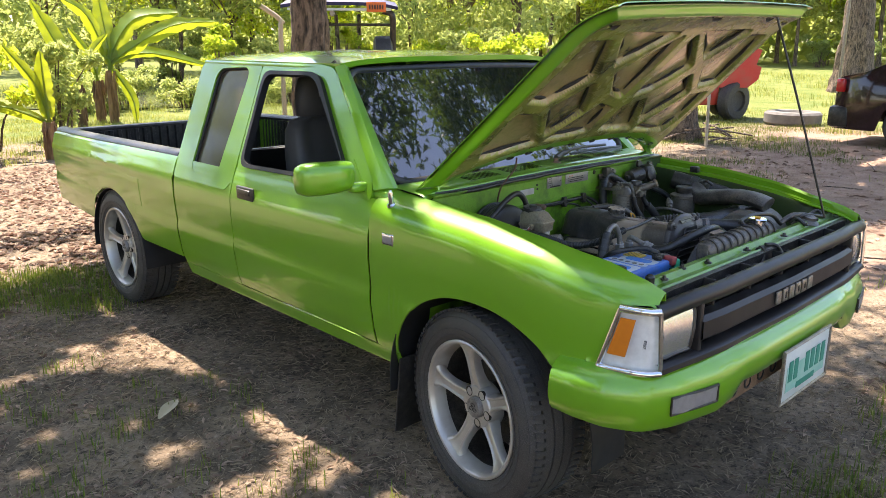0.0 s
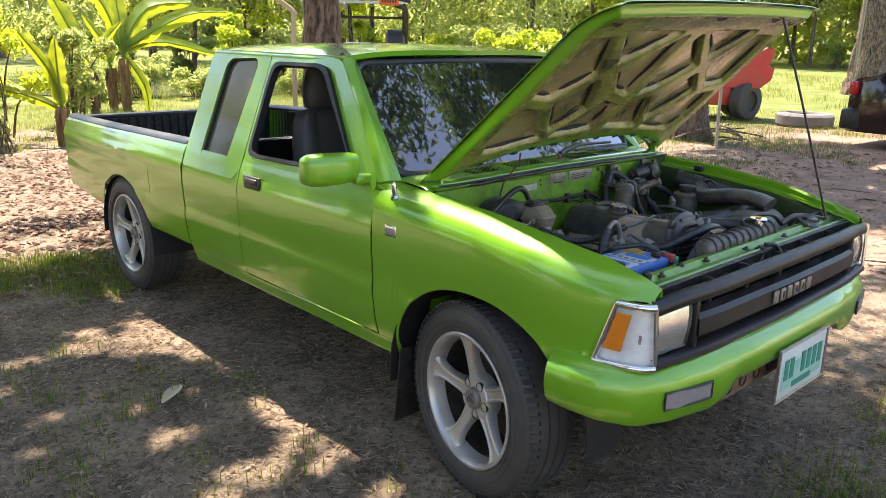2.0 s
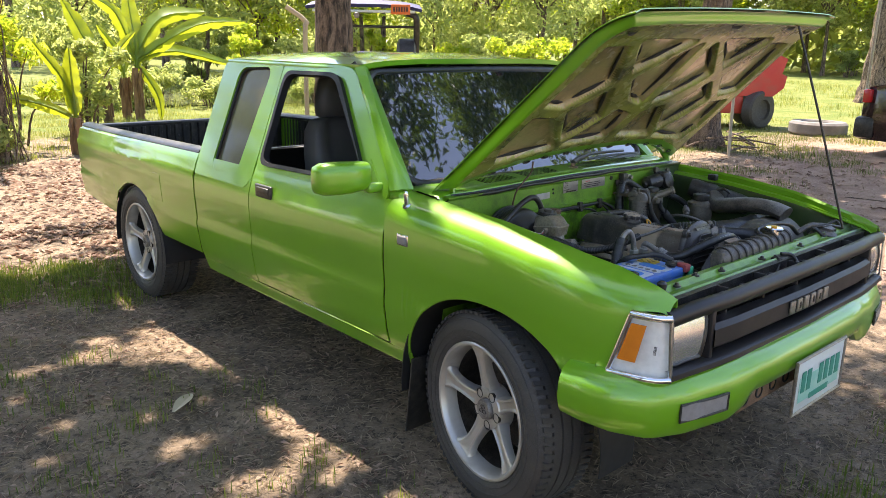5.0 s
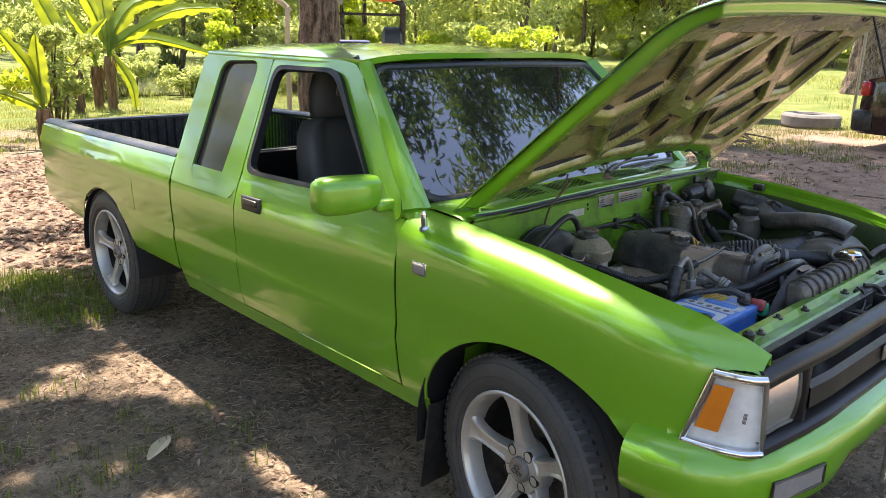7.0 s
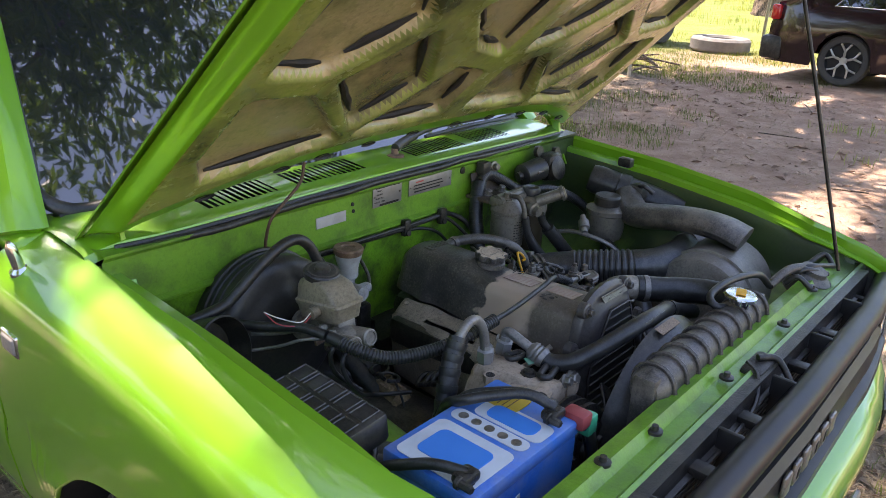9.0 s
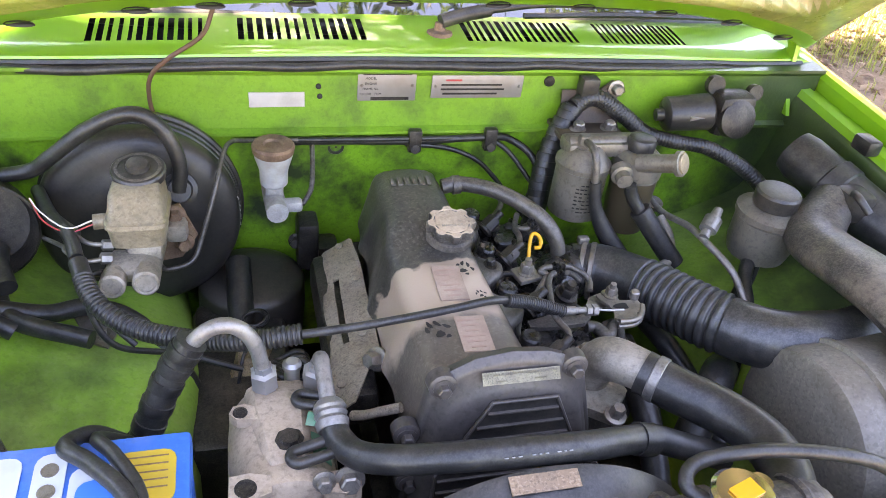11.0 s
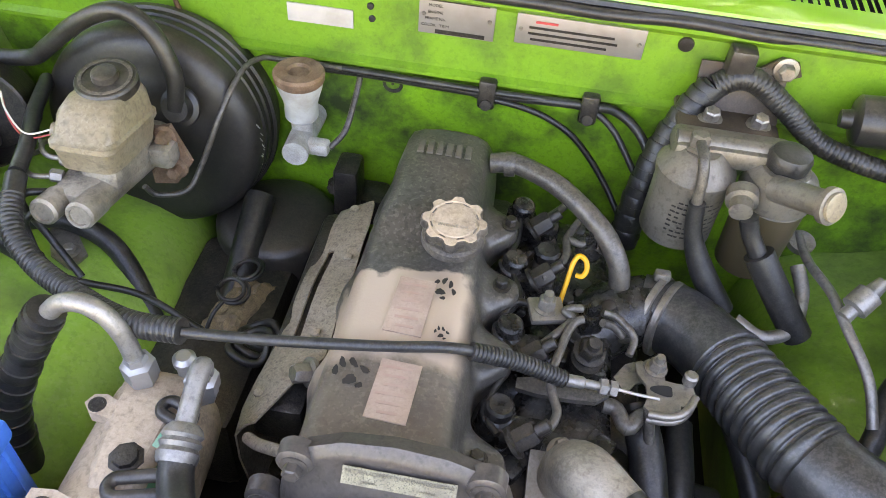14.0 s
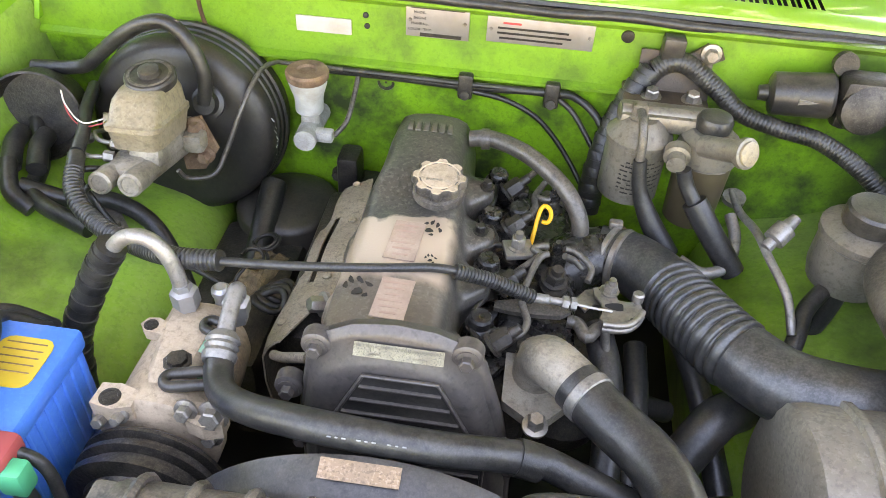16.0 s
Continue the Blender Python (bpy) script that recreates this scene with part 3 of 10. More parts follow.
def ws(u, v, lift=0.0):
    """A point of the windshield: u from -1 to 1 across, v from 0 (bottom) to 1 (top)."""
    x = u * (0.725 + (0.612 - 0.725) * v)
    y = -0.497 + (-0.905 + 0.497) * v + 0.075 * (1 - u * u) * (1 - 0.45 * v)
    z = 0.998 + (1.372 - 0.998) * v + 0.012 * (1 - u * u) * v
    n = Vector((0.12 * u, 0.67, 0.74))
    return Vector((x, y, z)) + n * lift


bm = BM()
grid(bm, [[ws(-1 + 2 * k / 24, j / 10) for k in range(25)] for j in range(11)])
windshield = part("windshield", thicken(bm, -0.005), MATS["tinted_glass"], truck, "tinted windshield glass")
edge = [ws(u, 0) for u in steps(-0.93, 0.93, 14)] + [ws(1, v) for v in steps(0.08, 0.92, 8)] + [ws(u, 1) for u in steps(0.93, -0.93, 14)] + [ws(-1, v) for v in steps(0.92, 0.08, 8)]
bm = BM()
tube(bm, edge + edge[:1], 0.016, 8, 3)
part("windshield_gasket", bm, RUBBER, windshield, "black rubber gasket")
for sgn in (1, -1):
    # pillar between windshield and door
    bm = BM()
    rows = []
    for v in steps(-0.06, 1.03, 14):
        a = ws(sgn * 1.0, v)
        z = a.z
        y_door = -0.512 + (-0.905 + 0.512) * max(0, (z - 0.985) / (1.385 - 0.985)) + 0.0
        b = Vector((sgn * (glass_x(z) + 0.0), y_door + 0.006, z))
        m_ = (a + b) / 2 + Vector((sgn * 0.012, 0.012, 0.004))
        rows.append([a, (a + m_) / 2 + Vector((sgn * 0.003, 0.004, 0)), m_, (b + m_) / 2 + Vector((sgn * 0.003, 0, 0)), b])
    grid(bm, rows)
    part("front_pillar", thicken(bm, -0.02), PAINT, truck)
bm = BM()
box(bm, (0, -2.01, 0.80), (1.58, 0.02, 0.26), 0.004)
for sgn in (1, -1):
    prism(bm, [(sgn * (glass_x(0.92) - 0.01), -1.995, 0.92), (sgn * (glass_x(1.375) - 0.01), -1.995, 1.375), (sgn * 0.57, -1.995, 1.375), (sgn * 0.59, -1.995, 0.92)], (0, 0.02, 0))
box(bm, (0, -1.985, 1.35), (1.2, 0.02, 0.05), 0.004)
part("cab_back", bm, PAINT, truck)
CLEAR = material("clear_glass", (0.75, 0.78, 0.76), 0.02, 0, rough_var=0, transmission=1.0)
bm = BM()
box(bm, (0, -1.985, 1.13), (1.18, 0.006, 0.40), 0.0)
rear_window = part("rear_window", bm, CLEAR, truck)
rear_window.visible_shadow = False

# inside the cab
bm = BM()
box(bm, (0, -1.25, 0.40), (1.5, 1.5, 0.03), 0)
box(bm, (0, -0.66, 0.72), (1.48, 0.22, 0.50), 0.06)
part("cabin_floor", bm, TRIMDARK, truck, "dark cabin floor and dashboard")
bm = BM()
box(bm, (0, -1.935, 0.70), (1.50, 0.03, 0.50), 0.01)
box(bm, (0, -1.96, 0.925), (1.30, 0.06, 0.03), 0.01)
part("cabin_back_trim", bm, TRIMDARK, truck)


def car_seat(x):
    bm = BM()
    rows = []
    for z, w, d, yy in [(0.52, 0.22, 0.09, -1.22), (0.66, 0.25, 0.10, -1.255), (0.86, 0.258, 0.095, -1.31), (1.00, 0.25, 0.085, -1.345), (1.10, 0.232, 0.072, -1.37), (1.145, 0.20, 0.055, -1.385), (1.160, 0.13, 0.03, -1.39)]:
        row = []
        for a in steps(0, 2 * math.pi, 48)[:-1]:
            c, sn = math.cos(a), math.sin(a)
            # side bolsters stand forward of a padded middle, with a seam groove between
            u = abs(c) ** 0.5
            bolster = (0.035 * max(0.0, (u - 0.62) / 0.38) - 0.014 * math.exp(-((u - 0.68) / 0.05) ** 2)) * (1 if sn > 0 else 0)
            row.append((x + w * math.copysign(u, c), yy + d * math.copysign(abs(sn) ** 0.7, sn) + bolster, z))
        rows.append(row)
    vs = grid(bm, rows, True)
    cap(bm, vs[-1])
    back = part("seat", bm, UPHOLSTERY, truck, "grey leather front seat", 60)
    bm = BM()
    rows = []
    for z, w, d in [(1.145, 0.10, 0.035), (1.16, 0.142, 0.052), (1.20, 0.150, 0.060), (1.26, 0.146, 0.060), (1.32, 0.128, 0.055), (1.352, 0.098, 0.044), (1.366, 0.05, 0.025)]:
        rows.append([(x + w * math.copysign(abs(math.cos(a)) ** 0.6, math.cos(a)), -1.415 + d * math.copysign(abs(math.sin(a)) ** 0.8, math.sin(a)), z) for a in steps(0, 2 * math.pi, 32)[:-1]])
    vs = grid(bm, rows, True)
    cap(bm, vs[-1])
    part("headrest", bm, UPHOLSTERY, back, "", 60)
    bm = BM()
    box(bm, (x, -1.354, 1.262), (0.12, 0.012, 0.026), 0.005, seg=3)
    part("headrest_slot", bm, TRIMDARK, back)
    bm = BM()
    tube(bm, [(x + 0.064 * (1 if math.cos(a) > 0 else -1) + 0.004 * math.cos(a), -1.350, 1.262 + 0.0155 * math.sin(a)) for a in steps(0, 2 * math.pi, 24)], 0.003, 6, 0)
    part("slot_rim", bm, STEEL, back)
    bm = BM()
    box(bm, (x, -1.02, 0.53), (0.48, 0.46, 0.16), 0.05, seg=4)
    part("seat_cushion", bm, UPHOLSTERY, back)


car_seat(0.36)
car_seat(-0.36)
bm = BM()
tube(bm, [(0.36 + 0.175 * math.cos(a), -0.86 + 0.08 * math.sin(a), 0.93 + 0.155 * math.sin(a)) for a in steps(0, 2 * math.pi, 30)], 0.013, 8, 0)
tube(bm, [(0.36, -0.86, 0.93), (0.36, -0.70, 0.82)], 0.03, 8, 0)
tube(bm, [(0.19, -0.86, 0.93), (0.53, -0.86, 0.93)], 0.02, 8, 0)
part("steering_wheel", bm, PLASTIC, truck)

# wheels
bm = BM()
prism(bm, [(-0.021, -0.0135, -0.004), (0.021, -0.0045, -0.004), (0.021, 0.0115, -0.004), (-0.021, 0.0025, -0.004)], (0, 0, 0.0085))
TREAD = bpy.data.meshes.new("tread_block")
bm.to_mesh(TREAD)
bm.free()
TREAD.materials.append(TYRE)


def wheel(y, sgn, steer=0.0, r=0.333):
    """A low-profile tyre on a dished five-spoke rim; steer turns it about its upright axis."""
    turn = Matrix.Translation((sgn * 0.74, y, r - 0.006)) @ Matrix.Rotation(radians(steer), 4, "Z")
    c = Vector((sgn * 0.06, 0, 0))
    ax = Vector((sgn, 0, 0))
    bm = BM()
    prof = [(-0.205, 0.226), (-0.20, 0.248), (-0.192, 0.288), (-0.178, 0.314), (-0.160, 0.326), (-0.148, 0.330)]
    for k in range(4):
        x0 = -0.150 + k * 0.038
        prof += [(x0 + 0.014, r - 0.001), (x0 + 0.016, r - 0.010), (x0 + 0.021, r - 0.010), (x0 + 0.023, r)]
    prof += [(0.004, 0.330), (0.016, 0.322), (0.026, 0.304), (0.031, 0.284), (0.032, 0.266), (0.028, 0.248), (0.022, 0.238), (0.018, 0.231), (0.008, 0.226)]
    lathe(bm, c, ax, prof, 72, close=False)
    wh = part("wheel", bm, TYRE, truck, "black tyre on a five-spoke silver alloy rim")
    wh.matrix_basis = turn
    for rr, off in ((0.309, 0.0245), (0.272, 0.0325), (0.250, 0.0295)):
        bm = BM()
        tube(bm, [c + ax * off + Vector((0, rr * math.cos(a), rr * math.sin(a))) for a in steps(0, 2 * math.pi, 60)], 0.0016, 5, 0)
        part("sidewall_ring", bm, TYRE, wh)
    for k in range(74 if sgn > 0 else 0):
        a = 2 * math.pi * k / 74
        d = Vector((0, math.cos(a), math.sin(a)))
        t = Vector((0, -math.sin(a), math.cos(a)))
        for off, skew in ((-0.158, 0.012), (-0.004, -0.012)):
            blk = new("tread_block", TREAD)
            blk.parent = wh
            blk.matrix_basis = Matrix.Translation(c + ax * off + d * (r - 0.0035) + t * skew) @ Matrix((ax, t, d)).transposed().to_4x4()
    bm = BM()
    lathe(bm, c, ax, [(-0.19, 0.205), (-0.18, 0.228), (0.006, 0.226), (0.014, 0.232), (0.024, 0.2325), (0.027, 0.229), (0.026, 0.222), (0.018, 0.216), (0.004, 0.213), (-0.020, 0.208), (-0.034, 0.206)], 64, close=False)
    for k in range(5):
        a = math.pi / 2 + 2 * math.pi * k / 5 + 0.12
        d = Vector((0, math.cos(a), math.sin(a)))
        t = Vector((0, -math.sin(a), math.cos(a))) * sgn
        rows = []
        for rr, w, top, th, bend in [(0.026, 0.036, -0.014, 0.05, 0.0), (0.060, 0.031, -0.016, 0.045, 0.001), (0.085, 0.0255, -0.013, 0.04, 0.003), (0.115, 0.0225, -0.008, 0.034, 0.005), (0.145, 0.0225, -0.004, 0.030, 0.006), (0.172, 0.026, 0.000, 0.028, 0.006), (0.192, 0.033, 0.004, 0.028, 0.005), (0.206, 0.044, 0.008, 0.028, 0.004), (0.215, 0.056, 0.014, 0.026, 0.003)]:
            p = c + d * rr + t * bend
            rows.append([p + t * w + ax * (top - th), p + t * w + ax * (top - 0.012), p + t * (w * 0.86) + ax * (top - 0.002), p + t * (w * 0.62) + ax * top, p + t * (w * 0.40) + ax * (top - 0.005), p - t * (w * 0.40) + ax * (top - 0.005), p - t * (w * 0.62) + ax * top, p - t * (w * 0.86) + ax * (top - 0.002), p - t * w + ax * (top - 0.012), p - t * w + ax * (top - th)])
        grid(bm, rows, True)
    lathe(bm, c, ax, [(-0.07, 0.076), (-0.022, 0.074), (-0.014, 0.068), (-0.013, 0.040)], 40, close=False)
    rim = part("rim", bm, ALLOY, wh, "silver five-spoke alloy rim")
    # deep part of the rim, its shade put into a dark colour
    bm = BM()
    lathe(bm, c, ax, [(-0.034, 0.206), (-0.17, 0.198)], 64, close=False)
    part("rim_barrel", bm, IRON, rim, "inner rim barrel coloured dark for the shade between the spokes")
    bm = BM()
    lathe(bm, c, ax, [(-0.02, 0.036), (-0.004, 0.0355), (0.001, 0.033), (0.002, 0.028), (0.0005, 0.026), (0.0015, 0.0)], 36, close=False)
    part("hub_cap", bm, MATTAL, rim, "round grey hub cap")
    for k in range(3):
        bm = BM()
        a = math.pi / 2 + 2 * math.pi * k / 3
        q = c + ax * 0.002 + Vector((0, 0.010 * math.cos(a), 0.010 * math.sin(a)))
        tube(bm, [q + Vector((0, 0.010 * math.cos(b), 0.006 * math.sin(b))) for b in steps(0, 2 * math.pi, 18)], 0.0014, 5, 0)
        part("cap_mark", bm, IRON, rim)
    for k in range(5):
        a = math.pi / 2 + 2 * math.pi * (k + 0.5) / 5 + 0.12
        d = Vector((0, math.cos(a), math.sin(a)))
        bm = BM()
        lathe(bm, c + d * 0.057 + ax * -0.0205, ax, [(0, 0.0165), (0.0085, 0.0165), (0.009, 0.0145), (0.001, 0.0135), (0.0012, 0.008), (0.006, 0.0075), (0.0065, 0.0)], 16, close=False)
        part("wheel_nut", bm, IRON, rim)
    bm = BM()
    lathe(bm, c - ax * 0.13, ax, [(0, 0.148), (0.02, 0.148), (0.022, 0.065), (0.06, 0.060)], 36)
    part("brake_disc", bm, IRON, wh)
    return wh


for sgn in (1, -1):
    wheel(0.0, sgn, -9.0)
    wheel(-2.85, sgn)
    bm = BM()
    box(bm, (sgn * 0.735, -0.37, 0.25), (0.17, 0.008, 0.30), 0.003, Matrix.Rotation(radians(-6), 4, "X"))
    part("mud_flap", bm, RUBBER, truck)
bm = BM()
box(bm, (0, -1.8, 0.36), (0.10, 3.6, 0.07), 0.01)
for sgn in (1, -1):
    box(bm, (sgn * 0.45, -1.6, 0.38), (0.07, 4.3, 0.11), 0.01)
tube(bm, [(-0.7, -2.85, 0.31), (0.7, -2.85, 0.31)], 0.045, 12, 0)
tube(bm, [(-0.6, 0.0, 0.31), (0.6, 0.0, 0.31)], 0.035, 12, 0)
tube(bm, [(-0.3, 0.2, 0.30), (-0.3, -1.2, 0.28), (-0.35, -2.2, 0.30), (-0.35, -3.7, 0.32)], 0.03, 10, 5)
part("chassis", bm, IRON, truck)

# front bumper
bm = BM()
rows = []
BPROF = [(0.0, 0.442), (0.012, 0.428), (0.0 + 0.03, 0.430), (0.042, 0.452), (0.05, 0.50), (0.05, 0.545), (0.046, 0.575), (0.034, 0.605), (0.016, 0.622), (-0.02, 0.632), (-0.06, 0.632)]
def bumper_line(s):
    """Plan of the bumper: s from -1 to 1; returns the place and the outward way."""
    a = abs(s)
    sg = 1 if s >= 0 else -1
    pts = [(0.0, 0.655), (0.30, 0.652), (0.50, 0.636), (0.66, 0.605), (0.755, 0.565), (0.805, 0.50), (0.826, 0.42), (0.832, 0.36)]
    cum = [0.0]
    for p, q in zip(pts, pts[1:]):
        cum.append(cum[-1] + math.hypot(q[0] - p[0], q[1] - p[1]))
    L_ = a * cum[-1]
    f = lambda l: (float(np.interp(l, cum, [p[0] for p in pts])), float(np.interp(l, cum, [p[1] for p in pts])))
    x, y = f(L_)
    x1, y1 = f(max(0, L_ - 0.03))
    x2, y2 = f(min(cum[-1], L_ + 0.03))
    n = Vector((-(y2 - y1), x2 - x1, 0)).normalized() if (x2, y2) != (x1, y1) else Vector((0, 1, 0))
    if n.y < 0 and abs(n.y) > abs(n.x) or n.x < -1e-6:
        n = -n
    return Vector((sg * x, y, 0)), Vector((sg * n.x, n.y, 0))


for s in steps(-1, 1, 100):
    p, n = bumper_line(s)
    zbot = interp([(0.0, 0.518), (0.385, 0.518), (0.43, 0.475), (0.48, 0.462), (0.74, 0.466), (1.0, 0.492)], abs(s) * 0.993)
    row = []
    for o, z in BPROF:
        zz = zbot + (z - 0.428) * (0.632 - zbot) / 0.204
        row.append(p + n * o + Vector((0, 0, zz)))
    rows.append(row)
grid(bm, rows)
bumper = part("front_bumper", thicken(bm, -0.006), PAINT, truck)
LENS = material("clear_lens", (0.72, 0.72, 0.69), 0.12, 0.0, (0.45, 0.45, 0.43), 30, 0.5, 0.05, 300, coat=0.8, rough_var=0.06)
HEADLENS = material("headlamp_lens", (0.62, 0.61, 0.57), 0.16, 0.75, (0.42, 0.40, 0.36), 9, 0.6, 0.3, 160, coat=1.0, stretch=(1, 1, 0.15))
FOGGREY = material("grey_lens", (0.22, 0.20, 0.19), 0.35, 0.0, (0.30, 0.28, 0.26), 60, 0.6, 0.3, 220)
for sgn in (1, -1):
    bm = BM()
    pts = []
    rows = []
    for s in steps(0.53, 0.70, 10):
        p, n = bumper_line(sgn * s)
        rows.append([p + n * 0.060 + Vector((0, 0, z)) for z in steps(0.513, 0.562, 4)])
    grid(bm, rows)
    lampf = part("bumper_lamp", thicken(bm, 0.004), FOGGREY, bumper, "dull grey bumper lamp lens")
    bm = BM()
    ring = [rows[0][0], rows[4][0], rows[-1][0], rows[-1][2], rows[-1][-1], rows[4][-1], rows[0][-1], rows[0][2], rows[0][0]]
    tube(bm, ring, 0.004, 6, 0)
    part("lamp_surround", bm, IRON, lampf)
# lower valance with holes, number plate
bm = BM()
box(bm, (0, 0.645, 0.475), (0.80, 0.02, 0.075), 0.006)
for i in range(9):
    lathe(bm, (-0.36 + 0.09 * i, 0.654, 0.475), (0, 1, 0), [(0, 0.022), (0.004, 0.022), (0.005, 0.017), (-0.004, 0.016)], 14, 1)
part("bumper_bracket", bm, [RUST, TRIMDARK], truck, "rusty bracket with round holes")
PLATEW = material("plate_white", (0.62, 0.66, 0.62), 0.4, 0.0, (0.5, 0.56, 0.52), 10, 0.4, 0.02, 200, (0.3, 0.27, 0.2), 0.2, 6)
PLATEG = material("plate_green", (0.02, 0.22, 0.15), 0.5, 0, (0.05, 0.35, 0.26), 8, 0.4)
PLATET = material("plate_turquoise", (0.16, 0.48, 0.38), 0.45, 0, (0.5, 0.6, 0.5), 9, 0.6)
bm = BM()
box(bm, (0.0, 0.722, 0.475), (0.35, 0.006, 0.175), 0.003)
plate = part("number_plate", bm, PLATEW, truck, "white and green number plate in a metal frame")
bm = BM()
box(bm, (0.0, 0.7262, 0.462), (0.30, 0.001, 0.085), 0)
part("plate_tint", bm, PLATET, plate)
for x, w, z, h_ in ((0.125, 0.028, 0.487, 0.07), (0.085, 0.028, 0.487, 0.07), (0.0, 0.028, 0.487, 0.07), (-0.042, 0.028, 0.487, 0.07), (-0.084, 0.028, 0.487, 0.07), (-0.126, 0.028, 0.487, 0.07), (0.0, 0.14, 0.425, 0.02)):
    bm = BM()
    box(bm, (x, 0.7274, z), (w, 0.0016, h_), 0)
    part("plate_bar", bm, PLATEG, plate)
bm = BM()
tube(bm, [(-0.18, 0.724, 0.387), (0.18, 0.724, 0.387), (0.18, 0.724, 0.563), (-0.18, 0.724, 0.563), (-0.18, 0.724, 0.387)], 0.006, 6, 0)
part("plate_frame", bm, STEEL, plate)

# corner lamps, headlamps, grille
AMBER = material("amber_lens", (0.75, 0.22, 0.01), 0.2, 0, (0.45, 0.12, 0.01), 12, 0.5, 0.1, 200, coat=0.6)
def nose(x):
    """Plan of the front: y at a place across."""
    return interp([(0.0, 0.640), (0.45, 0.632), (0.57, 0.622), (0.745, 0.600), (0.80, 0.46)], abs(x))


for sgn in (1, -1):
    low = [(p.x, p.y) for p in smooth_path([(0.799, 0.462, 0), (0.792, 0.50, 0), (0.778, 0.55, 0), (0.758, 0.588, 0), (0.728, 0.612, 0)], 4)]
    top = [(p.x, p.y) for p in smooth_path([(0.779, 0.510, 0), (0.772, 0.54, 0), (0.762, 0.57, 0), (0.750, 0.590, 0), (0.734, 0.604, 0)], 4)]

    def corner(v, off=0.0):
        return [(sgn * (a + (c - a) * v + off), b + (d - b) * v + off, 0.634 + (0.806 - 0.634) * v) for (a, b), (c, d) in zip(low, top)]
    bm = BM()
    grid(bm, [corner(v) for v in steps(0, 1, 4)])
    cl = part("corner_lamp", thicken(bm, 0.012), LENS, truck, "clear corner lamp with amber reflector and chrome rim")
    bm = BM()
    rows = []
    for v in steps(0.24, 0.86, 4):
        r_ = corner(v, 0.013)
        rows.append([Vector(r_[k]) for k in (1, 2, 3, 4, 5, 6)])
    grid(bm, rows)
    part("amber_reflector", thicken(bm, 0.003), AMBER, cl)
    for k in range(4):
        bm = BM()
        tube(bm, [Vector(corner(v, 0.013)[10]).lerp(Vector(corner(v, 0.013)[11]), k / 4) for v in (0.42, 0.56)], 0.0007, 5, 0)
        part("lens_rib", bm, IRON, cl)
    bm = BM()
    tube(bm, corner(0.0, 0.010), 0.0095, 8, 0)
    tube(bm, corner(1.0, 0.008), 0.0115, 8, 0)
    tube(bm, [corner(v, 0.009)[0] for v in steps(-0.02, 1.0, 8)], 0.0075, 8, 0)
    tube(bm, [corner(v, 0.009)[-1] for v in steps(-0.02, 1.0, 8)], 0.0065, 8, 0)
    part("chrome_rim", bm, CHROME, cl)
    bm = BM()
    rows = []
    for z in steps(0.668, 0.796, 6):
        rows.append([(sgn * x, nose(x) + 0.002 + 0.010 * math.sin(math.pi * (z - 0.668) / 0.128) - 0.012 * (z - 0.668) / 0.128, z) for x in steps(0.575 + 0.02 * (0.796 - z) / 0.128, 0.722, 6)])
    grid(bm, rows)
    hl = part("headlamp", thicken(bm, 0.01), HEADLENS, truck, "clear ribbed headlamp lens")
    bm = BM()
    box(bm, (sgn * 0.65, 0.585, 0.715), (0.17, 0.03, 0.12), 0.02)
    part("reflector", bm, CHROME, hl)
    bm = BM()
    ring = [rows[0][0], rows[0][3], rows[0][-1], rows[3][-1], rows[-1][-1], rows[-1][3], rows[-1][0], rows[3][0], rows[0][0]]
    tube(bm, ring, 0.006, 6, 2)
    part("lamp_bezel", bm, PLASTIC, hl)

GRILLE = material("grille_plastic", (0.014, 0.014, 0.015), 0.36, 0, (0.035, 0.03, 0.027), 6, 0.6, 0.06, 180, (0.09, 0.06, 0.045), 0.15, 4, spec=0.3)
bm = BM()
# upper bar, middle bar with the letters, lower bar wrapping under the lamps
tube(bm, [(x, nose(x) - 0.008, interp([(0, 0.812), (0.6, 0.806), (0.78, 0.792)], abs(x))) for x in steps(-0.735, 0.735, 30)], 0.025, 10, 0)
rows = []
for x in steps(-0.555, 0.555, 30):
    y = nose(x)
    rows.append([(x, y - 0.03, 0.755), (x, y + 0.004, 0.752), (x, y + 0.016, 0.738), (x, y + 0.018, 0.69), (x, y + 0.006, 0.678), (x, y - 0.03, 0.675)])
grid(bm, rows)
rows = []
for x in steps(-0.738, 0.738, 44):
    y = nose(x)
    rows.append([(x, y - 0.04, 0.655), (x, y + 0.012, 0.655), (x, y + 0.026, 0.646), (x, y + 0.028, 0.632), (x, y - 0.03, 0.628)])
grid(bm, rows)
for x in steps(-0.44, 0.44, 4):
    box(bm, (x, nose(x) - 0.045, 0.735), (0.010, 0.04, 0.19), 0.003)
box(bm, (0.556, 0.60, 0.715), (0.02, 0.07, 0.17), 0.006)
box(bm, (-0.556, 0.60, 0.715), (0.02, 0.07, 0.17), 0.006)
grille = part("grille", bm, GRILLE, truck, "black plastic grille with raised letters")
for i in range(6):
    bm = BM()
    box(bm, ((2.5 - i) * 0.048, 0.660, 0.715), (0.033, 0.008, 0.042), 0.004)
    if i in (1, 3, 4):
        box(bm, ((2.5 - i) * 0.048, 0.6635, 0.715), (0.013, 0.004, 0.022), 0.002, mat=1)
    part("grille_bar", bm, [STEEL, GRILLE], grille, "worn silver raised lettering bar")

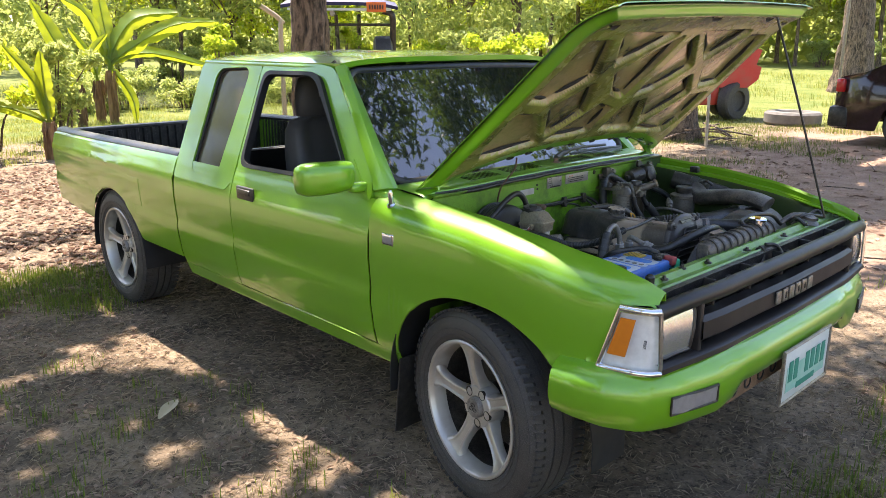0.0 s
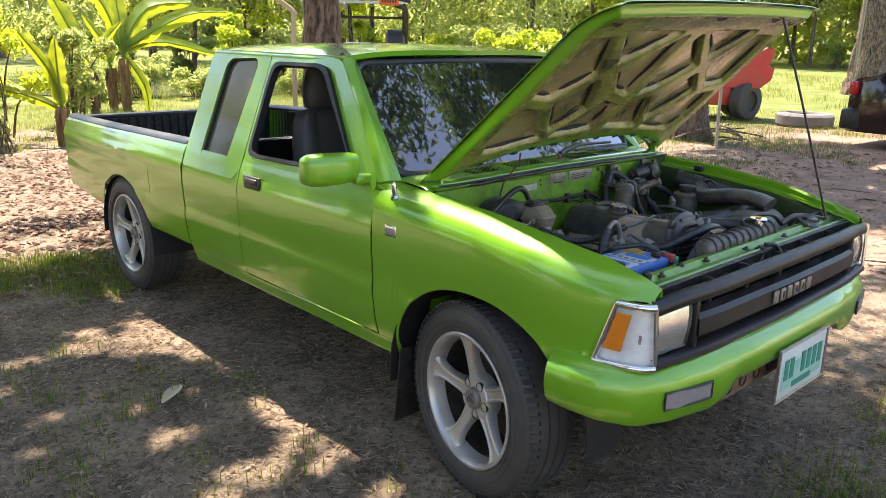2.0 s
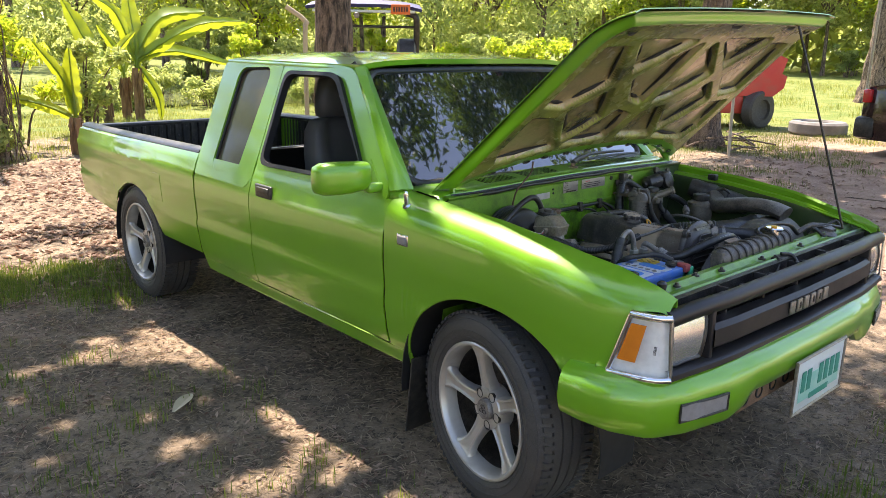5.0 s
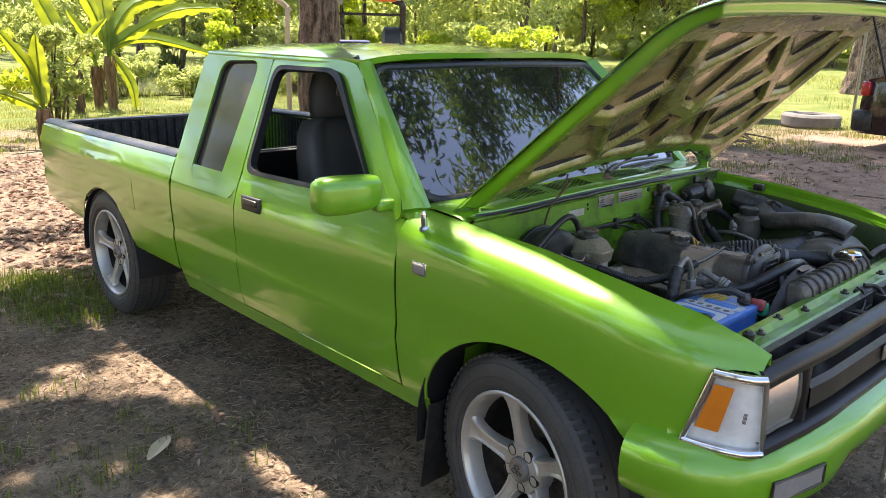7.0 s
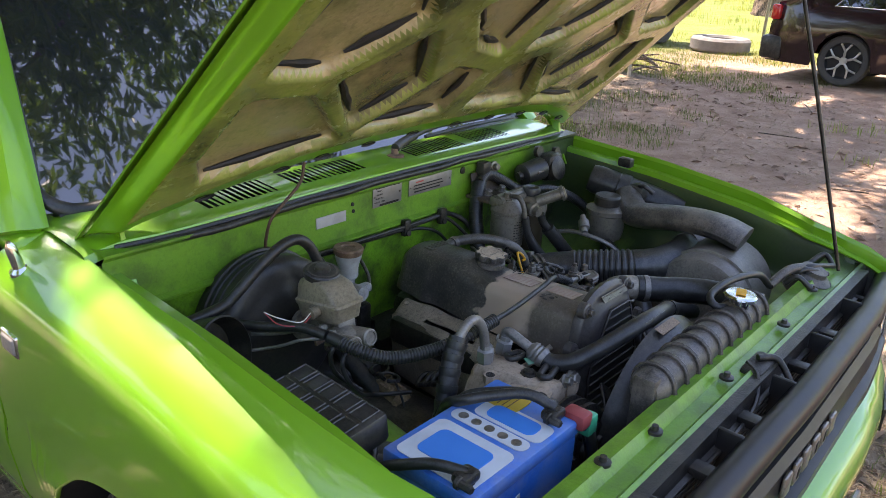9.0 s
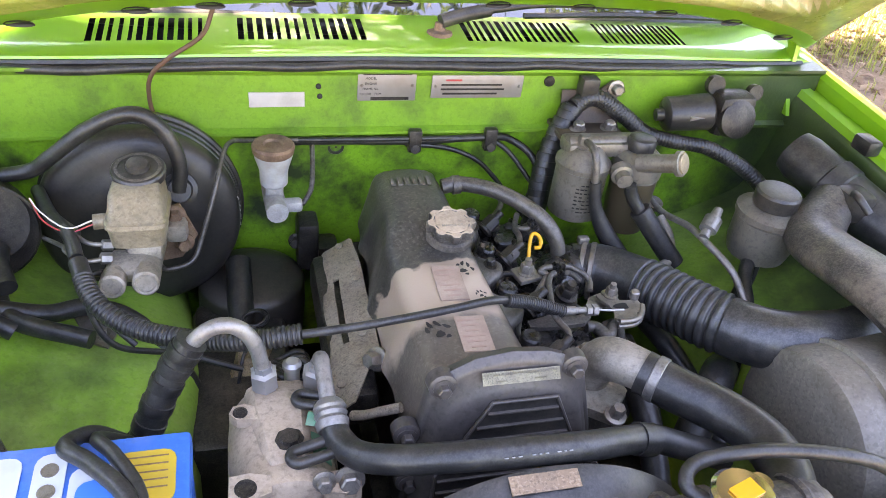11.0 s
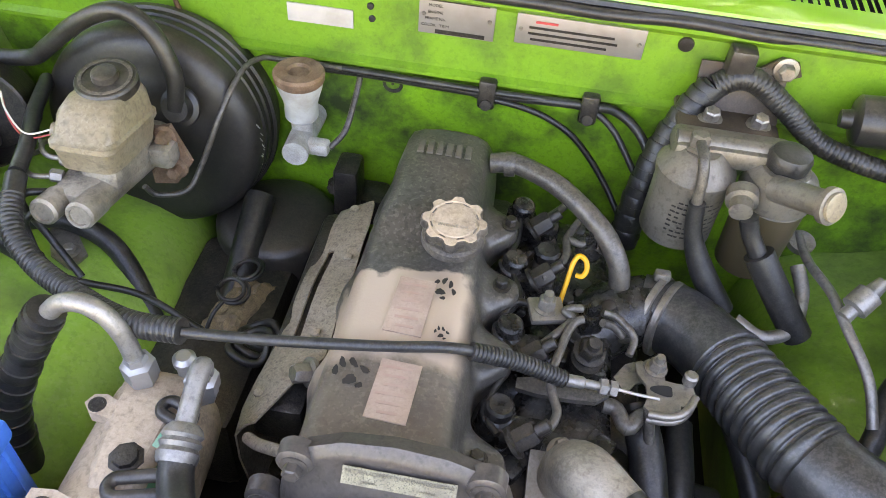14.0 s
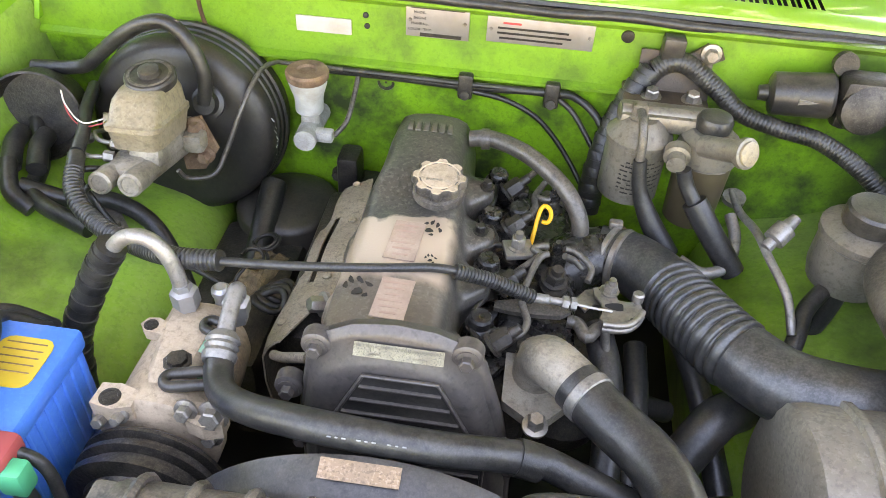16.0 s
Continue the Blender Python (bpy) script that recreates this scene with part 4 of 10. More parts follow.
# radiator support
bm = BM()
rows = []
for x in steps(-0.70, 0.70, 28):
    z = 0.838 - 0.0 * abs(x)
    y0 = 0.50
    rows.append([(x, y0 - 0.03, z - 0.05), (x, y0 - 0.025, z), (x, y0 + 0.0, z + 0.004), (x, y0 + 0.012, z - 0.012), (x, y0 + 0.036, z - 0.014), (x, y0 + 0.044, z - 0.004), (x, y0 + 0.050, z - 0.008), (x, y0 + 0.052, z - 0.06)])
grid(bm, rows)
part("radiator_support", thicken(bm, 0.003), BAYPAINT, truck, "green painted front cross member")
bm = BM()
box(bm, (0, 0.56, 0.65), (1.30, 0.02, 0.36), 0)
corrugated(bm, (0.55, 0.5705, 0.48), (0.55, 0.5705, 0.80), (-1.1, 0, 0), (0, 1, 0), 30, 0.008)
part("condenser", bm, IRON, truck)

# small fittings on the flank
bm = BM()
lathe(bm, (0.806, -0.400, 0.945), (0.25, 0.12, 1), [(0, 0.018), (0.006, 0.017), (0.012, 0.010), (0.05, 0.009), (0.056, 0.006), (0.06, 0.004)], 14)
part("antenna_mount", bm, CHROME, truck)
bm = BM()
box(bm, (0.849, -0.375, 0.838), (0.012, 0.050, 0.032), 0.012, seg=4)
ind = part("side_indicator", bm, FOGGREY, truck, "clear side indicator in a chrome rim")
bm = BM()
box(bm, (0.847, -0.375, 0.838), (0.010, 0.060, 0.042), 0.0049, seg=4)
part("indicator_rim", bm, CHROME, ind)
bm = BM()
tube(bm, [(side_x(y, z) + 0.001, y, z) for y, z in [(-2.57, 0.79), (-2.43, 0.79), (-2.43, 0.635), (-2.57, 0.635), (-2.57, 0.79)]], 0.0022, 6, 0)
part("fuel_flap_gap", bm, TRIMDARK, truck)
bm = BM()
grid(bm, [[(side_x(y, z) + 0.0025, y, z) for z in steps(0.638, 0.787, 8)] for y in (-2.567, -2.5, -2.433)])
part("fuel_flap", thicken(bm, -0.003), PAINT, truck)

# ---- hood ----
class HoodAt:
    """The hood's own plane: across, forward along it, and out of it. It is propped a little higher at the rod's side."""

    def __matmul__(self, p):
        a = radians(39.9 + 5.6 * (0.725 - p[0]) / 1.45)
        v = p[1] * (1 - 0.05 * (0.725 - p[0]) / 1.45)
        return Vector((p[0], -0.374 + v * math.cos(a) - p[2] * math.sin(a), 0.985 + v * math.sin(a) + p[2] * math.cos(a)))


HOOD_AT = HoodAt()
POCKETS = [
    [(0.05, 0.29), (0.27, 0.27), (0.15, 0.45), (0.05, 0.42)], [(0.33, 0.26), (0.58, 0.22), (0.62, 0.30), (0.62, 0.46), (0.50, 0.44)],
    [(0.22, 0.42), (0.31, 0.31), (0.45, 0.48), (0.33, 0.58)], [(0.05, 0.50), (0.14, 0.53), (0.25, 0.64), (0.05, 0.80)],
    [(0.39, 0.63), (0.51, 0.52), (0.62, 0.54), (0.62, 0.80), (0.50, 0.80)], [(0.12, 0.82), (0.31, 0.69), (0.44, 0.83)],
]


def inside(px, py, poly):
    """Signed distance to a polygon, positive inside."""
    best, ok = 9.0, False
    n = len(poly)
    for i in range(n):
        (ax, ay), (bx, by) = poly[i], poly[(i + 1) % n]
        t = max(0.0, min(1.0, ((px - ax) * (bx - ax) + (py - ay) * (by - ay)) / max(1e-9, (bx - ax) ** 2 + (by - ay) ** 2)))
        best = min(best, math.hypot(px - ax - t * (bx - ax), py - ay - t * (by - ay)))
        if (ay > py) != (by > py) and px < (bx - ax) * (py - ay) / (by - ay) + ax:
            ok = not ok
    return best if ok else -best


def hood_skin(u, v):
    return 0.012 * (1 - (u / 0.72) ** 2) - 0.05 * max(0, (v - 0.80) / 0.18) ** 2 - 0.012 * max(0, (abs(u) - 0.66) / 0.065) ** 2


def hood_rear(u):
    return 0.165 * (1 - (abs(u) / 0.7251) ** 3.2)


bm = BM()
rows = []
for k in steps(0, 1, 36):
    rows.append([HOOD_AT @ Vector((u, hood_rear(u) + (0.985 - hood_rear(u)) * k, hood_skin(u, hood_rear(u) + (0.985 - hood_rear(u)) * k) + 0.012)) for u in steps(-0.725, 0.725, 48)])
grid(bm, rows)
hood = part("hood", thicken(bm, -0.003), PAINT, truck, "open lime green hood")
bm = BM()
rows = []
for k in steps(0, 1, 150):
    row = []
    for u in steps(-0.716, 0.716, 200):
        v0 = hood_rear(u) + 0.006
        v = v0 + (0.976 - v0) * k
        d = max(inside(abs(u), v, p) for p in POCKETS) + 0.017
        h = min(1.0, max(0.0, d / 0.014))
        rim = min(1.0, max(0.0, min(0.716 - abs(u), v - v0, 0.976 - v) / 0.04))
        rim = rim * rim * (3 - 2 * rim)
        row.append(HOOD_AT @ Vector((u, v, hood_skin(u, v) + 0.006 - rim * 0.036 + h * h * (3 - 2 * h) * 0.024)))
    rows.append(row)
grid(bm, rows)
bm.faces.ensure_lookup_table()
for k in range(150):
    for i in range(200):
        u = -0.716 + 1.432 * (i + 0.5) / 200
        v0 = hood_rear(u) + 0.006
        v = v0 + (0.976 - v0) * (k + 0.5) / 150
        f = bm.faces[k * 200 + i]
        if min(0.716 - abs(u), v - v0 - 0.035, 0.976 - v) < 0.036:
            f.material_index = 1
        elif max(inside(abs(u), v, p) for p in POCKETS) > -0.011:
            f.material_index = 2
inner = part("hood_inner_panel", bm, [INNERPAINT, PAINT, POCKET], hood, "grimy ribbed inner hood panel", 60)
# dark lines drawn along the pocket edges
EDGEDARK = material("black_edge_line", (0.012, 0.011, 0.010), 0.55, 0, (0.05, 0.04, 0.03), 30, 0.5, 0.2, 120)
rnd = random.Random(41)
for poly in POCKETS:
    for sgn in (1, -1):
        n = len(poly)
        for i in range(n):
            if rnd.random() < 0.1:
                continue
            a, b = Vector(poly[i]), Vector(poly[(i + 1) % n])
            f0, f1 = rnd.uniform(0.0, 0.2), rnd.uniform(0.8, 1.0)
            cen = sum((Vector(p) for p in poly), Vector((0, 0))) / n
            pts = []
            for f in steps(f0, f1, 6):
                q = a.lerp(b, f)
                q = q + (cen - q).normalized() * (0.001 + rnd.uniform(-0.003, 0.003))
                pts.append(HOOD_AT @ Vector((sgn * q.x, q.y, hood_skin(q.x, q.y) - 0.012)))
            bm = BM()
            tube(bm, pts, [0.0025, rnd.uniform(0.0045, 0.0075), rnd.uniform(0.0045, 0.0075), 0.0025], 6, 3)
            part("sealer_bead", bm, EDGEDARK, hood)


def hood_spot(u, v, ru, rv, name="hood_hole"):
    bm = BM()
    rows = [[HOOD_AT @ Vector((u + k * ru * math.cos(a), v + k * rv * math.sin(a), hood_skin(u, v) - 0.0325 + h)) for a in steps(0, 2 * math.pi, 18)[:-1]] for k, h in ((0.02, 0.004), (0.85, 0.003), (1, 0))]
    grid(bm, rows, True)
    part(name, bm, TRIMDARK, hood)


for u in (-0.60, -0.47, -0.34, -0.2, -0.07, 0.07, 0.2, 0.315, 0.405, 0.55):
    hood_spot(u, hood_rear(u) + 0.045, 0.019, 0.010)
for u, v, ru in ((-0.42, 0.925, 0.03), (0.02, 0.925, 0.035), (0.62, 0.90, 0.02), (-0.62, 0.9, 0.02)):
    hood_spot(u, v, ru, 0.016)
for sgn in (1, -1):
    bm = BM()
    pts = [(sgn * 0.672, -0.285, 0.900), (sgn * 0.671, -0.302, 0.935), (sgn * 0.671, -0.318, 0.985), (sgn * 0.672, -0.328, 1.040)]
    rows = []
    for p in smooth_path(pts, 5):
        rows.append([p + Vector((sgn * a, b, 0)) for a, b in ((0.004, 0.011), (-0.004, 0.011), (-0.004, -0.011), (0.004, -0.011))])
    grid(bm, rows, True)
    box(bm, (sgn * 0.678, -0.318, 1.030), (0.012, 0.07, 0.024), 0.005, Matrix.Rotation(radians(42), 4, "X"))
    bolt(bm, (sgn * 0.668, -0.326, 1.026), (-sgn, 0, 0), 0.007, 0.007)
    part("hood_hinge", bm, PAINT, hood)
PROP_TOP = HOOD_AT @ Vector((-0.46, 0.945, -0.03))
PROP_MID = (Vector((-0.555, 0.525, 0.845)) + PROP_TOP) / 2 + Vector((0, 0, 0.01))
bm = BM()
tube(bm, [(-0.555, 0.525, 0.845), PROP_MID, PROP_TOP], 0.0042, 8, 4)
part("hood_prop", bm, IRON, truck, "thin dark hood prop rod")

# ---- engine bay: sheet metal ----
bm = BM()
rows = []
for x in steps(-0.722, 0.722, 60):
    rec = 0.012 * math.exp(-((x - 0.03) / 0.16) ** 2) + 0.008 * math.exp(-((x + 0.42) / 0.08) ** 4) - 0.007 * math.exp(-((x - 0.20) / 0.04) ** 4)
    rows.append([(x, -0.36, 0.36), (x, -0.308 - rec, 0.52), (x, -0.293 - rec, 0.62), (x, -0.290 - rec, 0.70), (x, -0.290 - rec * 0.8, 0.80), (x, -0.289, 0.85), (x, -0.288, 0.870), (x, -0.286, 0.874), (x, -0.277, 0.876), (x, -0.277, 0.881), (x, -0.286, 0.886), (x, -0.288, 0.93), (x, -0.289, 0.970), (x, -0.280, 0.979), (x, -0.280, 0.984), (x, -0.36, 0.988)])
grid(bm, rows)
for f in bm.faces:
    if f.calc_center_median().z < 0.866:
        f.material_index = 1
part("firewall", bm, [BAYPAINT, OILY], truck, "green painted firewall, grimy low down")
COWLY = lambda x: -0.284 - 0.022 * max(0, (-x - 0.05) / 0.6) ** 1.5 - 0.02 * max(0, (x - 0.4) / 0.3) ** 2
CROWN = lambda x: 0.012 * max(0.0, 1 - (x / 0.6) ** 2)
bm = BM()
SLOTS = [(0.487, 0.335, 12), (0.277, 0.095, 14), (-0.075, -0.262, 16), (-0.315, -0.465, 16)]


def slot_at(x):
    """How far a place across lies inside a slot, or None between the groups."""
    for a, b, n in SLOTS:
        if b - 0.004 <= x <= a + 0.004:
            ph = (a - x) / ((a - b) / (n - 1))
            return abs(ph - round(ph)) < 0.27
    return False


xs = steps(-0.738, 0.738, 520)
YS = [(0.0, -0.006), (-0.006, 0.010), (-0.022, 0.0155), (-0.043, 0.017), (-0.118, 0.022), (-0.145, 0.020), (-0.183, 0.010)]
vgrid = []
for x in xs:
    bulge = 0.075 * (1 - min(1, (x / 0.71) ** 2))
    drop = 0.016 * max(0, (abs(x) - 0.66) / 0.078) ** 2
    row = []
    for k, (dy, dz) in enumerate(YS):
        row.append(bm.verts.new((x, COWLY(x) + dy + (bulge - 0.045 if k == 6 else 0), 0.983 + dz - drop + CROWN(x) * (1 if k < 6 else 0.4))))
    vgrid.append(row)
for i in range(len(xs) - 1):
    xm = (xs[i] + xs[i + 1]) / 2
    for k in range(len(YS) - 1):
        if k == 3 and slot_at(xm):
            continue
        bm.faces.new((vgrid[i][k], vgrid[i + 1][k], vgrid[i + 1][k + 1], vgrid[i][k + 1]))
cowl = part("cowl_panel", bm, PAINT, truck, "green cowl with rows of vent slots")
bm = BM()
grid(bm, [[(x, y, z) for y, z in ((-0.34, 0.985), (-0.345, 0.95), (-0.45, 0.95), (-0.48, 1.0))] for x in (-0.70, 0.70)])
part("cowl_trough", bm, TRIMDARK, cowl)
bm = BM()
tube(bm, [(x, COWLY(x) + 0.004 + 0.002 * math.sin(x * 40), 0.978 + CROWN(x) + 0.0015 * math.sin(x * 23)) for x in steps(-0.69, 0.69, 40)], 0.007, 8, 0)
tube(bm, [(x, COWLY(x) - 0.003, 0.985 + CROWN(x)) for x in steps(-0.69, 0.69, 40)], 0.005, 6, 0)
part("cowl_seal", bm, HOSE, truck, "old rubber cowl seal")
# wiper pivot and arm
bm = BM()
lathe(bm, (-0.045, -0.385, 1.0), (0, -0.1, 1), [(0, 0.022), (0.006, 0.02), (0.008, 0.009), (0.02, 0.008)], 14, 1)
tube(bm, [(-0.045, -0.385, 1.022), (-0.085, -0.395, 1.03), (-0.13, -0.405, 1.035)], 0.011, 8, 4)
tube(bm, [(-0.13, -0.405, 1.035), (-0.25, -0.428, 1.04), (-0.48, -0.452, 1.03)], 0.006, 8, 4)
tube(bm, [(-0.20, -0.43, 1.018), (-0.40, -0.44, 1.02), (-0.60, -0.455, 1.012)], 0.005, 6, 4)
bmesh.ops.translate(bm, verts=bm.verts, vec=(0.015, 0.030, 0.010))
part("wiper", bm, [PLASTIC, RUST], truck, "black wiper arm on a rusty pivot")

for sgn in (1, -1):
    bm = BM()
    rows = []
    for y in steps(-0.34, 0.53, 30):
        zt = interp(TOPZ, y) - 0.034
        b = math.exp(-((y - 0.0) / 0.24) ** 2)
        rows.append([(sgn * 0.705, y, zt), (sgn * 0.685, y, zt - 0.005), (sgn * 0.676, y, zt - 0.05), (sgn * 0.668, y, zt - 0.11), (sgn * (0.650 - 0.03 * b), y, 0.745 + 0.03 * b), (sgn * (0.60 - 0.03 * b), y, 0.715 + 0.02 * b), (sgn * (0.52 - 0.04 * b), y, 0.675 + 0.035 * b), (sgn * (0.44 - 0.04 * b), y, 0.64 + 0.045 * b), (sgn * (0.40 - 0.05 * b), y, 0.57 + 0.03 * b), (sgn * 0.385, y, 0.38)])
    grid(bm, [smooth_path(r, 4) for r in rows])
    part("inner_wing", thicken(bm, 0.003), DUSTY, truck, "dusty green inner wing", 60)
    bm = BM()
    rows = [[(sgn * (0.722 - a), y, interp(TOPZ, y) - 0.030 + b) for a, b in ((0.0, 0.0), (0.012, 0.008), (0.03, 0.006), (0.035, -0.008))] for y in steps(-0.33, 0.50, 20)]
    grid(bm, rows)
    part("wing_flange", thicken(bm, 0.002), PAINT, truck)
bm = BM()
box(bm, (-0.672, -0.085, 0.945), (0.028, 0.04, 0.026), 0.006)
part("rubber_stop", bm, RUBBER, truck)
bm = BM()
lathe(bm, (0.67, 0.53, 0.84), (0, 0, 1), [(0, 0.02), (0.006, 0.02), (0.01, 0.012), (0.03, 0.014), (0.036, 0.008)], 14)
part("rubber_stop", bm, RUBBER, truck)
bm = BM()
box(bm, (0, 0.05, 0.33), (1.0, 0.9, 0.02), 0)
part("belly_pan", bm, TRIMDARK, truck)

# ---- engine ----
bm = BM()
box(bm, (0.025, 0.01, 0.60), (0.17, 0.48, 0.30), 0.03)
box(bm, (0.025, 0.02, 0.46), (0.24, 0.50, 0.16), 0.04)
box(bm, (-0.05, 0.02, 0.72), (0.13, 0.42, 0.08), 0.02)
box(bm, (0.02, -0.29, 0.52), (0.26, 0.16, 0.26), 0.05)
engine = part("engine", bm, IRON, truck, "dusty four-cylinder diesel engine")


def cover_mat():
    m = material("dusty_cover", (0.068, 0.062, 0.053), 0.33, 0.2, (0.125, 0.108, 0.086), 8, 0.6, 0.25, 320, (0.030, 0.028, 0.027), 0.75, 12, grain=0.16)
    nt = m.node_tree
    N, L = nt.nodes.new, nt.links.new
    b = nt.nodes["Principled BSDF"]
    old = b.inputs["Base Color"].links[0].from_socket
    tc = N("ShaderNodeTexCoord")
    sp = N("ShaderNodeSeparateXYZ")
    L(tc.outputs["Object"], sp.inputs[0])
    nz = N("ShaderNodeTexNoise")
    nz.inputs["Scale"].default_value, nz.inputs["Detail"].default_value = 16, 5
    L(tc.outputs["Object"], nz.inputs["Vector"])
    # dried mud covers the front half of the lid, with a ragged rear edge
    add = N("ShaderNodeMath")
    add.operation = "MULTIPLY_ADD"
    L(nz.outputs["Fac"], add.inputs[0])
    add.inputs[1].default_value = 0.09
    L(sp.outputs["Y"], add.inputs[2])
    r = N("ShaderNodeMapRange")
    r.inputs[1].default_value, r.inputs[2].default_value = 0.078, 0.083
    L(add.outputs[0], r.inputs[0])
    r2 = N("ShaderNodeMapRange")
    r2.inputs[1].default_value, r2.inputs[2].default_value, r2.inputs[3].default_value, r2.inputs[4].default_value = 0.195, 0.18, 0.16, 1
    L(add.outputs[0], r2.inputs[0])
    side = N("ShaderNodeMapRange")
    side.inputs[1].default_value, side.inputs[2].default_value = -0.024, -0.012
    ax_ = N("ShaderNodeMath")
    ax_.operation = "MULTIPLY_ADD"
    L(nz.outputs["Fac"], ax_.inputs[0])
    ax_.inputs[1].default_value = -0.02
    L(sp.outputs["X"], ax_.inputs[2])
    L(ax_.outputs[0], side.inputs[0])
    on = N("ShaderNodeMath")
    on.operation = "MULTIPLY"
    L(r.outputs[0], on.inputs[0])
    L(side.outputs[0], on.inputs[1])
    mu = N("ShaderNodeMath")
    mu.operation = "MULTIPLY"
    L(on.outputs[0], mu.inputs[0])
    L(r2.outputs[0], mu.inputs[1])
    mx = N("ShaderNodeMix")
    mx.data_type = "RGBA"
    L(mu.outputs[0], mx.inputs[0])
    L(old, mx.inputs[6])
    mx.inputs[7].default_value = (0.47, 0.355, 0.265, 1)
    L(mx.outputs[2], b.inputs["Base Color"])
    return m


COVERMUD = cover_mat()
# lid: cross sections from back to front (y, left x, right x, top z, edge radius)
bm = BM()
rows = []
LID = [(-0.215, 0.078, 0.012, 0.815), (-0.208, 0.090, 0.004, 0.845), (-0.190, 0.098, -0.002, 0.860), (-0.13, 0.100, -0.002, 0.8665), (-0.075, 0.100, -0.002, 0.8675), (-0.045, 0.103, -0.004, 0.866), (-0.025, 0.107, -0.008, 0.8605), (-0.008, 0.109, -0.011, 0.8545), (0.025, 0.109, -0.012, 0.852), (0.10, 0.109, -0.014, 0.8555), (0.20, 0.110, -0.018, 0.8595), (0.245, 0.110, -0.020, 0.8605)]
LUGS = (-0.091, 0.003, 0.088, 0.206)


def lobe(y):
    """How far the skirt stands out at the bolts."""
    return max(math.exp(-(abs(y - c) / 0.027) ** 2.6) for c in LUGS)


for y in [-0.215, -0.212, -0.208] + steps(-0.20, 0.245, 100):
    xl, xr, zt = (interp([(t_[0], t_[k]) for t_ in LID], y) for k in (1, 2, 3))
    w = 0.018
    o = lobe(y) if y > -0.18 else 0.0
    ol = 0.6 * math.exp(-(min(abs(y - c) for c in (-0.12, 0.02, 0.13)) / 0.02) ** 2)
    # a shallow well round the oil filler
    well = -0.006 * math.exp(-(max(0.0, abs(y - 0.0) - 0.012) / 0.02) ** 2)
    rows.append([(xl + 0.018 + 0.012 * ol, y, 0.768), (xl + 0.012 + 0.012 * ol, y, 0.790), (xl + 0.006, y, zt - 0.045), (xl, y, zt - 0.018), (xl - 0.006, y, zt - 0.006), (xl - w, y, zt), (xl * 0.6 + xr * 0.4, y, zt + 0.003 + well), (xl * 0.4 + xr * 0.6, y, zt + 0.003 + well), (xr + w, y, zt), (xr + 0.006, y, zt - 0.006), (xr - 0.001, y, zt - 0.018), (xr - 0.004, y, 0.8275), (xr - 0.007 - 0.004 * o, y, 0.8225 - 0.004 * (1 - o)), (xr - 0.009 - 0.024 * o, y, 0.8205 - 0.010 * (1 - o)), (xr - 0.010 - 0.033 * o, y, 0.8185 - 0.012 * (1 - o)), (xr - 0.011 - 0.034 * o, y, 0.812 - 0.014 * (1 - o)), (xr - 0.012 - 0.033 * o, y, 0.798 - 0.02 * (1 - o)), (xr - 0.012, y, 0.765)])
grid(bm, rows)
cap(bm, [v for v in bm.verts if abs(v.co.y + 0.215) < 1e-4])
# scalloped flange with bolts on the right
part("valve_cover", bm, COVERMUD, engine, "grey valve cover with dried mud over its front half", 50)
for k, x in enumerate(steps(0.076, 0.022, 5)):
    bm = BM()
    box(bm, (x, -0.145, 0.8690), (0.0075, 0.022, 0.003), 0.001)
    part("raised_bar", bm, COVER, engine)
for y in LUGS[:2] + LUGS[3:]:
    bm = BM()
    bolt(bm, (-0.037, y, 0.8195), (0, 0, 1), 0.0068, 0.009)
    part("cover_bolt", bm, IRON, engine)
FADEDRED = material("faded_print", (0.36, 0.22, 0.17), 0.5, 0, (0.40, 0.29, 0.22), 60, 0.8)
FADED = material("faded_sticker", (0.36, 0.24, 0.18), 0.45, 0, (0.43, 0.32, 0.24), 18, 0.8, 0.1, 300, (0.24, 0.155, 0.12), 0.6, 26, grain=0.05)
TAN = material("tan_sticker", (0.26, 0.165, 0.095), 0.6, 0, (0.33, 0.22, 0.14), 14, 0.7, 0.1, 300, (0.12, 0.085, 0.06), 0.6, 16, grain=0.2)
for y0, y1, x0 in ((0.047, 0.117, 0.045), (0.149, 0.211, 0.041)):
    bm = BM()
    box(bm, (x0, (y0 + y1) / 2, 0.8588 + 0.035 * ((y0 + y1) / 2 - 0.08)), (0.036, y1 - y0, 0.0012), 0.0, Matrix.Rotation(0.035, 4, "X") @ Matrix.Rotation(-0.05, 4, "Z"))
    part("faded_label", bm, FADED, engine, "sun-bleached red warning sticker")
    for k in range(6):
        yy = y0 + (y1 - y0) * (k + 0.8) / 6.6
        bm = BM()
        box(bm, (x0 + 0.001, yy, 0.8598 + 0.035 * (yy - 0.08)), (0.027 - 0.005 * (k % 3), 0.0028, 0.0004), 0.0)
        part("writing_bar", bm, FADEDRED, engine)
PRINT = material("wet_smudge", (0.014, 0.012, 0.011), 0.6, 0, (0.035, 0.03, 0.027), 40, 0.5)
rnd = random.Random(4)
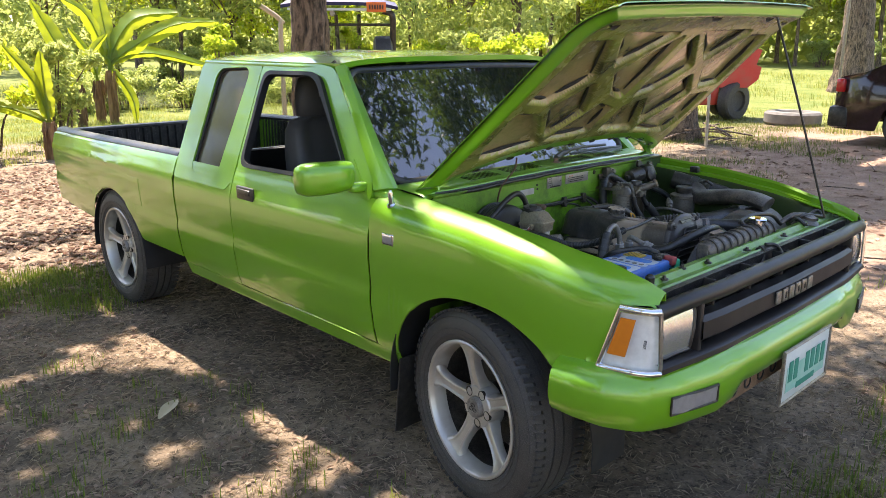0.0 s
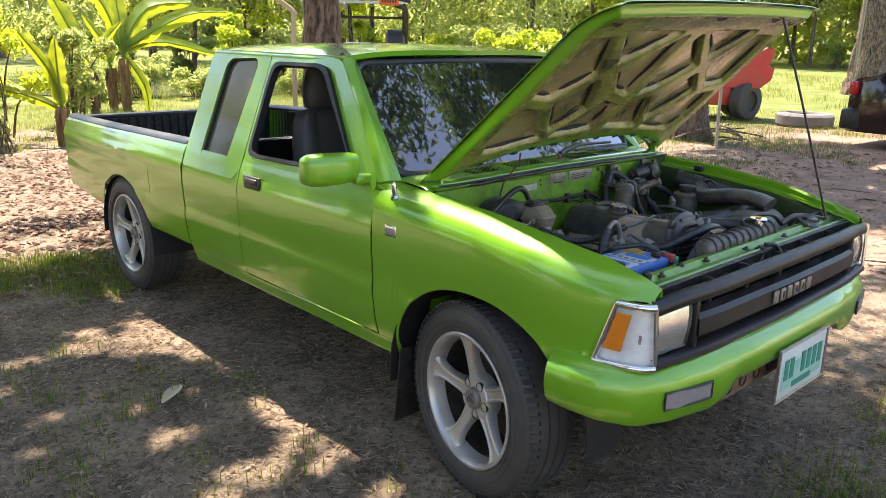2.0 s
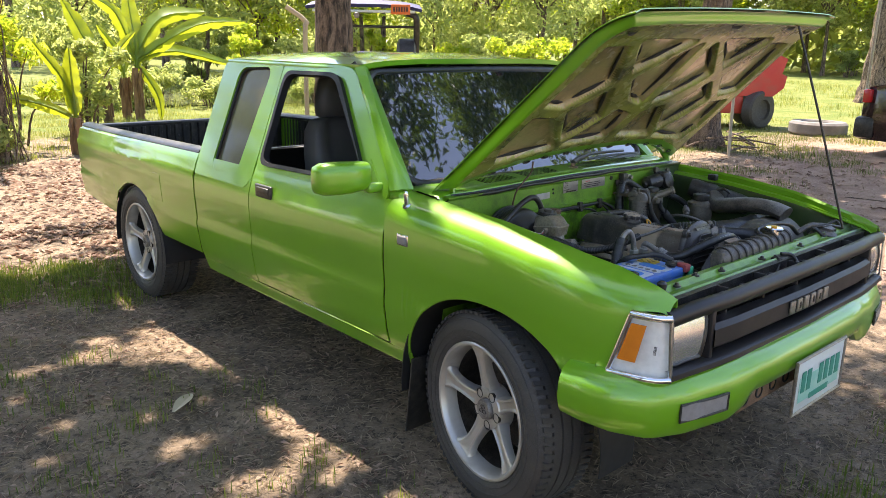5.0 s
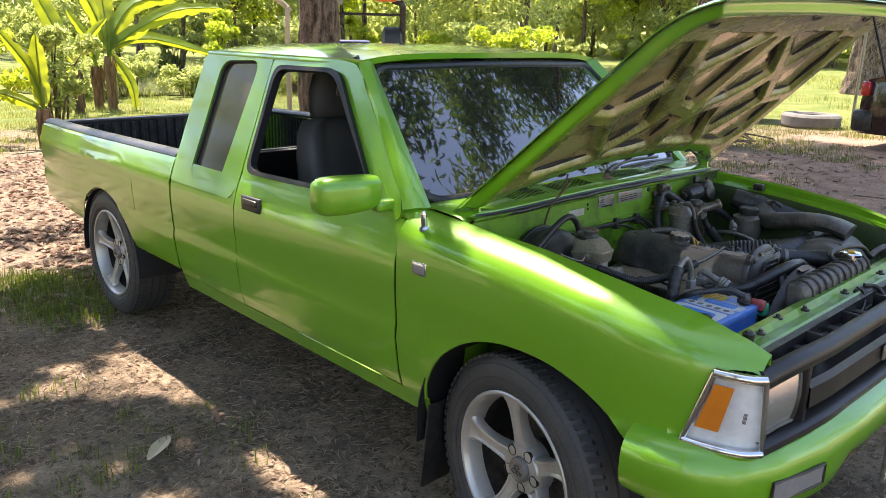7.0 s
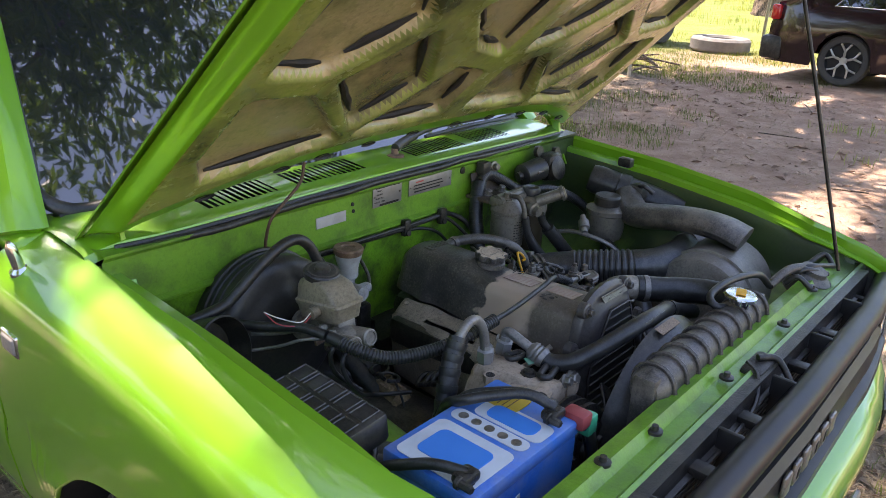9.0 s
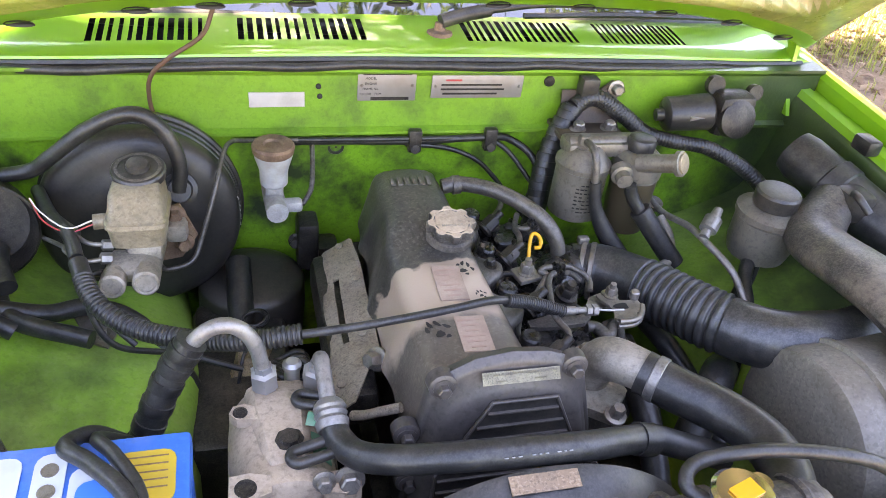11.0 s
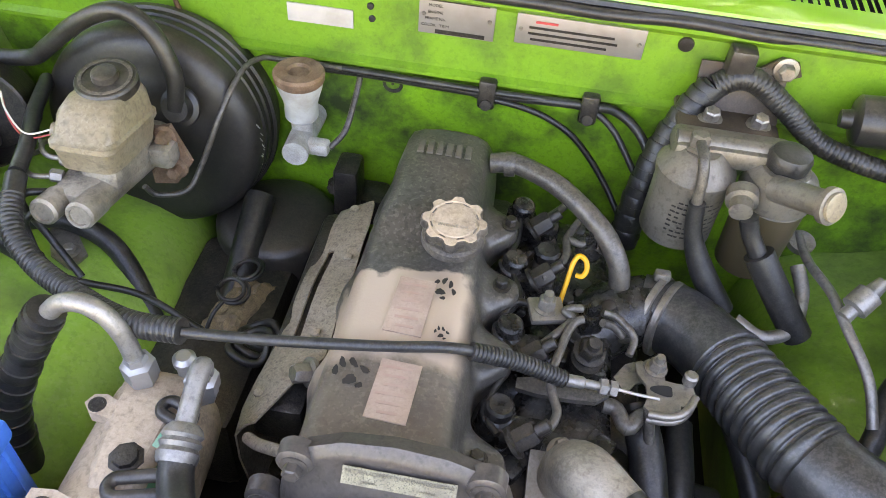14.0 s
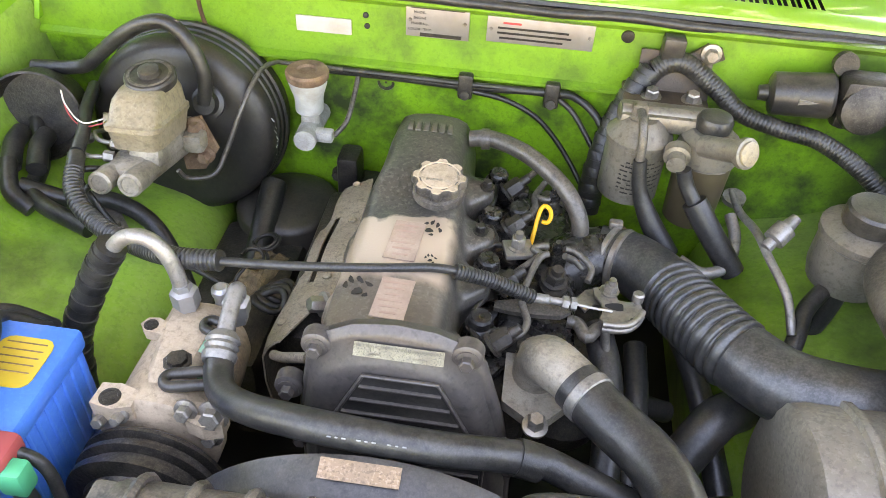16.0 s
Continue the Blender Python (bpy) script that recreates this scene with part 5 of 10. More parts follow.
for cx, cy, k_, turn in ((0.082, 0.168, 1.0, 0.5), (0.018, 0.052, 0.8, -0.2), (0.012, 0.108, 0.45, 0.3)):
    bm = BM()
    for dx, dy, rx, ry, tw in ((0.002, 0.008, 0.0062, 0.0048, 0.2), (-0.013, 0.002, 0.0026, 0.0052, 0.5), (-0.006, -0.008, 0.0027, 0.0060, 0.2), (0.003, -0.011, 0.0027, 0.0058, -0.1), (0.011, -0.005, 0.0026, 0.0052, -0.4), (-0.004, 0.016, 0.0035, 0.0026, 0.3)):
        ph = rnd.uniform(0, 6.28)
        ring = []
        for a in steps(0, 2 * math.pi, 22)[:-1]:
            q = 1 + 0.12 * math.sin(3 * a + ph) + 0.08 * math.sin(7 * a)
            u, v = rx * q * math.cos(a), ry * q * math.sin(a)
            u, v = dx + u * math.cos(tw) - v * math.sin(tw), dy + u * math.sin(tw) + v * math.cos(tw)
            ring.append(bm.verts.new((cx + (u * math.cos(turn) - v * math.sin(turn)) * k_, cy + (u * math.sin(turn) + v * math.cos(turn)) * k_, 0.8596 + 0.035 * (cy - 0.10))))
        cap(bm, ring)
    part("paw_print", bm, PRINT, engine, "dark paw print in the dust")
# oil filler
bm = BM()
lathe(bm, (0.020, -0.020, 0.855), (0, 0.1, 1), [(0, 0.033), (0.008, 0.032), (0.010, 0.028), (0.016, 0.027)], 40)
OC = Matrix.Translation((0.020, -0.019, 0.870)) @ Matrix.Rotation(radians(-6), 4, "X")


def lobed(k, z):
    return [OC @ Vector((k * (0.0315 + 0.0030 * math.tanh(2.2 * math.cos(8 * a))) * math.cos(a), k * (0.0315 + 0.0030 * math.tanh(2.2 * math.cos(8 * a))) * math.sin(a), z)) for a in steps(0, 2 * math.pi, 120)[:-1]]


vs = grid(bm, [lobed(0.97, 0.0), lobed(1.0, 0.002), lobed(1.0, 0.0095), lobed(0.97, 0.0115), lobed(0.8, 0.0118)], True)
cap(bm, vs[0])
part("oil_filler_cap", bm, GREYPL, engine, "oil filler cap with a dusty top", 40)
bm = BM()
vs = grid(bm, [lobed(0.95, 0.0117), lobed(0.93, 0.0126), [OC @ Vector((0.0255 * math.cos(a), 0.0255 * math.sin(a), 0.0126)) for a in steps(0, 2 * math.pi, 120)[:-1]], [OC @ Vector((0.0245 * math.cos(a), 0.0245 * math.sin(a), 0.0116)) for a in steps(0, 2 * math.pi, 120)[:-1]], [OC @ Vector((0.0225 * math.cos(a), 0.0225 * math.sin(a), 0.0116)) for a in steps(0, 2 * math.pi, 120)[:-1]], [OC @ Vector((0.0215 * math.cos(a), 0.0215 * math.sin(a), 0.0126)) for a in steps(0, 2 * math.pi, 120)[:-1]]], True)
cap(bm, vs[-1])
part("oil_cap_top", bm, COMPAL, engine, "", 40)
words("oil_cap_writing", "ENGINE OIL", 0.0058, OC @ Matrix.Translation((0, 0.008, 0.0128)) @ Matrix.Rotation(radians(180), 4, "Z"), CASTAL, engine, 0.0003)
# breather hose from the lid to the intake
bm = BM()
tube(bm, [(-0.004, -0.160, 0.848), (-0.035, -0.158, 0.853), (-0.085, -0.125, 0.856), (-0.135, -0.085, 0.840), (-0.160, -0.060, 0.812), (-0.167, -0.050, 0.775)], 0.0118, 14, 8)
lathe(bm, (-0.020, -0.160, 0.850), (1, 0, -0.1), [(-0.012, 0.0145), (0.0, 0.0145)], 14)
part("breather_hose", bm, PIPE, engine)
# intake casting and hose to the air cleaner
bm = BM()
box(bm, (-0.115, 0.0, 0.745), (0.10, 0.34, 0.06), 0.02, seg=3)
tube(bm, [(-0.10, 0.02, 0.75), (-0.13, -0.012, 0.745), (-0.165, -0.040, 0.752), (-0.205, -0.056, 0.754)], 0.042, 16, 5)
part("intake_manifold", bm, WETIRON, engine, "black oily intake casting")
for y in (-0.12, -0.02, 0.08, 0.15):
    bm = BM()
    tube(bm, [(-0.04, y, 0.735), (-0.075, y, 0.75), (-0.12, y - 0.01, 0.745)], 0.022, 12, 4)
    part("intake_runner", bm, WETIRON, engine)
bm = BM()
tube(bm, [(-0.195, -0.057, 0.754), (-0.236, -0.045, 0.758), (-0.275, 0.004, 0.768), (-0.308, 0.068, 0.780), (-0.342, 0.128, 0.790), (-0.385, 0.172, 0.797), (-0.44, 0.190, 0.803), (-0.50, 0.187, 0.80), (-0.56, 0.172, 0.797)], 0.0415, 22, 8, ribs=(0.118, 0.255, 0.0128, 0.0026))
part("intake_hose", bm, DUCT, engine, "black ribbed intake hose")
bm = BM()
for d in (0.0, 0.014):
    u, w, ax = basis((-0.035, 0.02, 0.005))
    lathe(bm, Vector((-0.212, -0.053, 0.756)) + ax * d, ax, [(-0.004, 0.0435), (-0.003, 0.045), (0.003, 0.045), (0.004, 0.0435)], 28)
box(bm, (-0.211, -0.070, 0.800), (0.018, 0.012, 0.012), 0.003)
part("hose_clamp", bm, STEEL, engine)
# injectors, pipes and clamps along the lid
def hexnut(bm, p, axis, r, h):
    u, w, d = basis(axis)
    lathe(bm, p, axis, [(0, r * 1.25), (h * 0.15, r * 1.3), (h * 0.2, r)], 16)
    lathe(bm, Vector(p) + d * h * 0.2, axis, [(0, r), (h * 0.65, r), (h * 0.8, r * 0.85)], 6)
    lathe(bm, Vector(p) + d * h, axis, [(0, r * 0.55), (h * 0.5, r * 0.5)], 10)


for p in ((-0.050, -0.137, 0.812), (-0.049, -0.048, 0.812), (-0.052, 0.044, 0.812), (-0.052, 0.142, 0.812)):
    bm = BM()
    lathe(bm, p, (-0.1, 0.05, 1), [(-0.06, 0.017), (-0.012, 0.017), (-0.010, 0.014), (0, 0.0135), (0.003, 0.011), (0.0035, 0.004)], 18)
    box(bm, Vector(p) + Vector((-0.022, 0.008, -0.028)), (0.045, 0.024, 0.03), 0.006)
    part("injector", bm, WETIRON, engine)
for p, ax in (((-0.062, -0.109, 0.800), (-0.6, -0.25, 0.45)), ((-0.069, -0.029, 0.800), (-0.6, -0.25, 0.45)), ((-0.067, 0.078, 0.800), (-0.6, -0.25, 0.45)), ((-0.067, 0.172, 0.800), (-0.6, -0.25, 0.45))):
    bm = BM()
    hexnut(bm, p, ax, 0.012, 0.026)
    part("pipe_union", bm, IRON, engine)
for pts, r in (([(-0.072, -0.117, 0.810), (-0.085, -0.130, 0.812), (-0.100, -0.151, 0.813), (-0.108, -0.171, 0.815)], 0.0046), ([(-0.078, -0.026, 0.812), (-0.093, -0.040, 0.815), (-0.102, -0.061, 0.818), (-0.101, -0.083, 0.820), (-0.111, -0.107, 0.823), (-0.114, -0.111, 0.826)], 0.0044), ([(-0.081, 0.068, 0.812), (-0.095, 0.052, 0.814), (-0.110, 0.033, 0.815), (-0.112, 0.027, 0.817), (-0.104, 0.022, 0.819), (-0.112, 0.017, 0.820), (-0.123, 0.017, 0.822)], 0.0044), ([(-0.084, 0.165, 0.805), (-0.098, 0.154, 0.807), (-0.104, 0.137, 0.809), (-0.098, 0.118, 0.811), (-0.095, 0.102, 0.814), (-0.100, 0.080, 0.816), (-0.108, 0.049, 0.818), (-0.115, 0.035, 0.820), (-0.123, 0.031, 0.822)], 0.0044), ([(-0.142, 0.016, 0.820), (-0.157, 0.015, 0.815), (-0.172, 0.026, 0.810), (-0.177, 0.035, 0.805), (-0.173, 0.049, 0.800)], 0.0042), ([(-0.142, 0.030, 0.820), (-0.155, 0.024, 0.810), (-0.167, 0.026, 0.800)], 0.0042), ([(-0.133, -0.076, 0.822), (-0.147, -0.078, 0.811), (-0.157, -0.071, 0.800)], 0.0042), ([(-0.101, -0.084, 0.820), (-0.115, -0.077, 0.821), (-0.121, -0.078, 0.822)], 0.0042)):
    bm = BM()
    tube(bm, pts, r, 10, 6)
    part("fuel_pipe", bm, PIPE, engine)
for p in ((-0.134, 0.008, 0.808), (-0.126, -0.081, 0.822)):
    bm = BM()
    box(bm, Vector(p) - Vector((0, 0, 0.012)), (0.022, 0.022, 0.026), 0.004, Matrix.Rotation(0.4, 4, "Z"))
    hexnut(bm, p, (0, 0.1, 1), 0.0072, 0.011)
    part("pipe_clamp", bm, WETIRON, engine)
bm = BM()
lathe(bm, (-0.132, 0.061, 0.800), (-0.1, 0.25, 1), [(-0.05, 0.019), (-0.004, 0.018), (0, 0.017)], 18)
hexnut(bm, (-0.132, 0.058, 0.805), (-0.1, 0.25, 1), 0.0125, 0.016)
part("manifold_bolt", bm, IRON, engine)
bm = BM()
box(bm, (-0.086, 0.019, 0.812), (0.036, 0.032, 0.008), 0.002, Matrix.Rotation(0.25, 4, "Z"))
hexnut(bm, (-0.085, 0.019, 0.816), (0, 0.05, 1), 0.0095, 0.016)
part("glow_terminal", bm, STEEL, engine)
bm = BM()
tube(bm, [(-0.082, 0.016, 0.812), (-0.066, 0.011, 0.809), (-0.053, 0.010, 0.806), (-0.043, 0.030, 0.803), (-0.048, 0.048, 0.800)], 0.004, 8, 3)
part("bus_bar", bm, IRON, engine)
bm = BM()
lathe(bm, (-0.083, -0.075, 0.805), (0, 0, 1), [(-0.04, 0.014), (0, 0.0145), (0.003, 0.012)], 18)
part("casting_boss", bm, WETIRON, engine)
bm = BM()
tube(bm, [(-0.040, -0.152, 0.800), (-0.048, -0.124, 0.800), (-0.048, -0.088, 0.800), (-0.041, -0.064, 0.800), (-0.048, -0.036, 0.800), (-0.058, -0.010, 0.800), (-0.054, 0.010, 0.800), (-0.043, 0.031, 0.800), (-0.049, 0.055, 0.800), (-0.057, 0.074, 0.800), (-0.051, 0.102, 0.800), (-0.043, 0.122, 0.800), (-0.042, 0.150, 0.800), (-0.053, 0.165, 0.800)], 0.0032, 8, 6)
part("leak_off_pipe", bm, RUBBER, engine)
bm = BM()
prism(bm, [(-0.065, 0.108, 0.790), (-0.065, 0.096, 0.790), (-0.101, 0.087, 0.790), (-0.139, 0.092, 0.790), (-0.153, 0.079, 0.790), (-0.155, 0.098, 0.790), (-0.142, 0.109, 0.790), (-0.116, 0.111, 0.790), (-0.085, 0.111, 0.790)], (0, 0, 0.006))
part("cable_plate", bm, GREYPL, engine)
rnd = random.Random(11)
for i in range(60):
    bm = BM()
    p = Vector((rnd.uniform(-0.175, -0.05), rnd.uniform(-0.17, 0.18), rnd.uniform(0.745, 0.775)))
    ax = Vector((rnd.uniform(-0.5, 0.3), rnd.uniform(-0.5, 0.5), 1))
    k = rnd.random()
    if k < 0.4:
        lathe(bm, p, ax, [(0, 0.013), (0.014, 0.012), (0.016, 0.008), (0.026, 0.008), (0.028, 0.005)], 10)
    elif k < 0.7:
        bolt(bm, p, ax, 0.0085, 0.012)
    else:
        box(bm, p, (rnd.uniform(0.02, 0.04), rnd.uniform(0.012, 0.03), 0.014), 0.003, Matrix.Rotation(rnd.uniform(0, 3), 4, "Z"))
    part("engine_fitting", bm, rnd.choice([IRON, PLASTIC, WETIRON, WETIRON]), engine)
# dipstick
YELLOW = material("yellow_plastic", (0.75, 0.36, 0.01), 0.45, 0, (0.6, 0.27, 0.01), 30, 0.4)
bm = BM()
tube(bm, [(-0.101, -0.010, 0.79), (-0.1045, -0.024, 0.812), (-0.108, -0.036, 0.832), (-0.113, -0.041, 0.838), (-0.120, -0.038, 0.836), (-0.1225, -0.031, 0.830), (-0.119, -0.025, 0.825), (-0.112, -0.026, 0.824)], 0.0028, 8, 6)
part("dipstick", bm, YELLOW, engine, "yellow dipstick loop")
# throttle lever and bracket
bm = BM()
prism(bm, [(-0.178, 0.053, 0.800), (-0.193, 0.048, 0.800), (-0.206, 0.056, 0.800), (-0.207, 0.069, 0.800), (-0.216, 0.070, 0.800), (-0.224, 0.070, 0.800), (-0.229, 0.059, 0.800), (-0.236, 0.062, 0.800), (-0.234, 0.073, 0.800), (-0.236, 0.082, 0.800), (-0.229, 0.096, 0.800), (-0.221, 0.096, 0.800), (-0.219, 0.106, 0.800), (-0.206, 0.110, 0.800), (-0.191, 0.110, 0.800), (-0.185, 0.103, 0.800), (-0.189, 0.092, 0.800), (-0.188, 0.078, 0.800), (-0.180, 0.066, 0.800)], (0, 0, 0.0035))
hexnut(bm, (-0.198, 0.057, 0.804), (0, 0.05, 1), 0.0085, 0.014)
lathe(bm, (-0.230, 0.066, 0.804), (0, 0, 1), [(0, 0.007), (0.010, 0.007), (0.012, 0.005)], 14)
bmesh.ops.translate(bm, verts=bm.verts, vec=(-0.002, 0.002, -0.006))
tube(bm, [(-0.238, 0.084, 0.796), (-0.231, 0.098, 0.796), (-0.221, 0.108, 0.796), (-0.208, 0.112, 0.796), (-0.191, 0.112, 0.796)], 0.0042, 8, 5)
tube(bm, [(-0.238, 0.084, 0.788), (-0.231, 0.098, 0.788), (-0.221, 0.108, 0.788), (-0.208, 0.112, 0.788), (-0.191, 0.112, 0.788)], 0.0042, 8, 5)
prism(bm, [(-0.160, 0.070, 0.786), (-0.172, 0.052, 0.786), (-0.188, 0.044, 0.786), (-0.206, 0.050, 0.786), (-0.200, 0.066, 0.786), (-0.182, 0.074, 0.786), (-0.172, 0.088, 0.786)], (0, 0, 0.003))
part("throttle_lever", bm, STEEL, engine, "zinc-plated throttle lever")
bm = BM()
tube(bm, [(-0.198 + 0.0105 * math.cos(a), 0.059 + 0.0105 * math.sin(a), 0.782 + 0.0022 * a / 3.1416) for a in steps(0, 8 * math.pi, 64)], 0.0011, 6, 0)
part("return_spring", bm, STEEL, engine)
bm = BM()
cap(bm, [bm.verts.new((-0.207 + 0.011 * math.cos(a) + 0.003 * math.cos(2 * a), 0.084 + 0.0065 * math.sin(a), 0.7985)) for a in steps(0, 2 * math.pi, 20)[:-1]])
part("lever_hole", bm, TRIMDARK, engine)
bm = BM()
tube(bm, [(-0.157, 0.100, 0.810), (-0.179, 0.101, 0.808), (-0.200, 0.100, 0.806)], 0.0016, 8, 0)
part("cable_wire", bm, ALLOY, engine)
bm = BM()
CA, CB = Vector((-0.108, 0.103, 0.815)), Vector((-0.155, 0.101, 0.811))
lathe(bm, CA, CB - CA, [(0, 0.006), (0.018, 0.006), (0.02, 0.0045), ((CB - CA).length, 0.0045)], 14)
for f in (0.72, 0.92):
    lathe(bm, CA.lerp(CB, f), CB - CA, [(0, 0.008), (0.007, 0.008)], 6)
part("cable_end", bm, MATTAL, engine)
bm = BM()
tube(bm, [(-0.194, 0.108, 0.795), (-0.198, 0.115, 0.772), (-0.203, 0.128, 0.750)], 0.0055, 8, 3)
part("link_rod", bm, PIPE, engine)
bm = BM()
tube(bm, [(-0.152, 0.099, 0.780), (-0.165, 0.102, 0.780), (-0.175, 0.121, 0.780), (-0.186, 0.107, 0.780), (-0.194, 0.102, 0.780)], 0.008, 10, 4)
part("spring_arm", bm, PIPE, engine)
bm = BM()
tube(bm, [(0.235, 0.157, 0.861), (0.16, 0.149, 0.860), (0.06, 0.136, 0.862), (0.0, 0.125, 0.862), (-0.06, 0.108, 0.840)], 0.0052, 8, 8)
part("throttle_cable", bm, HOSE, engine)
bm = BM()
tube(bm, [(-0.018, 0.121, 0.857), (-0.06, 0.110, 0.839), (-0.108, 0.103, 0.815)], 0.0080, 14, 8, ribs=(0.0, 0.2, 0.0042, 0.0009))
part("cable_sleeve", bm, HOSE, engine)
bm = BM()
tube(bm, [(0.235, 0.157, 0.862), (0.29, 0.150, 0.852), (0.35, 0.120, 0.832), (0.42, 0.085, 0.828), (0.462, 0.05, 0.843), (0.485, -0.01, 0.858)], 0.0112, 14, 8, ribs=(0.0, 0.30, 0.0056, 0.0010))
part("wiring_loom", bm, HOSE, truck, "corrugated wiring sleeve")
bm = BM()
tube(bm, [(0.485, -0.01, 0.858), (0.50, -0.06, 0.86), (0.53, -0.12, 0.85), (0.56, -0.2, 0.84)], 0.009, 8, 6)
part("wiring_loom", bm, HOSE, truck)
# timing belt cover
bm = BM()
out = [(0.128, 0.60), (0.125, 0.78), (0.112, 0.862), (0.095, 0.888), (0.065, 0.905), (0.025, 0.911), (-0.015, 0.907), (-0.045, 0.895), (-0.065, 0.868), (-0.088, 0.79), (-0.105, 0.70), (-0.11, 0.60)]
def ring_at(y, k, dz=0.0):
    return [(0.02 + (x - 0.02) * k, y + 0.016, 0.74 + (z - 0.74) * k + dz + 0.002) for x, z in out]
rows = [ring_at(0.228, 1.0, -0.014), ring_at(0.241, 1.0, -0.008), ring_at(0.247, 0.99, -0.012), ring_at(0.2495, 0.975, -0.014), ring_at(0.250, 0.955, -0.016), ring_at(0.262, 0.90, -0.022), ring_at(0.265, 0.875, -0.026), ring_at(0.267, 0.85, -0.030), ring_at(0.268, 0.4, -0.05)]
vs = grid(bm, rows)
cap(bm, vs[-1])
part("timing_cover", bm, COVERPL, engine, "grey plastic timing belt cover", 40)
for z in steps(0.847, 0.60, 12):
    bm = BM()
    w = 0.036 + 0.46 * (0.862 - z) if z > 0.75 else 0.0875
    box(bm, (0.014, 0.2875, z), (2 * w - 0.006, 0.005, 0.0022), 0.0006)
    part("cover_rib", bm, COVERPL, engine)
bm = BM()
grid(bm, [[(0.014 - w, 0.2865, z), (0.014 + w, 0.2865, z)] for z, w in ((0.862, 0.036), (0.75, 0.0875), (0.59, 0.0875))])
tube(bm, [(0.014 + sx * w, 0.2865, z) for sx, z, w in ((-1, 0.59, 0.0875), (-1, 0.75, 0.0875), (-1, 0.862, 0.036), (1, 0.862, 0.036), (1, 0.75, 0.0875), (1, 0.59, 0.0875))], 0.0022, 8, 0, mat=1)
part("rib_panel", bm, [PLASTIC, COVERPL], engine)
CREAM = material("cream_label", (0.25, 0.235, 0.155), 0.6, 0, (0.17, 0.15, 0.10), 40, 0.8, 0.1, 300, (0.09, 0.075, 0.055), 0.75, 30, grain=0.5)
FAINT = material("faded_ink", (0.085, 0.075, 0.055), 0.7, 0, (0.16, 0.14, 0.10), 90, 0.9)
LABEL_AT = Matrix.Translation((0.018, 0.2738, 0.8845)) @ Matrix.Rotation(radians(180), 4, "Z") @ Matrix.Rotation(radians(48), 4, "X")
bm = BM()
box(bm, (0, 0, 0), (0.086, 0.0135, 0.001), 0)
bmesh.ops.transform(bm, matrix=LABEL_AT, verts=bm.verts)
part("record_label", bm, CREAM, engine, "cream maintenance record label")
words("label_writing", "BELT REPLACEMENT MAINTENANCE RECORD", 0.0040, LABEL_AT @ Matrix.Translation((0, 0.0036, 0.001)), FAINT, engine, 0.0002)
words("label_writing", "replaced                                      (km. miles)", 0.0030, LABEL_AT @ Matrix.Translation((0, -0.003, 0.001)), FAINT, engine, 0.0002)
for x, z in ((0.100, 0.870), (-0.046, 0.880), (0.125, 0.72), (-0.10, 0.72), (0.133, 0.80)):
    bm = BM()
    lathe(bm, (x, 0.252, z), (0, 1, 0.1), [(0, 0.016), (0.014, 0.015), (0.016, 0.012)], 16)
    bolt(bm, (x, 0.267, z + 0.001), (0, 1, 0.1), 0.0075, 0.009)
    part("cover_bolt", bm, COVERPL, engine)
# heat shield over the exhaust manifold: a narrow bent plate with a long slot and a folded outer edge
SHL = [(-0.165, 0.136, 0.160), (-0.149, 0.131, 0.174), (-0.106, 0.128, 0.179), (-0.034, 0.128, 0.186), (0.02, 0.129, 0.188), (0.06, 0.129, 0.187), (0.09, 0.129, 0.190), (0.112, 0.142, 0.193), (0.145, 0.158, 0.195), (0.176, 0.174, 0.192)]
bm = BM()
SLOT_U = (0.60, 0.74)
us = [0.0, 0.15, 0.3, 0.45, SLOT_U[0], SLOT_U[1], 0.85, 1.0]
vg = []
SY = sorted(set(steps(-0.165, 0.176, 44) + [-0.07, 0.063]))
for y in SY:
    xi, xo = (interp([(t_[0], t_[k]) for t_ in SHL], y) for k in (1, 2))
    row = []
    for u in us:
        row.append(bm.verts.new((xi + (xo - xi) * u, y, 0.767 - 0.024 * u ** 1.6 + 0.0022 * math.sin(y * 60 + u * 3) - 0.03 * max(0, (-y - 0.15) / 0.02) ** 2)))
    row.append(bm.verts.new((xo + 0.005, y, 0.734)))
    row.append(bm.verts.new((xo + 0.006, y, 0.690)))
    row.append(bm.verts.new((xo - 0.004, y, 0.60)))
    vg.append(row)
for i in range(len(SY) - 1):
    for k in range(len(vg[0]) - 1):
        if k == 4 and -0.0705 <= SY[i] and SY[i + 1] <= 0.0635:
            continue
        bm.faces.new((vg[i][k], vg[i + 1][k], vg[i + 1][k + 1], vg[i][k + 1]))
part("heat_shield", thicken(bm, 0.0022), SHIELD, engine, "tan dusty exhaust heat shield")
bm = BM()
box(bm, (0.165, 0.0, 0.715), (0.06, 0.30, 0.06), 0.015)
part("exhaust_manifold", bm, IRON, engine)
for p in ((0.147, 0.060, 0.765), (0.140, -0.05, 0.769), (0.152, -0.135, 0.765), (0.184, 0.135, 0.752)):
    bm = BM()
    lathe(bm, p, (0.2, 0, 1), [(0, 0.006), (0.002, 0.0055), (0.003, 0.003)], 12)
    part("shield_rivet", bm, SHIELD, engine)
bm = BM()
bolt(bm, (0.135, 0.112, 0.768), (0.7, 0.5, 0.4), 0.0105, 0.018)
part("shield_bolt", bm, STEEL, engine)
bm = BM()
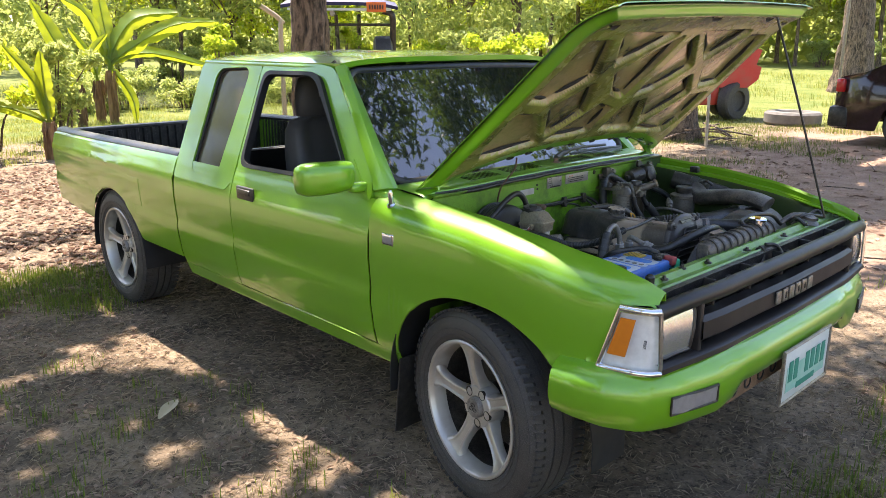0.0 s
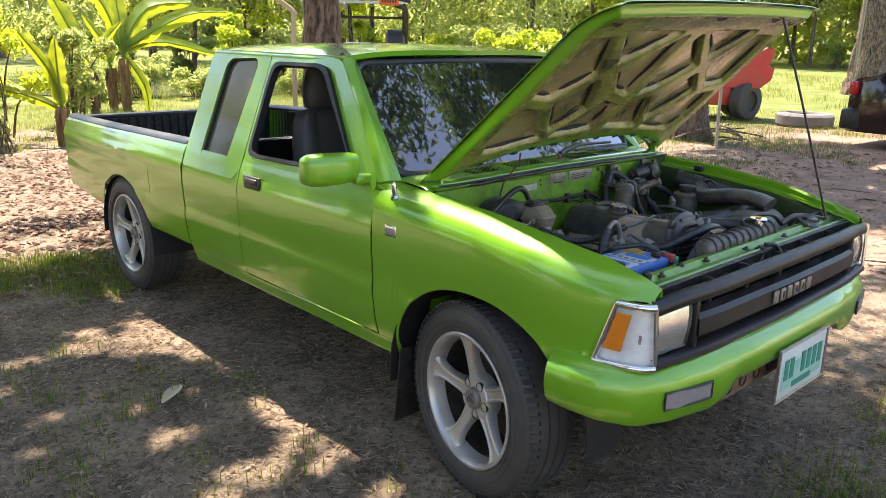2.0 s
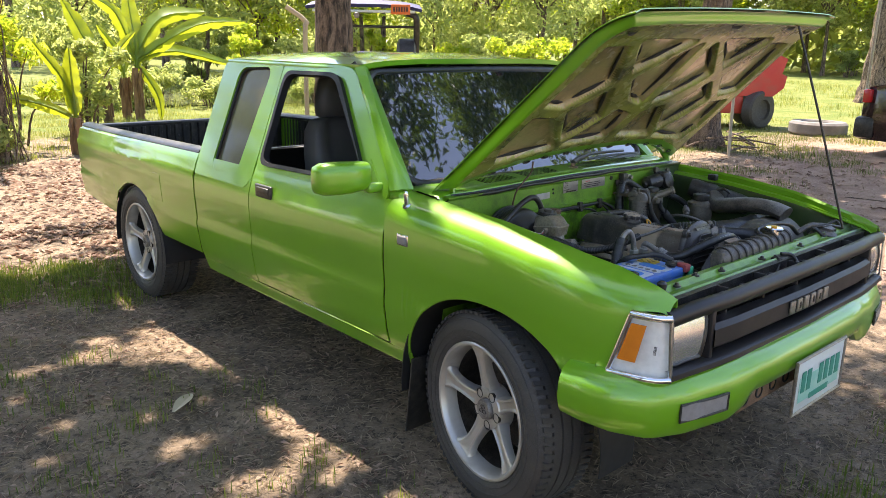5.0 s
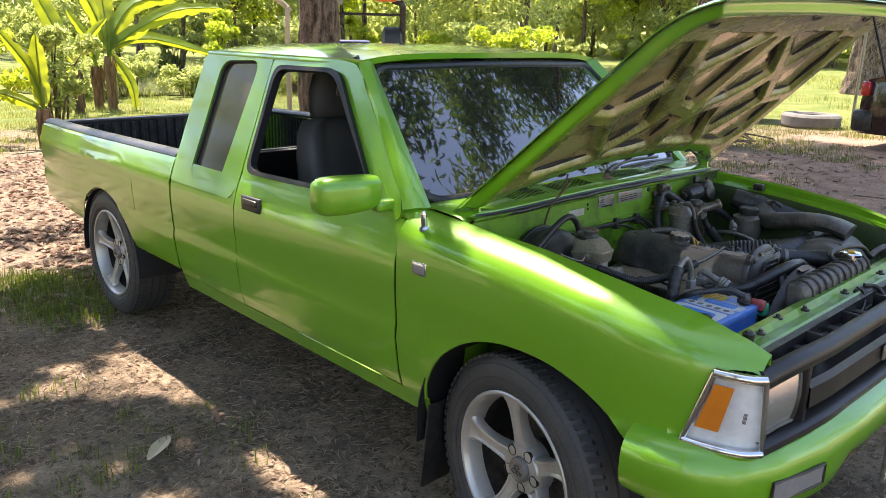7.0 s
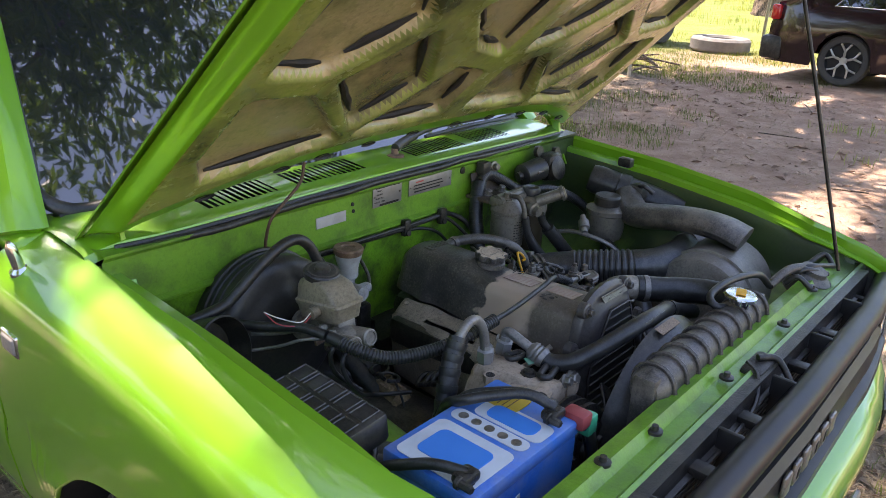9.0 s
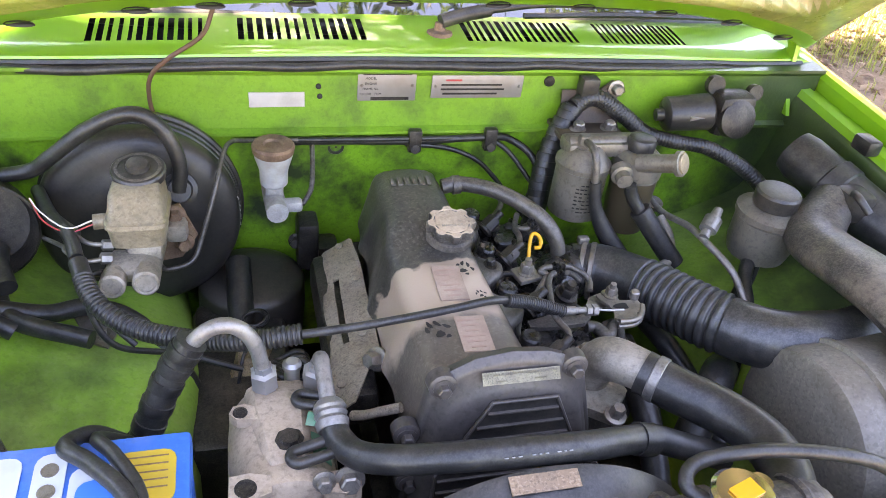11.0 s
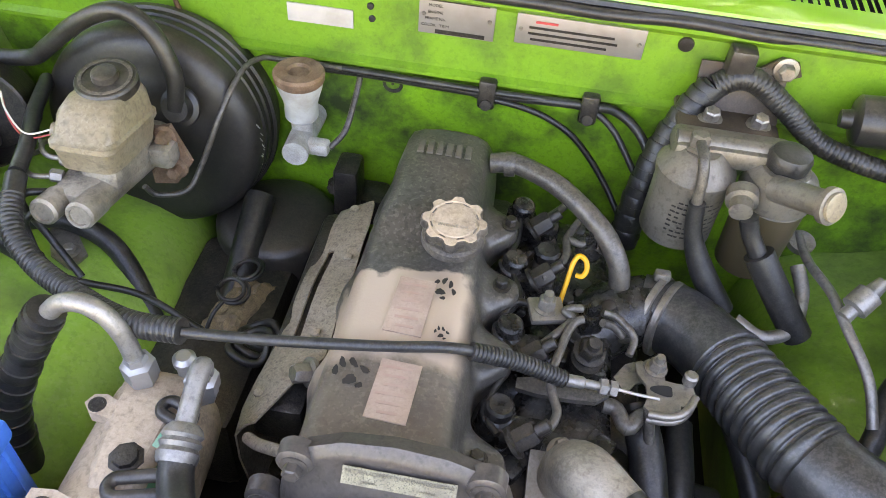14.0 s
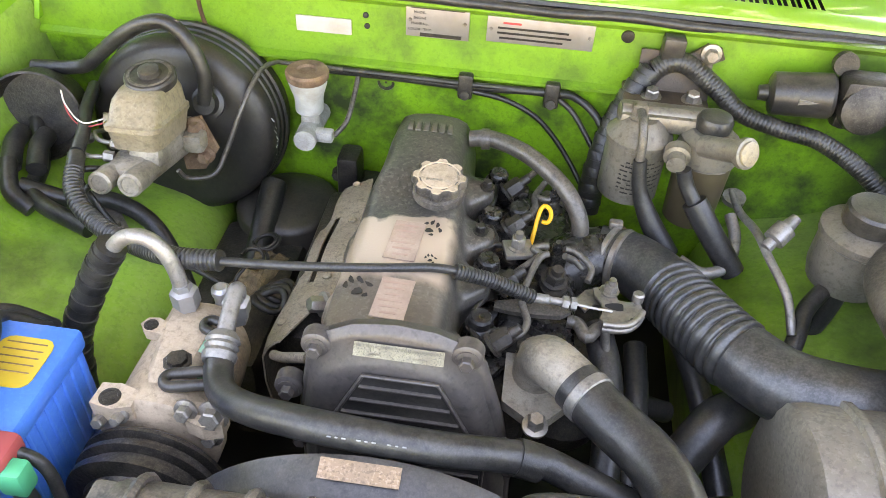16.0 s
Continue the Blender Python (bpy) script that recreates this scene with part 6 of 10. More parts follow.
tube(bm, [(0.178, 0.186, 0.752), (0.165, 0.196, 0.762), (0.150, 0.205, 0.775), (0.128, 0.215, 0.79)], 0.006, 8, 5)
part("compressor_stay", bm, SHIELD, engine, "tan dusty compressor stay")
# thermostat housing and top hose
bm = BM()
tube(bm, [(-0.118, 0.185, 0.76), (-0.120, 0.190, 0.80), (-0.128, 0.205, 0.825), (-0.150, 0.228, 0.83), (-0.168, 0.245, 0.827)], [0.025, 0.026, 0.0275, 0.0255, 0.025], 22, 6)
prism(bm, [(-0.085, 0.165, 0.772), (-0.085, 0.225, 0.762), (-0.125, 0.25, 0.758), (-0.16, 0.215, 0.762), (-0.145, 0.165, 0.772)], (0, 0, 0.014))
part("thermostat_housing", bm, CASTAL, engine)
for p in ((-0.105, 0.160, 0.79), (-0.115, 0.245, 0.772), (-0.165, 0.20, 0.778)):
    bm = BM()
    bolt(bm, Vector(p) + Vector((-0.006, 0.014, 0.012)), (0, 0.2, 1), 0.009, 0.016)
    part("housing_bolt", bm, STEEL, engine)
bm = BM()
tube(bm, [(-0.155, 0.235, 0.83), (-0.185, 0.268, 0.828), (-0.225, 0.310, 0.828), (-0.245, 0.36, 0.832), (-0.235, 0.41, 0.838), (-0.205, 0.445, 0.838)], 0.0268, 22, 8)
part("radiator_hose", bm, HOSE, engine, "black upper radiator hose")
bm = BM()
u, w, ax = basis((-0.03, 0.033, 0))
lathe(bm, (-0.168, 0.249, 0.829), ax, [(-0.006, 0.0275), (-0.005, 0.0285), (0.005, 0.0285), (0.006, 0.0275)], 32)
part("hose_clamp", bm, MATTAL, engine)
# air conditioning compressor
bm = BM()
CAX = Vector((-0.02, 1, 0.0)).normalized()
lathe(bm, (0.266, 0.150, 0.740), CAX, [(0, 0.030), (0.006, 0.046), (0.018, 0.053), (0.05, 0.056), (0.09, 0.0575), (0.130, 0.0585), (0.138, 0.064), (0.158, 0.064), (0.162, 0.058)], 40)
rows = []
for y, x0, x1, z in ((0.155, 0.236, 0.288, 0.789), (0.165, 0.232, 0.294, 0.797), (0.20, 0.236, 0.292, 0.8005), (0.25, 0.238, 0.284, 0.8005), (0.285, 0.236, 0.278, 0.7985), (0.292, 0.236, 0.276, 0.793)):
    rows.append([(x1 + 0.010, y, z - 0.030), (x1 + 0.003, y, z - 0.006), (x1 - 0.004, y, z), ((x0 + x1) / 2, y, z + 0.001), (x0 + 0.004, y, z), (x0 - 0.003, y, z - 0.006), (x0 - 0.010, y, z - 0.030)])
vs = grid(bm, rows)
cap(bm, vs[0])
cap(bm, vs[-1][::-1])
part("compressor", bm, COMPAL, engine, "cast aluminium air conditioning compressor")


def ear(pts, z0, h, hole, r=0.0075):
    """A cast mounting ear with a bolt hole."""
    bm = BM()
    prism(bm, [(x, y, z0) for x, y in pts], (0, 0, h))
    bevel_all(bm, 0.003)
    part("mounting_ear", bm, COMPAL, engine)
    bm = BM()
    lathe(bm, (hole[0], hole[1], z0 + h - 0.0005), (0, 0, 1), [(0, r * 1.5), (0.0012, r * 1.45), (0.0014, r), (0.0007, r * 0.95), (0.0007, 0.0)], 20, close=False)
    part("ear_hole", bm, IRON, engine)


ear([(0.312, 0.196), (0.317, 0.206), (0.309, 0.215), (0.296, 0.216), (0.268, 0.222), (0.266, 0.206), (0.286, 0.200), (0.300, 0.194)], 0.785, 0.014, (0.305, 0.206), 0.0055)
ear([(0.318, 0.292), (0.320, 0.318), (0.296, 0.322), (0.278, 0.316), (0.278, 0.296), (0.298, 0.290)], 0.780, 0.022, (0.303, 0.308))
ear([(0.228, 0.292), (0.226, 0.314), (0.206, 0.320), (0.188, 0.314), (0.188, 0.296), (0.206, 0.290)], 0.768, 0.022, (0.200, 0.305), 0.004)
bm = BM()
lathe(bm, (0.262, 0.325, 0.711), (0, 1, 0.02), [(0, 0.070), (0.006, 0.078), (0.010, 0.078), (0.013, 0.070), (0.018, 0.070), (0.021, 0.078), (0.026, 0.078), (0.029, 0.069), (0.035, 0.069), (0.038, 0.077), (0.046, 0.077), (0.048, 0.07), (0.049, 0.058), (0.055, 0.056), (0.055, 0.02), (0.062, 0.018), (0.062, 0.0)], 48, close=False)
part("clutch_pulley", bm, IRON, engine, "black compressor clutch pulley")
for k in range(6):
    a = 2 * math.pi * k / 6
    bm = BM()
    lathe(bm, (0.262 + 0.042 * math.cos(a), 0.38, 0.712 + 0.042 * math.sin(a)), (0, 1, 0), [(0, 0.008), (0.006, 0.007)], 10)
    part("pulley_rivet", bm, IRON, engine)
for px, py, pz, pr in ((0.226, 0.306, 0.796, 0.008), (0.200, 0.303, 0.789, 0.011), (0.206, 0.303, 0.754, 0.008), (0.312, 0.316, 0.778, 0.007), (0.290, 0.318, 0.789, 0.006)):
    bm = BM()
    bolt(bm, (px, py, pz), (0, 1, 0.35), pr, 0.012)
    part("compressor_bolt", bm, STEEL, engine)
bm = BM()
lathe(bm, (0.256, 0.252, 0.799), (0, 0, 1), [(0, 0.0155), (0.003, 0.0155), (0.004, 0.0115), (0.008, 0.0105), (0.0085, 0.008)], 8)
part("filler_plug", bm, IRON, engine)
GREENLAB = material("green_label", (0.02, 0.20, 0.11), 0.5, 0, (0.30, 0.36, 0.2), 18, 0.5)
bm = BM()
grid(bm, [[(0.264 - 0.0605 * math.sin(a), y, 0.740 + 0.0605 * math.cos(a)) for a in steps(0.55, 1.0, 6)] for y in (0.236, 0.272)])
part("maker_label", bm, GREENLAB, engine, "green peeling label")
bm = BM()
def slotted(cx, cy, z, ln, wd, r, turn):
    """A flat black link with a long slot through it."""
    ring = []
    for a in steps(0, 2 * math.pi, 28)[:-1]:
        u, v = (ln - wd) * (1 if math.cos(a) > 0 else -1) + wd * math.cos(a), wd * math.sin(a)
        ring.append((cx + u * math.cos(turn) - v * math.sin(turn), cy + u * math.sin(turn) + v * math.cos(turn), z))
    tube(bm, ring + ring[:2], r, 8, 0)


slotted(0.232, 0.276, 0.806, 0.026, 0.009, 0.0060, 0.25)
part("slotted_link", bm, PLASTIC, engine, "black slotted link")
bm = BM()
slotted(0.230, 0.204, 0.806, 0.016, 0.008, 0.0055, -0.35)
part("slotted_link", bm, PLASTIC, engine, "black slotted link")
# hose fittings
bm = BM()
for p, tilt in (((0.276, 0.172, 0.79), (0.05, 0, 1)), ((0.222, 0.168, 0.785), (-0.1, 0.1, 1))):
    lathe(bm, p, tilt, [(0, 0.013), (0.012, 0.013), (0.014, 0.016), (0.034, 0.016), (0.037, 0.011), (0.044, 0.010)], 6)
lathe(bm, (0.245, 0.150, 0.785), (0, 0, 1), [(0, 0.009), (0.018, 0.009), (0.02, 0.011), (0.026, 0.011), (0.03, 0.007)], 10)
part("pipe_nut", bm, material("bright_zinc", (0.42, 0.41, 0.40), 0.42, 0.7, (0.30, 0.29, 0.27), 30, 0.5, 0.1, 300, (0.2, 0.18, 0.15), 0.3, 25), engine)
bm = BM()
tube(bm, [(0.278, 0.172, 0.815), (0.283, 0.170, 0.855), (0.296, 0.168, 0.882), (0.315, 0.168, 0.893), (0.336, 0.168, 0.886), (0.356, 0.168, 0.862), (0.372, 0.172, 0.835)], 0.0088, 12, 8)
part("alloy_pipe", bm, MATTAL, engine, "bent aluminium refrigerant pipe")
bm = BM()
tube(bm, [(0.350, 0.168, 0.874), (0.372, 0.173, 0.838), (0.395, 0.184, 0.79), (0.412, 0.194, 0.745), (0.42, 0.20, 0.68), (0.424, 0.206, 0.58), (0.425, 0.21, 0.47)], 0.0170, 18, 8)
WRAP = smooth_path([(0.350, 0.168, 0.874), (0.372, 0.173, 0.838), (0.395, 0.184, 0.79), (0.412, 0.194, 0.745), (0.42, 0.20, 0.68), (0.424, 0.206, 0.58), (0.425, 0.21, 0.47)], 10)
wrap = part("pipe_wrap", bm, RUBBER, truck, "black spiral-wrapped pipe")
for i in range(2, 38, 5):
    bm = BM()
    lathe(bm, WRAP[i], WRAP[i + 2] - WRAP[i], [(0, 0.0172), (0.0005, 0.0186), (0.012, 0.0182), (0.0145, 0.0172)], 22)
    part("wrap_turn", bm, RUBBER, wrap)
bm = BM()
tube(bm, [(0.221, 0.168, 0.80), (0.2165, 0.168, 0.826), (0.2150, 0.172, 0.836), (0.2145, 0.182, 0.836), (0.2135, 0.205, 0.828), (0.212, 0.232, 0.818)], 0.0092, 14, 8)
lathe(bm, (0.2124, 0.222, 0.8215), (-0.06, 0.9, -0.32), [(0, 0.012), (0.004, 0.016), (0.010, 0.0185), (0.013, 0.016), (0.017, 0.0185), (0.021, 0.016), (0.025, 0.0185), (0.03, 0.018), (0.034, 0.0165)], 18)
part("hose_fitting", bm, MATTAL, engine)
bm = BM()
tube(bm, [(0.2105, 0.246, 0.813), (0.205, 0.268, 0.808), (0.188, 0.296, 0.815), (0.152, 0.322, 0.834), (0.10, 0.343, 0.855), (0.04, 0.355, 0.866), (-0.03, 0.352, 0.858), (-0.09, 0.336, 0.838), (-0.125, 0.328, 0.825), (-0.16, 0.330, 0.81), (-0.22, 0.34, 0.79)], 0.0155, 14, 8)
part("refrigerant_hose", bm, HOSE, engine, "black refrigerant hose over the timing cover")
GREENLAB = material("green_label", (0.03, 0.22, 0.12), 0.5, 0, (0.30, 0.36, 0.28), 40, 0.5, 0.05, 300, (0.25, 0.20, 0.15), 0.4, 30)
bm = BM()
box(bm, (0.222, 0.236, 0.8075), (0.030, 0.016, 0.0012), 0.0004, Matrix.Rotation(radians(-18), 4, "Z") @ Matrix.Rotation(radians(-20), 4, "X"))
part("compressor_label", bm, GREENLAB, engine, "torn green label")
CHALK = material("pale_print", (0.30, 0.30, 0.29), 0.7, 0, (0.16, 0.16, 0.155), 90, 0.8)
for k in range(11):
    if k in (3, 7):
        continue
    bm = BM()
    f = k / 10
    box(bm, (0.062 - 0.066 * f, 0.3655 + 0.002 * math.sin(3.14 * f), 0.8725 + 0.003 * math.sin(3.14 * f)), (0.0038 - 0.0012 * (k % 2), 0.0012, 0.0046), 0.0004, Matrix.Rotation(radians(-42), 4, "X"))
    part("writing_bar", bm, CHALK, engine)
bm = BM()
lathe(bm, (-0.112, 0.331, 0.829), (-0.9, -0.1, -0.35), [(-0.012, 0.018), (0.012, 0.018)], 18)
part("hose_clamp", bm, RUBBER, engine)

# ---- radiator ----
bm = BM()
box(bm, (0.0, 0.452, 0.70), (0.48, 0.04, 0.34), 0.006)
rows = []
for x in steps(-0.245, 0.235, 24):
    e = 0.7 if abs(x + 0.005) > 0.225 else 1.0
    rows.append([(x, 0.452 + 0.034 * e * math.cos(a), 0.842 + 0.034 * e * math.sin(a)) for a in steps(-0.5, math.pi + 0.5, 12)])
vs = grid(bm, rows)
cap(bm, vs[0])
cap(bm, vs[-1])
for x in steps(-0.21, 0.20, 9):
    tube(bm, [(x, 0.452 + 0.036 * math.cos(a), 0.842 + 0.036 * math.sin(a)) for a in steps(-0.4, math.pi + 0.4, 10)], 0.005, 6, 0)
radiator = part("radiator", bm, GREYPL, truck, "radiator with a ribbed brown-grey top tank")
bm = BM()
lathe(bm, (-0.135, 0.455, 0.872), (0, 0, 1), [(0, 0.02), (0.014, 0.02), (0.016, 0.03), (0.022, 0.031), (0.026, 0.027), (0.027, 0.0)], 24, close=False)
for a in (0.4, 0.4 + math.pi):
    lathe(bm, (-0.135 + 0.026 * math.cos(a), 0.455 + 0.026 * math.sin(a), 0.885), (0, 0, 1), [(0, 0.011), (0.010, 0.011)], 12)
part("radiator_cap", bm, CHROME, radiator)
bm = BM()
box(bm, (-0.135, 0.455, 0.9005), (0.028, 0.018, 0.002), 0.0, Matrix.Rotation(0.3, 4, "Z"))
part("cap_sticker", bm, YELLOW, radiator)
bm = BM()
rows = []
for r, y in ((0.205, 0.375), (0.204, 0.380), (0.196, 0.40), (0.19, 0.41), (0.18, 0.43)):
    rows.append([(0.02 + r * 1.02 * math.cos(a), y, 0.66 + r * math.sin(a)) for a in steps(-0.2, math.pi + 0.2, 40)])
grid(bm, rows)
part("fan_shroud", thicken(bm, 0.004), PLASTIC, radiator, "dusty fan shroud")
bm = BM()
box(bm, (0.03, 0.391, 0.8640), (0.07, 0.018, 0.0015), 0, Matrix.Rotation(radians(-18), 4, "X"))
part("shroud_sticker", bm, TAN, radiator)
bm = BM()
lathe(bm, (0.02, 0.335, 0.64), (0, 1, 0), [(0, 0.03), (0.02, 0.05), (0.03, 0.05)], 20)
for k in range(7):
    a = 2 * math.pi * k / 7
    m = Matrix.Rotation(a, 4, "Y") @ Matrix.Translation((0, 0, 0.11)) @ Matrix.Rotation(radians(35), 4, "Z")
    box(bm, (0.02, 0.35, 0.64), (0.06, 0.006, 0.14), 0.003, m)
part("fan", bm, IRON, engine)
bm = BM()
tube(bm, [(-0.135 + 0.01, 0.445, 0.868), (-0.10, 0.425, 0.872), (-0.12, 0.405, 0.882), (-0.20, 0.41, 0.89), (-0.30, 0.43, 0.88), (-0.36, 0.44, 0.84)], 0.0075, 10, 6)
part("overflow_hose", bm, HOSE, radiator)

# ---- air cleaner and ducts ----
bm = BM()
AC0 = Vector((-0.372, 0.285, 0.735))
DRUMGREY = material("drum_grey", (0.20, 0.18, 0.15), 0.45, 0.1, (0.26, 0.225, 0.18), 8, 0.6, 0.12, 200, (0.09, 0.065, 0.045), 0.7, 7, grain=0.12)
lathe(bm, AC0, (-1, -0.05, 0.02), [(0, 0.0), (0.0, 0.10), (0.006, 0.110), (0.02, 0.114), (0.05, 0.114), (0.052, 0.120), (0.06, 0.120), (0.062, 0.114), (0.20, 0.114), (0.215, 0.105), (0.218, 0.0)], 44, close=False)
tube(bm, [(-0.54, 0.178, 0.80), (-0.575, 0.20, 0.795), (-0.58, 0.26, 0.78)], 0.044, 16, 4)
aircl = part("air_cleaner", bm, DRUMGREY, truck, "dusty drum-shaped air cleaner")
bm = BM()
rows = []
DUCTLINE = smooth_path([(-0.60, -0.03, 0.872), (-0.56, 0.0, 0.862), (-0.528, 0.035, 0.858), (-0.515, 0.08, 0.866), (-0.512, 0.15, 0.88), (-0.515, 0.21, 0.886), (-0.52, 0.27, 0.882), (-0.525, 0.32, 0.868)], 7)
for i, p in enumerate(DUCTLINE):
    d = (DUCTLINE[min(i + 1, len(DUCTLINE) - 1)] - DUCTLINE[max(0, i - 1)]).normalized()
    s = d.cross(Vector((0, 0, 1))).normalized()
    up = s.cross(d)
    f = i / (len(DUCTLINE) - 1)
    w, h = 0.036 + 0.03 * f, 0.036 - 0.010 * f
    rows.append([p + s * w * math.cos(a) + up * h * math.sin(a) for a in steps(0, 2 * math.pi, 20)[:-1]])
vs = grid(bm, rows, True)
cap(bm, vs[0])
cap(bm, vs[-1])
part("air_duct", bm, GREYPL, aircl, "grey moulded air duct")
bm = BM()
u_ = Vector((-0.046, 0.12, -0.031)).normalized()
lathe(bm, (-0.605, -0.13, 0.897), u_, [(-0.02, 0.0), (-0.02, 0.036), (0.0, 0.040), (0.055, 0.040), (0.058, 0.043), (0.085, 0.043), (0.088, 0.040), (0.16, 0.040), (0.24, 0.038)], 28, close=False)
part("air_snorkel", bm, HOSE, aircl)
bm = BM()
box(bm, (-0.615, -0.01, 0.885), (0.05, 0.05, 0.05), 0.012)
tube(bm, [(-0.60, 0.0, 0.91), (-0.59, 0.02, 0.915), (-0.60, 0.04, 0.90)], 0.006, 8, 4)
part("snorkel_valve", bm, PLASTIC, aircl)

# ---- power steering reservoir ----
bm = BM()
lathe(bm, (-0.498, -0.035, 0.775), (0, 0, 1), [(0, 0.03), (0.01, 0.045), (0.03, 0.05), (0.075, 0.05), (0.078, 0.053), (0.088, 0.053), (0.092, 0.045), (0.097, 0.03)], 30)
psr = part("fluid_can", bm, CANMET, truck, "grey metal power steering fluid can")
bm = BM()
lathe(bm, (-0.498, -0.035, 0.872), (0, 0, 1), [(0, 0.032), (0.004, 0.034), (0.022, 0.034), (0.026, 0.031), (0.027, 0.02)], 32)
part("can_cap", bm, PLASTIC, psr)
bm = BM()
tube(bm, [(-0.47, -0.01, 0.785), (-0.44, 0.03, 0.78), (-0.42, 0.08, 0.76), (-0.38, 0.14, 0.70)], 0.011, 10, 6)
tube(bm, [(-0.50, -0.03, 0.78), (-0.49, -0.02, 0.73), (-0.46, 0.0, 0.66)], 0.012, 10, 5)
part("can_hose", bm, HOSE, psr)

# ---- brake booster and master cylinder ----
bm = BM()
BO = Vector((0.432, -0.305, 0.772))
BA = Vector((0, 1, 0.12)).normalized()
lathe(bm, BO, BA, [(0.0, 0.10), (0.01, 0.130), (0.02, 0.139), (0.046, 0.141), (0.0475, 0.1465), (0.056, 0.1465), (0.0575, 0.1425), (0.066, 0.1420), (0.0675, 0.1390), (0.072, 0.1390), (0.0735, 0.1415), (0.082, 0.1412), (0.0835, 0.1385), (0.087, 0.1385), (0.0885, 0.1405), (0.100, 0.1400), (0.108, 0.1380), (0.115, 0.1325), (0.1195, 0.1250), (0.122, 0.115), (0.1235, 0.100), (0.1245, 0.086), (0.127, 0.080), (0.1285, 0.060), (0.130, 0.03)], 80)
BOOSTM = material("dusty_black_steel", (0.014, 0.0125, 0.011), 0.42, 0, (0.032, 0.027, 0.022), 10, 0.8, 0.25, 280, (0.085, 0.068, 0.05), 0.45, 7, grain=0.04, dust=(0.16, 0.13, 0.10), dust_amount=0.10)
boost = part("brake_booster", bm, BOOSTM, truck, "black round brake booster", 42)
bm = BM()
prism(bm, [(0.412, -0.142, 0.835), (0.372, -0.140, 0.85), (0.352, -0.138, 0.80), (0.375, -0.136, 0.765), (0.405, -0.136, 0.76)], (0, 0.006, 0))
bolt(bm, (0.378, -0.134, 0.836), (0, 1, 0.1), 0.009, 0.014)
bolt(bm, (0.370, -0.130, 0.792), (0, 1, 0.1), 0.009, 0.014)
part("rusty_bracket", bm, RUST, boost)
bm = BM()
MA = Vector((0.0, 1, 0.22)).normalized()
lathe(bm, (0.408, -0.165, 0.796), MA, [(0, 0.03), (0.012, 0.03), (0.014, 0.018), (0.15, 0.0150), (0.152, 0.0160), (0.186, 0.0160), (0.189, 0.0135), (0.1885, 0.0108), (0.186, 0.0104)], 26)
lathe(bm, (0.446, -0.045, 0.822), MA, [(0, 0.013), (0.035, 0.0135), (0.037, 0.0155), (0.066, 0.0155), (0.069, 0.013), (0.0685, 0.0105), (0.066, 0.010)], 26)
box(bm, (0.412, -0.085, 0.832), (0.044, 0.10, 0.03), 0.008, Matrix.Rotation(radians(12), 4, "X"))
box(bm, (0.430, -0.028, 0.832), (0.045, 0.05, 0.022), 0.007)
box(bm, (0.378, -0.12, 0.82), (0.03, 0.03, 0.03), 0.008)
part("master_cylinder", bm, CASTAL, boost, "cast aluminium brake master cylinder")
RESV = material("yellowed_plastic", (0.25, 0.20, 0.13), 0.40, 0, (0.30, 0.25, 0.175), 10, 0.6, 0.05, 200, (0.11, 0.08, 0.05), 0.7, 12, coat=0.15, grain=0.12, dust=(0.20, 0.155, 0.10), dust_amount=0.3)
bm = BM()
R0 = Matrix.Translation((0.417, -0.084, 0.876)) @ Matrix.Rotation(radians(10), 4, "X")
rows = []
for z, w, l0, l1 in [(-0.032, 0.030, -0.040, 0.040), (-0.028, 0.040, -0.052, 0.055), (-0.004, 0.044, -0.056, 0.062), (0.0, 0.047, -0.059, 0.066), (0.006, 0.047, -0.059, 0.066), (0.009, 0.043, -0.055, 0.060), (0.032, 0.040, -0.05, 0.045), (0.042, 0.034, -0.045, 0.028), (0.045, 0.024, -0.038, 0.010)]:
    pts_ = []
    cy, hy = (l0 + l1) / 2, (l1 - l0) / 2
    for a in steps(0, 2 * math.pi, 48)[:-1]:
        pts_.append(R0 @ Vector((w * 0.80 * math.copysign(abs(math.cos(a)) ** 0.32, math.cos(a)), cy + hy * 0.95 * math.copysign(abs(math.sin(a)) ** 0.32, math.sin(a)), z)))
    rows.append(pts_)
vs = grid(bm, rows, True)
cap(bm, vs[0])
cap(bm, vs[-1])
part("brake_fluid_tank", bm, RESV, boost, "yellowed translucent brake fluid tank")
bm = BM()
lathe(bm, (0.414, -0.104, 0.914), (0, 0.15, 1), [(0, 0.027), (0.003, 0.0325), (0.013, 0.0335), (0.0155, 0.0315), (0.0158, 0.0145), (0.0225, 0.0135), (0.0240, 0.0105), (0.0237, 0.005)], 48)
part("tank_cap", bm, PLASTIC, boost, "black ribbed tank cap")
bm = BM()
lathe(bm, (0.414, -0.1015, 0.9298), (0, 0.15, 1), [(0, 0.0285), (0.0006, 0.0285), (0.0006, 0.0245), (0, 0.0245)], 40, close=False)
part("cap_writing_ring", bm, GREYPL, boost)
bm = BM()
tube(bm, [(0.372, -0.158, 0.858), (0.369, -0.163, 0.90), (0.383, -0.168, 0.942), (0.409, -0.172, 0.966), (0.442, -0.176, 0.963), (0.486, -0.18, 0.938), (0.532, -0.185, 0.900), (0.566, -0.19, 0.876), (0.64, -0.19, 0.868)], 0.0102, 14, 8)
part("vacuum_hose", bm, RUBBER, boost, "thick black vacuum hose")
bm = BM()
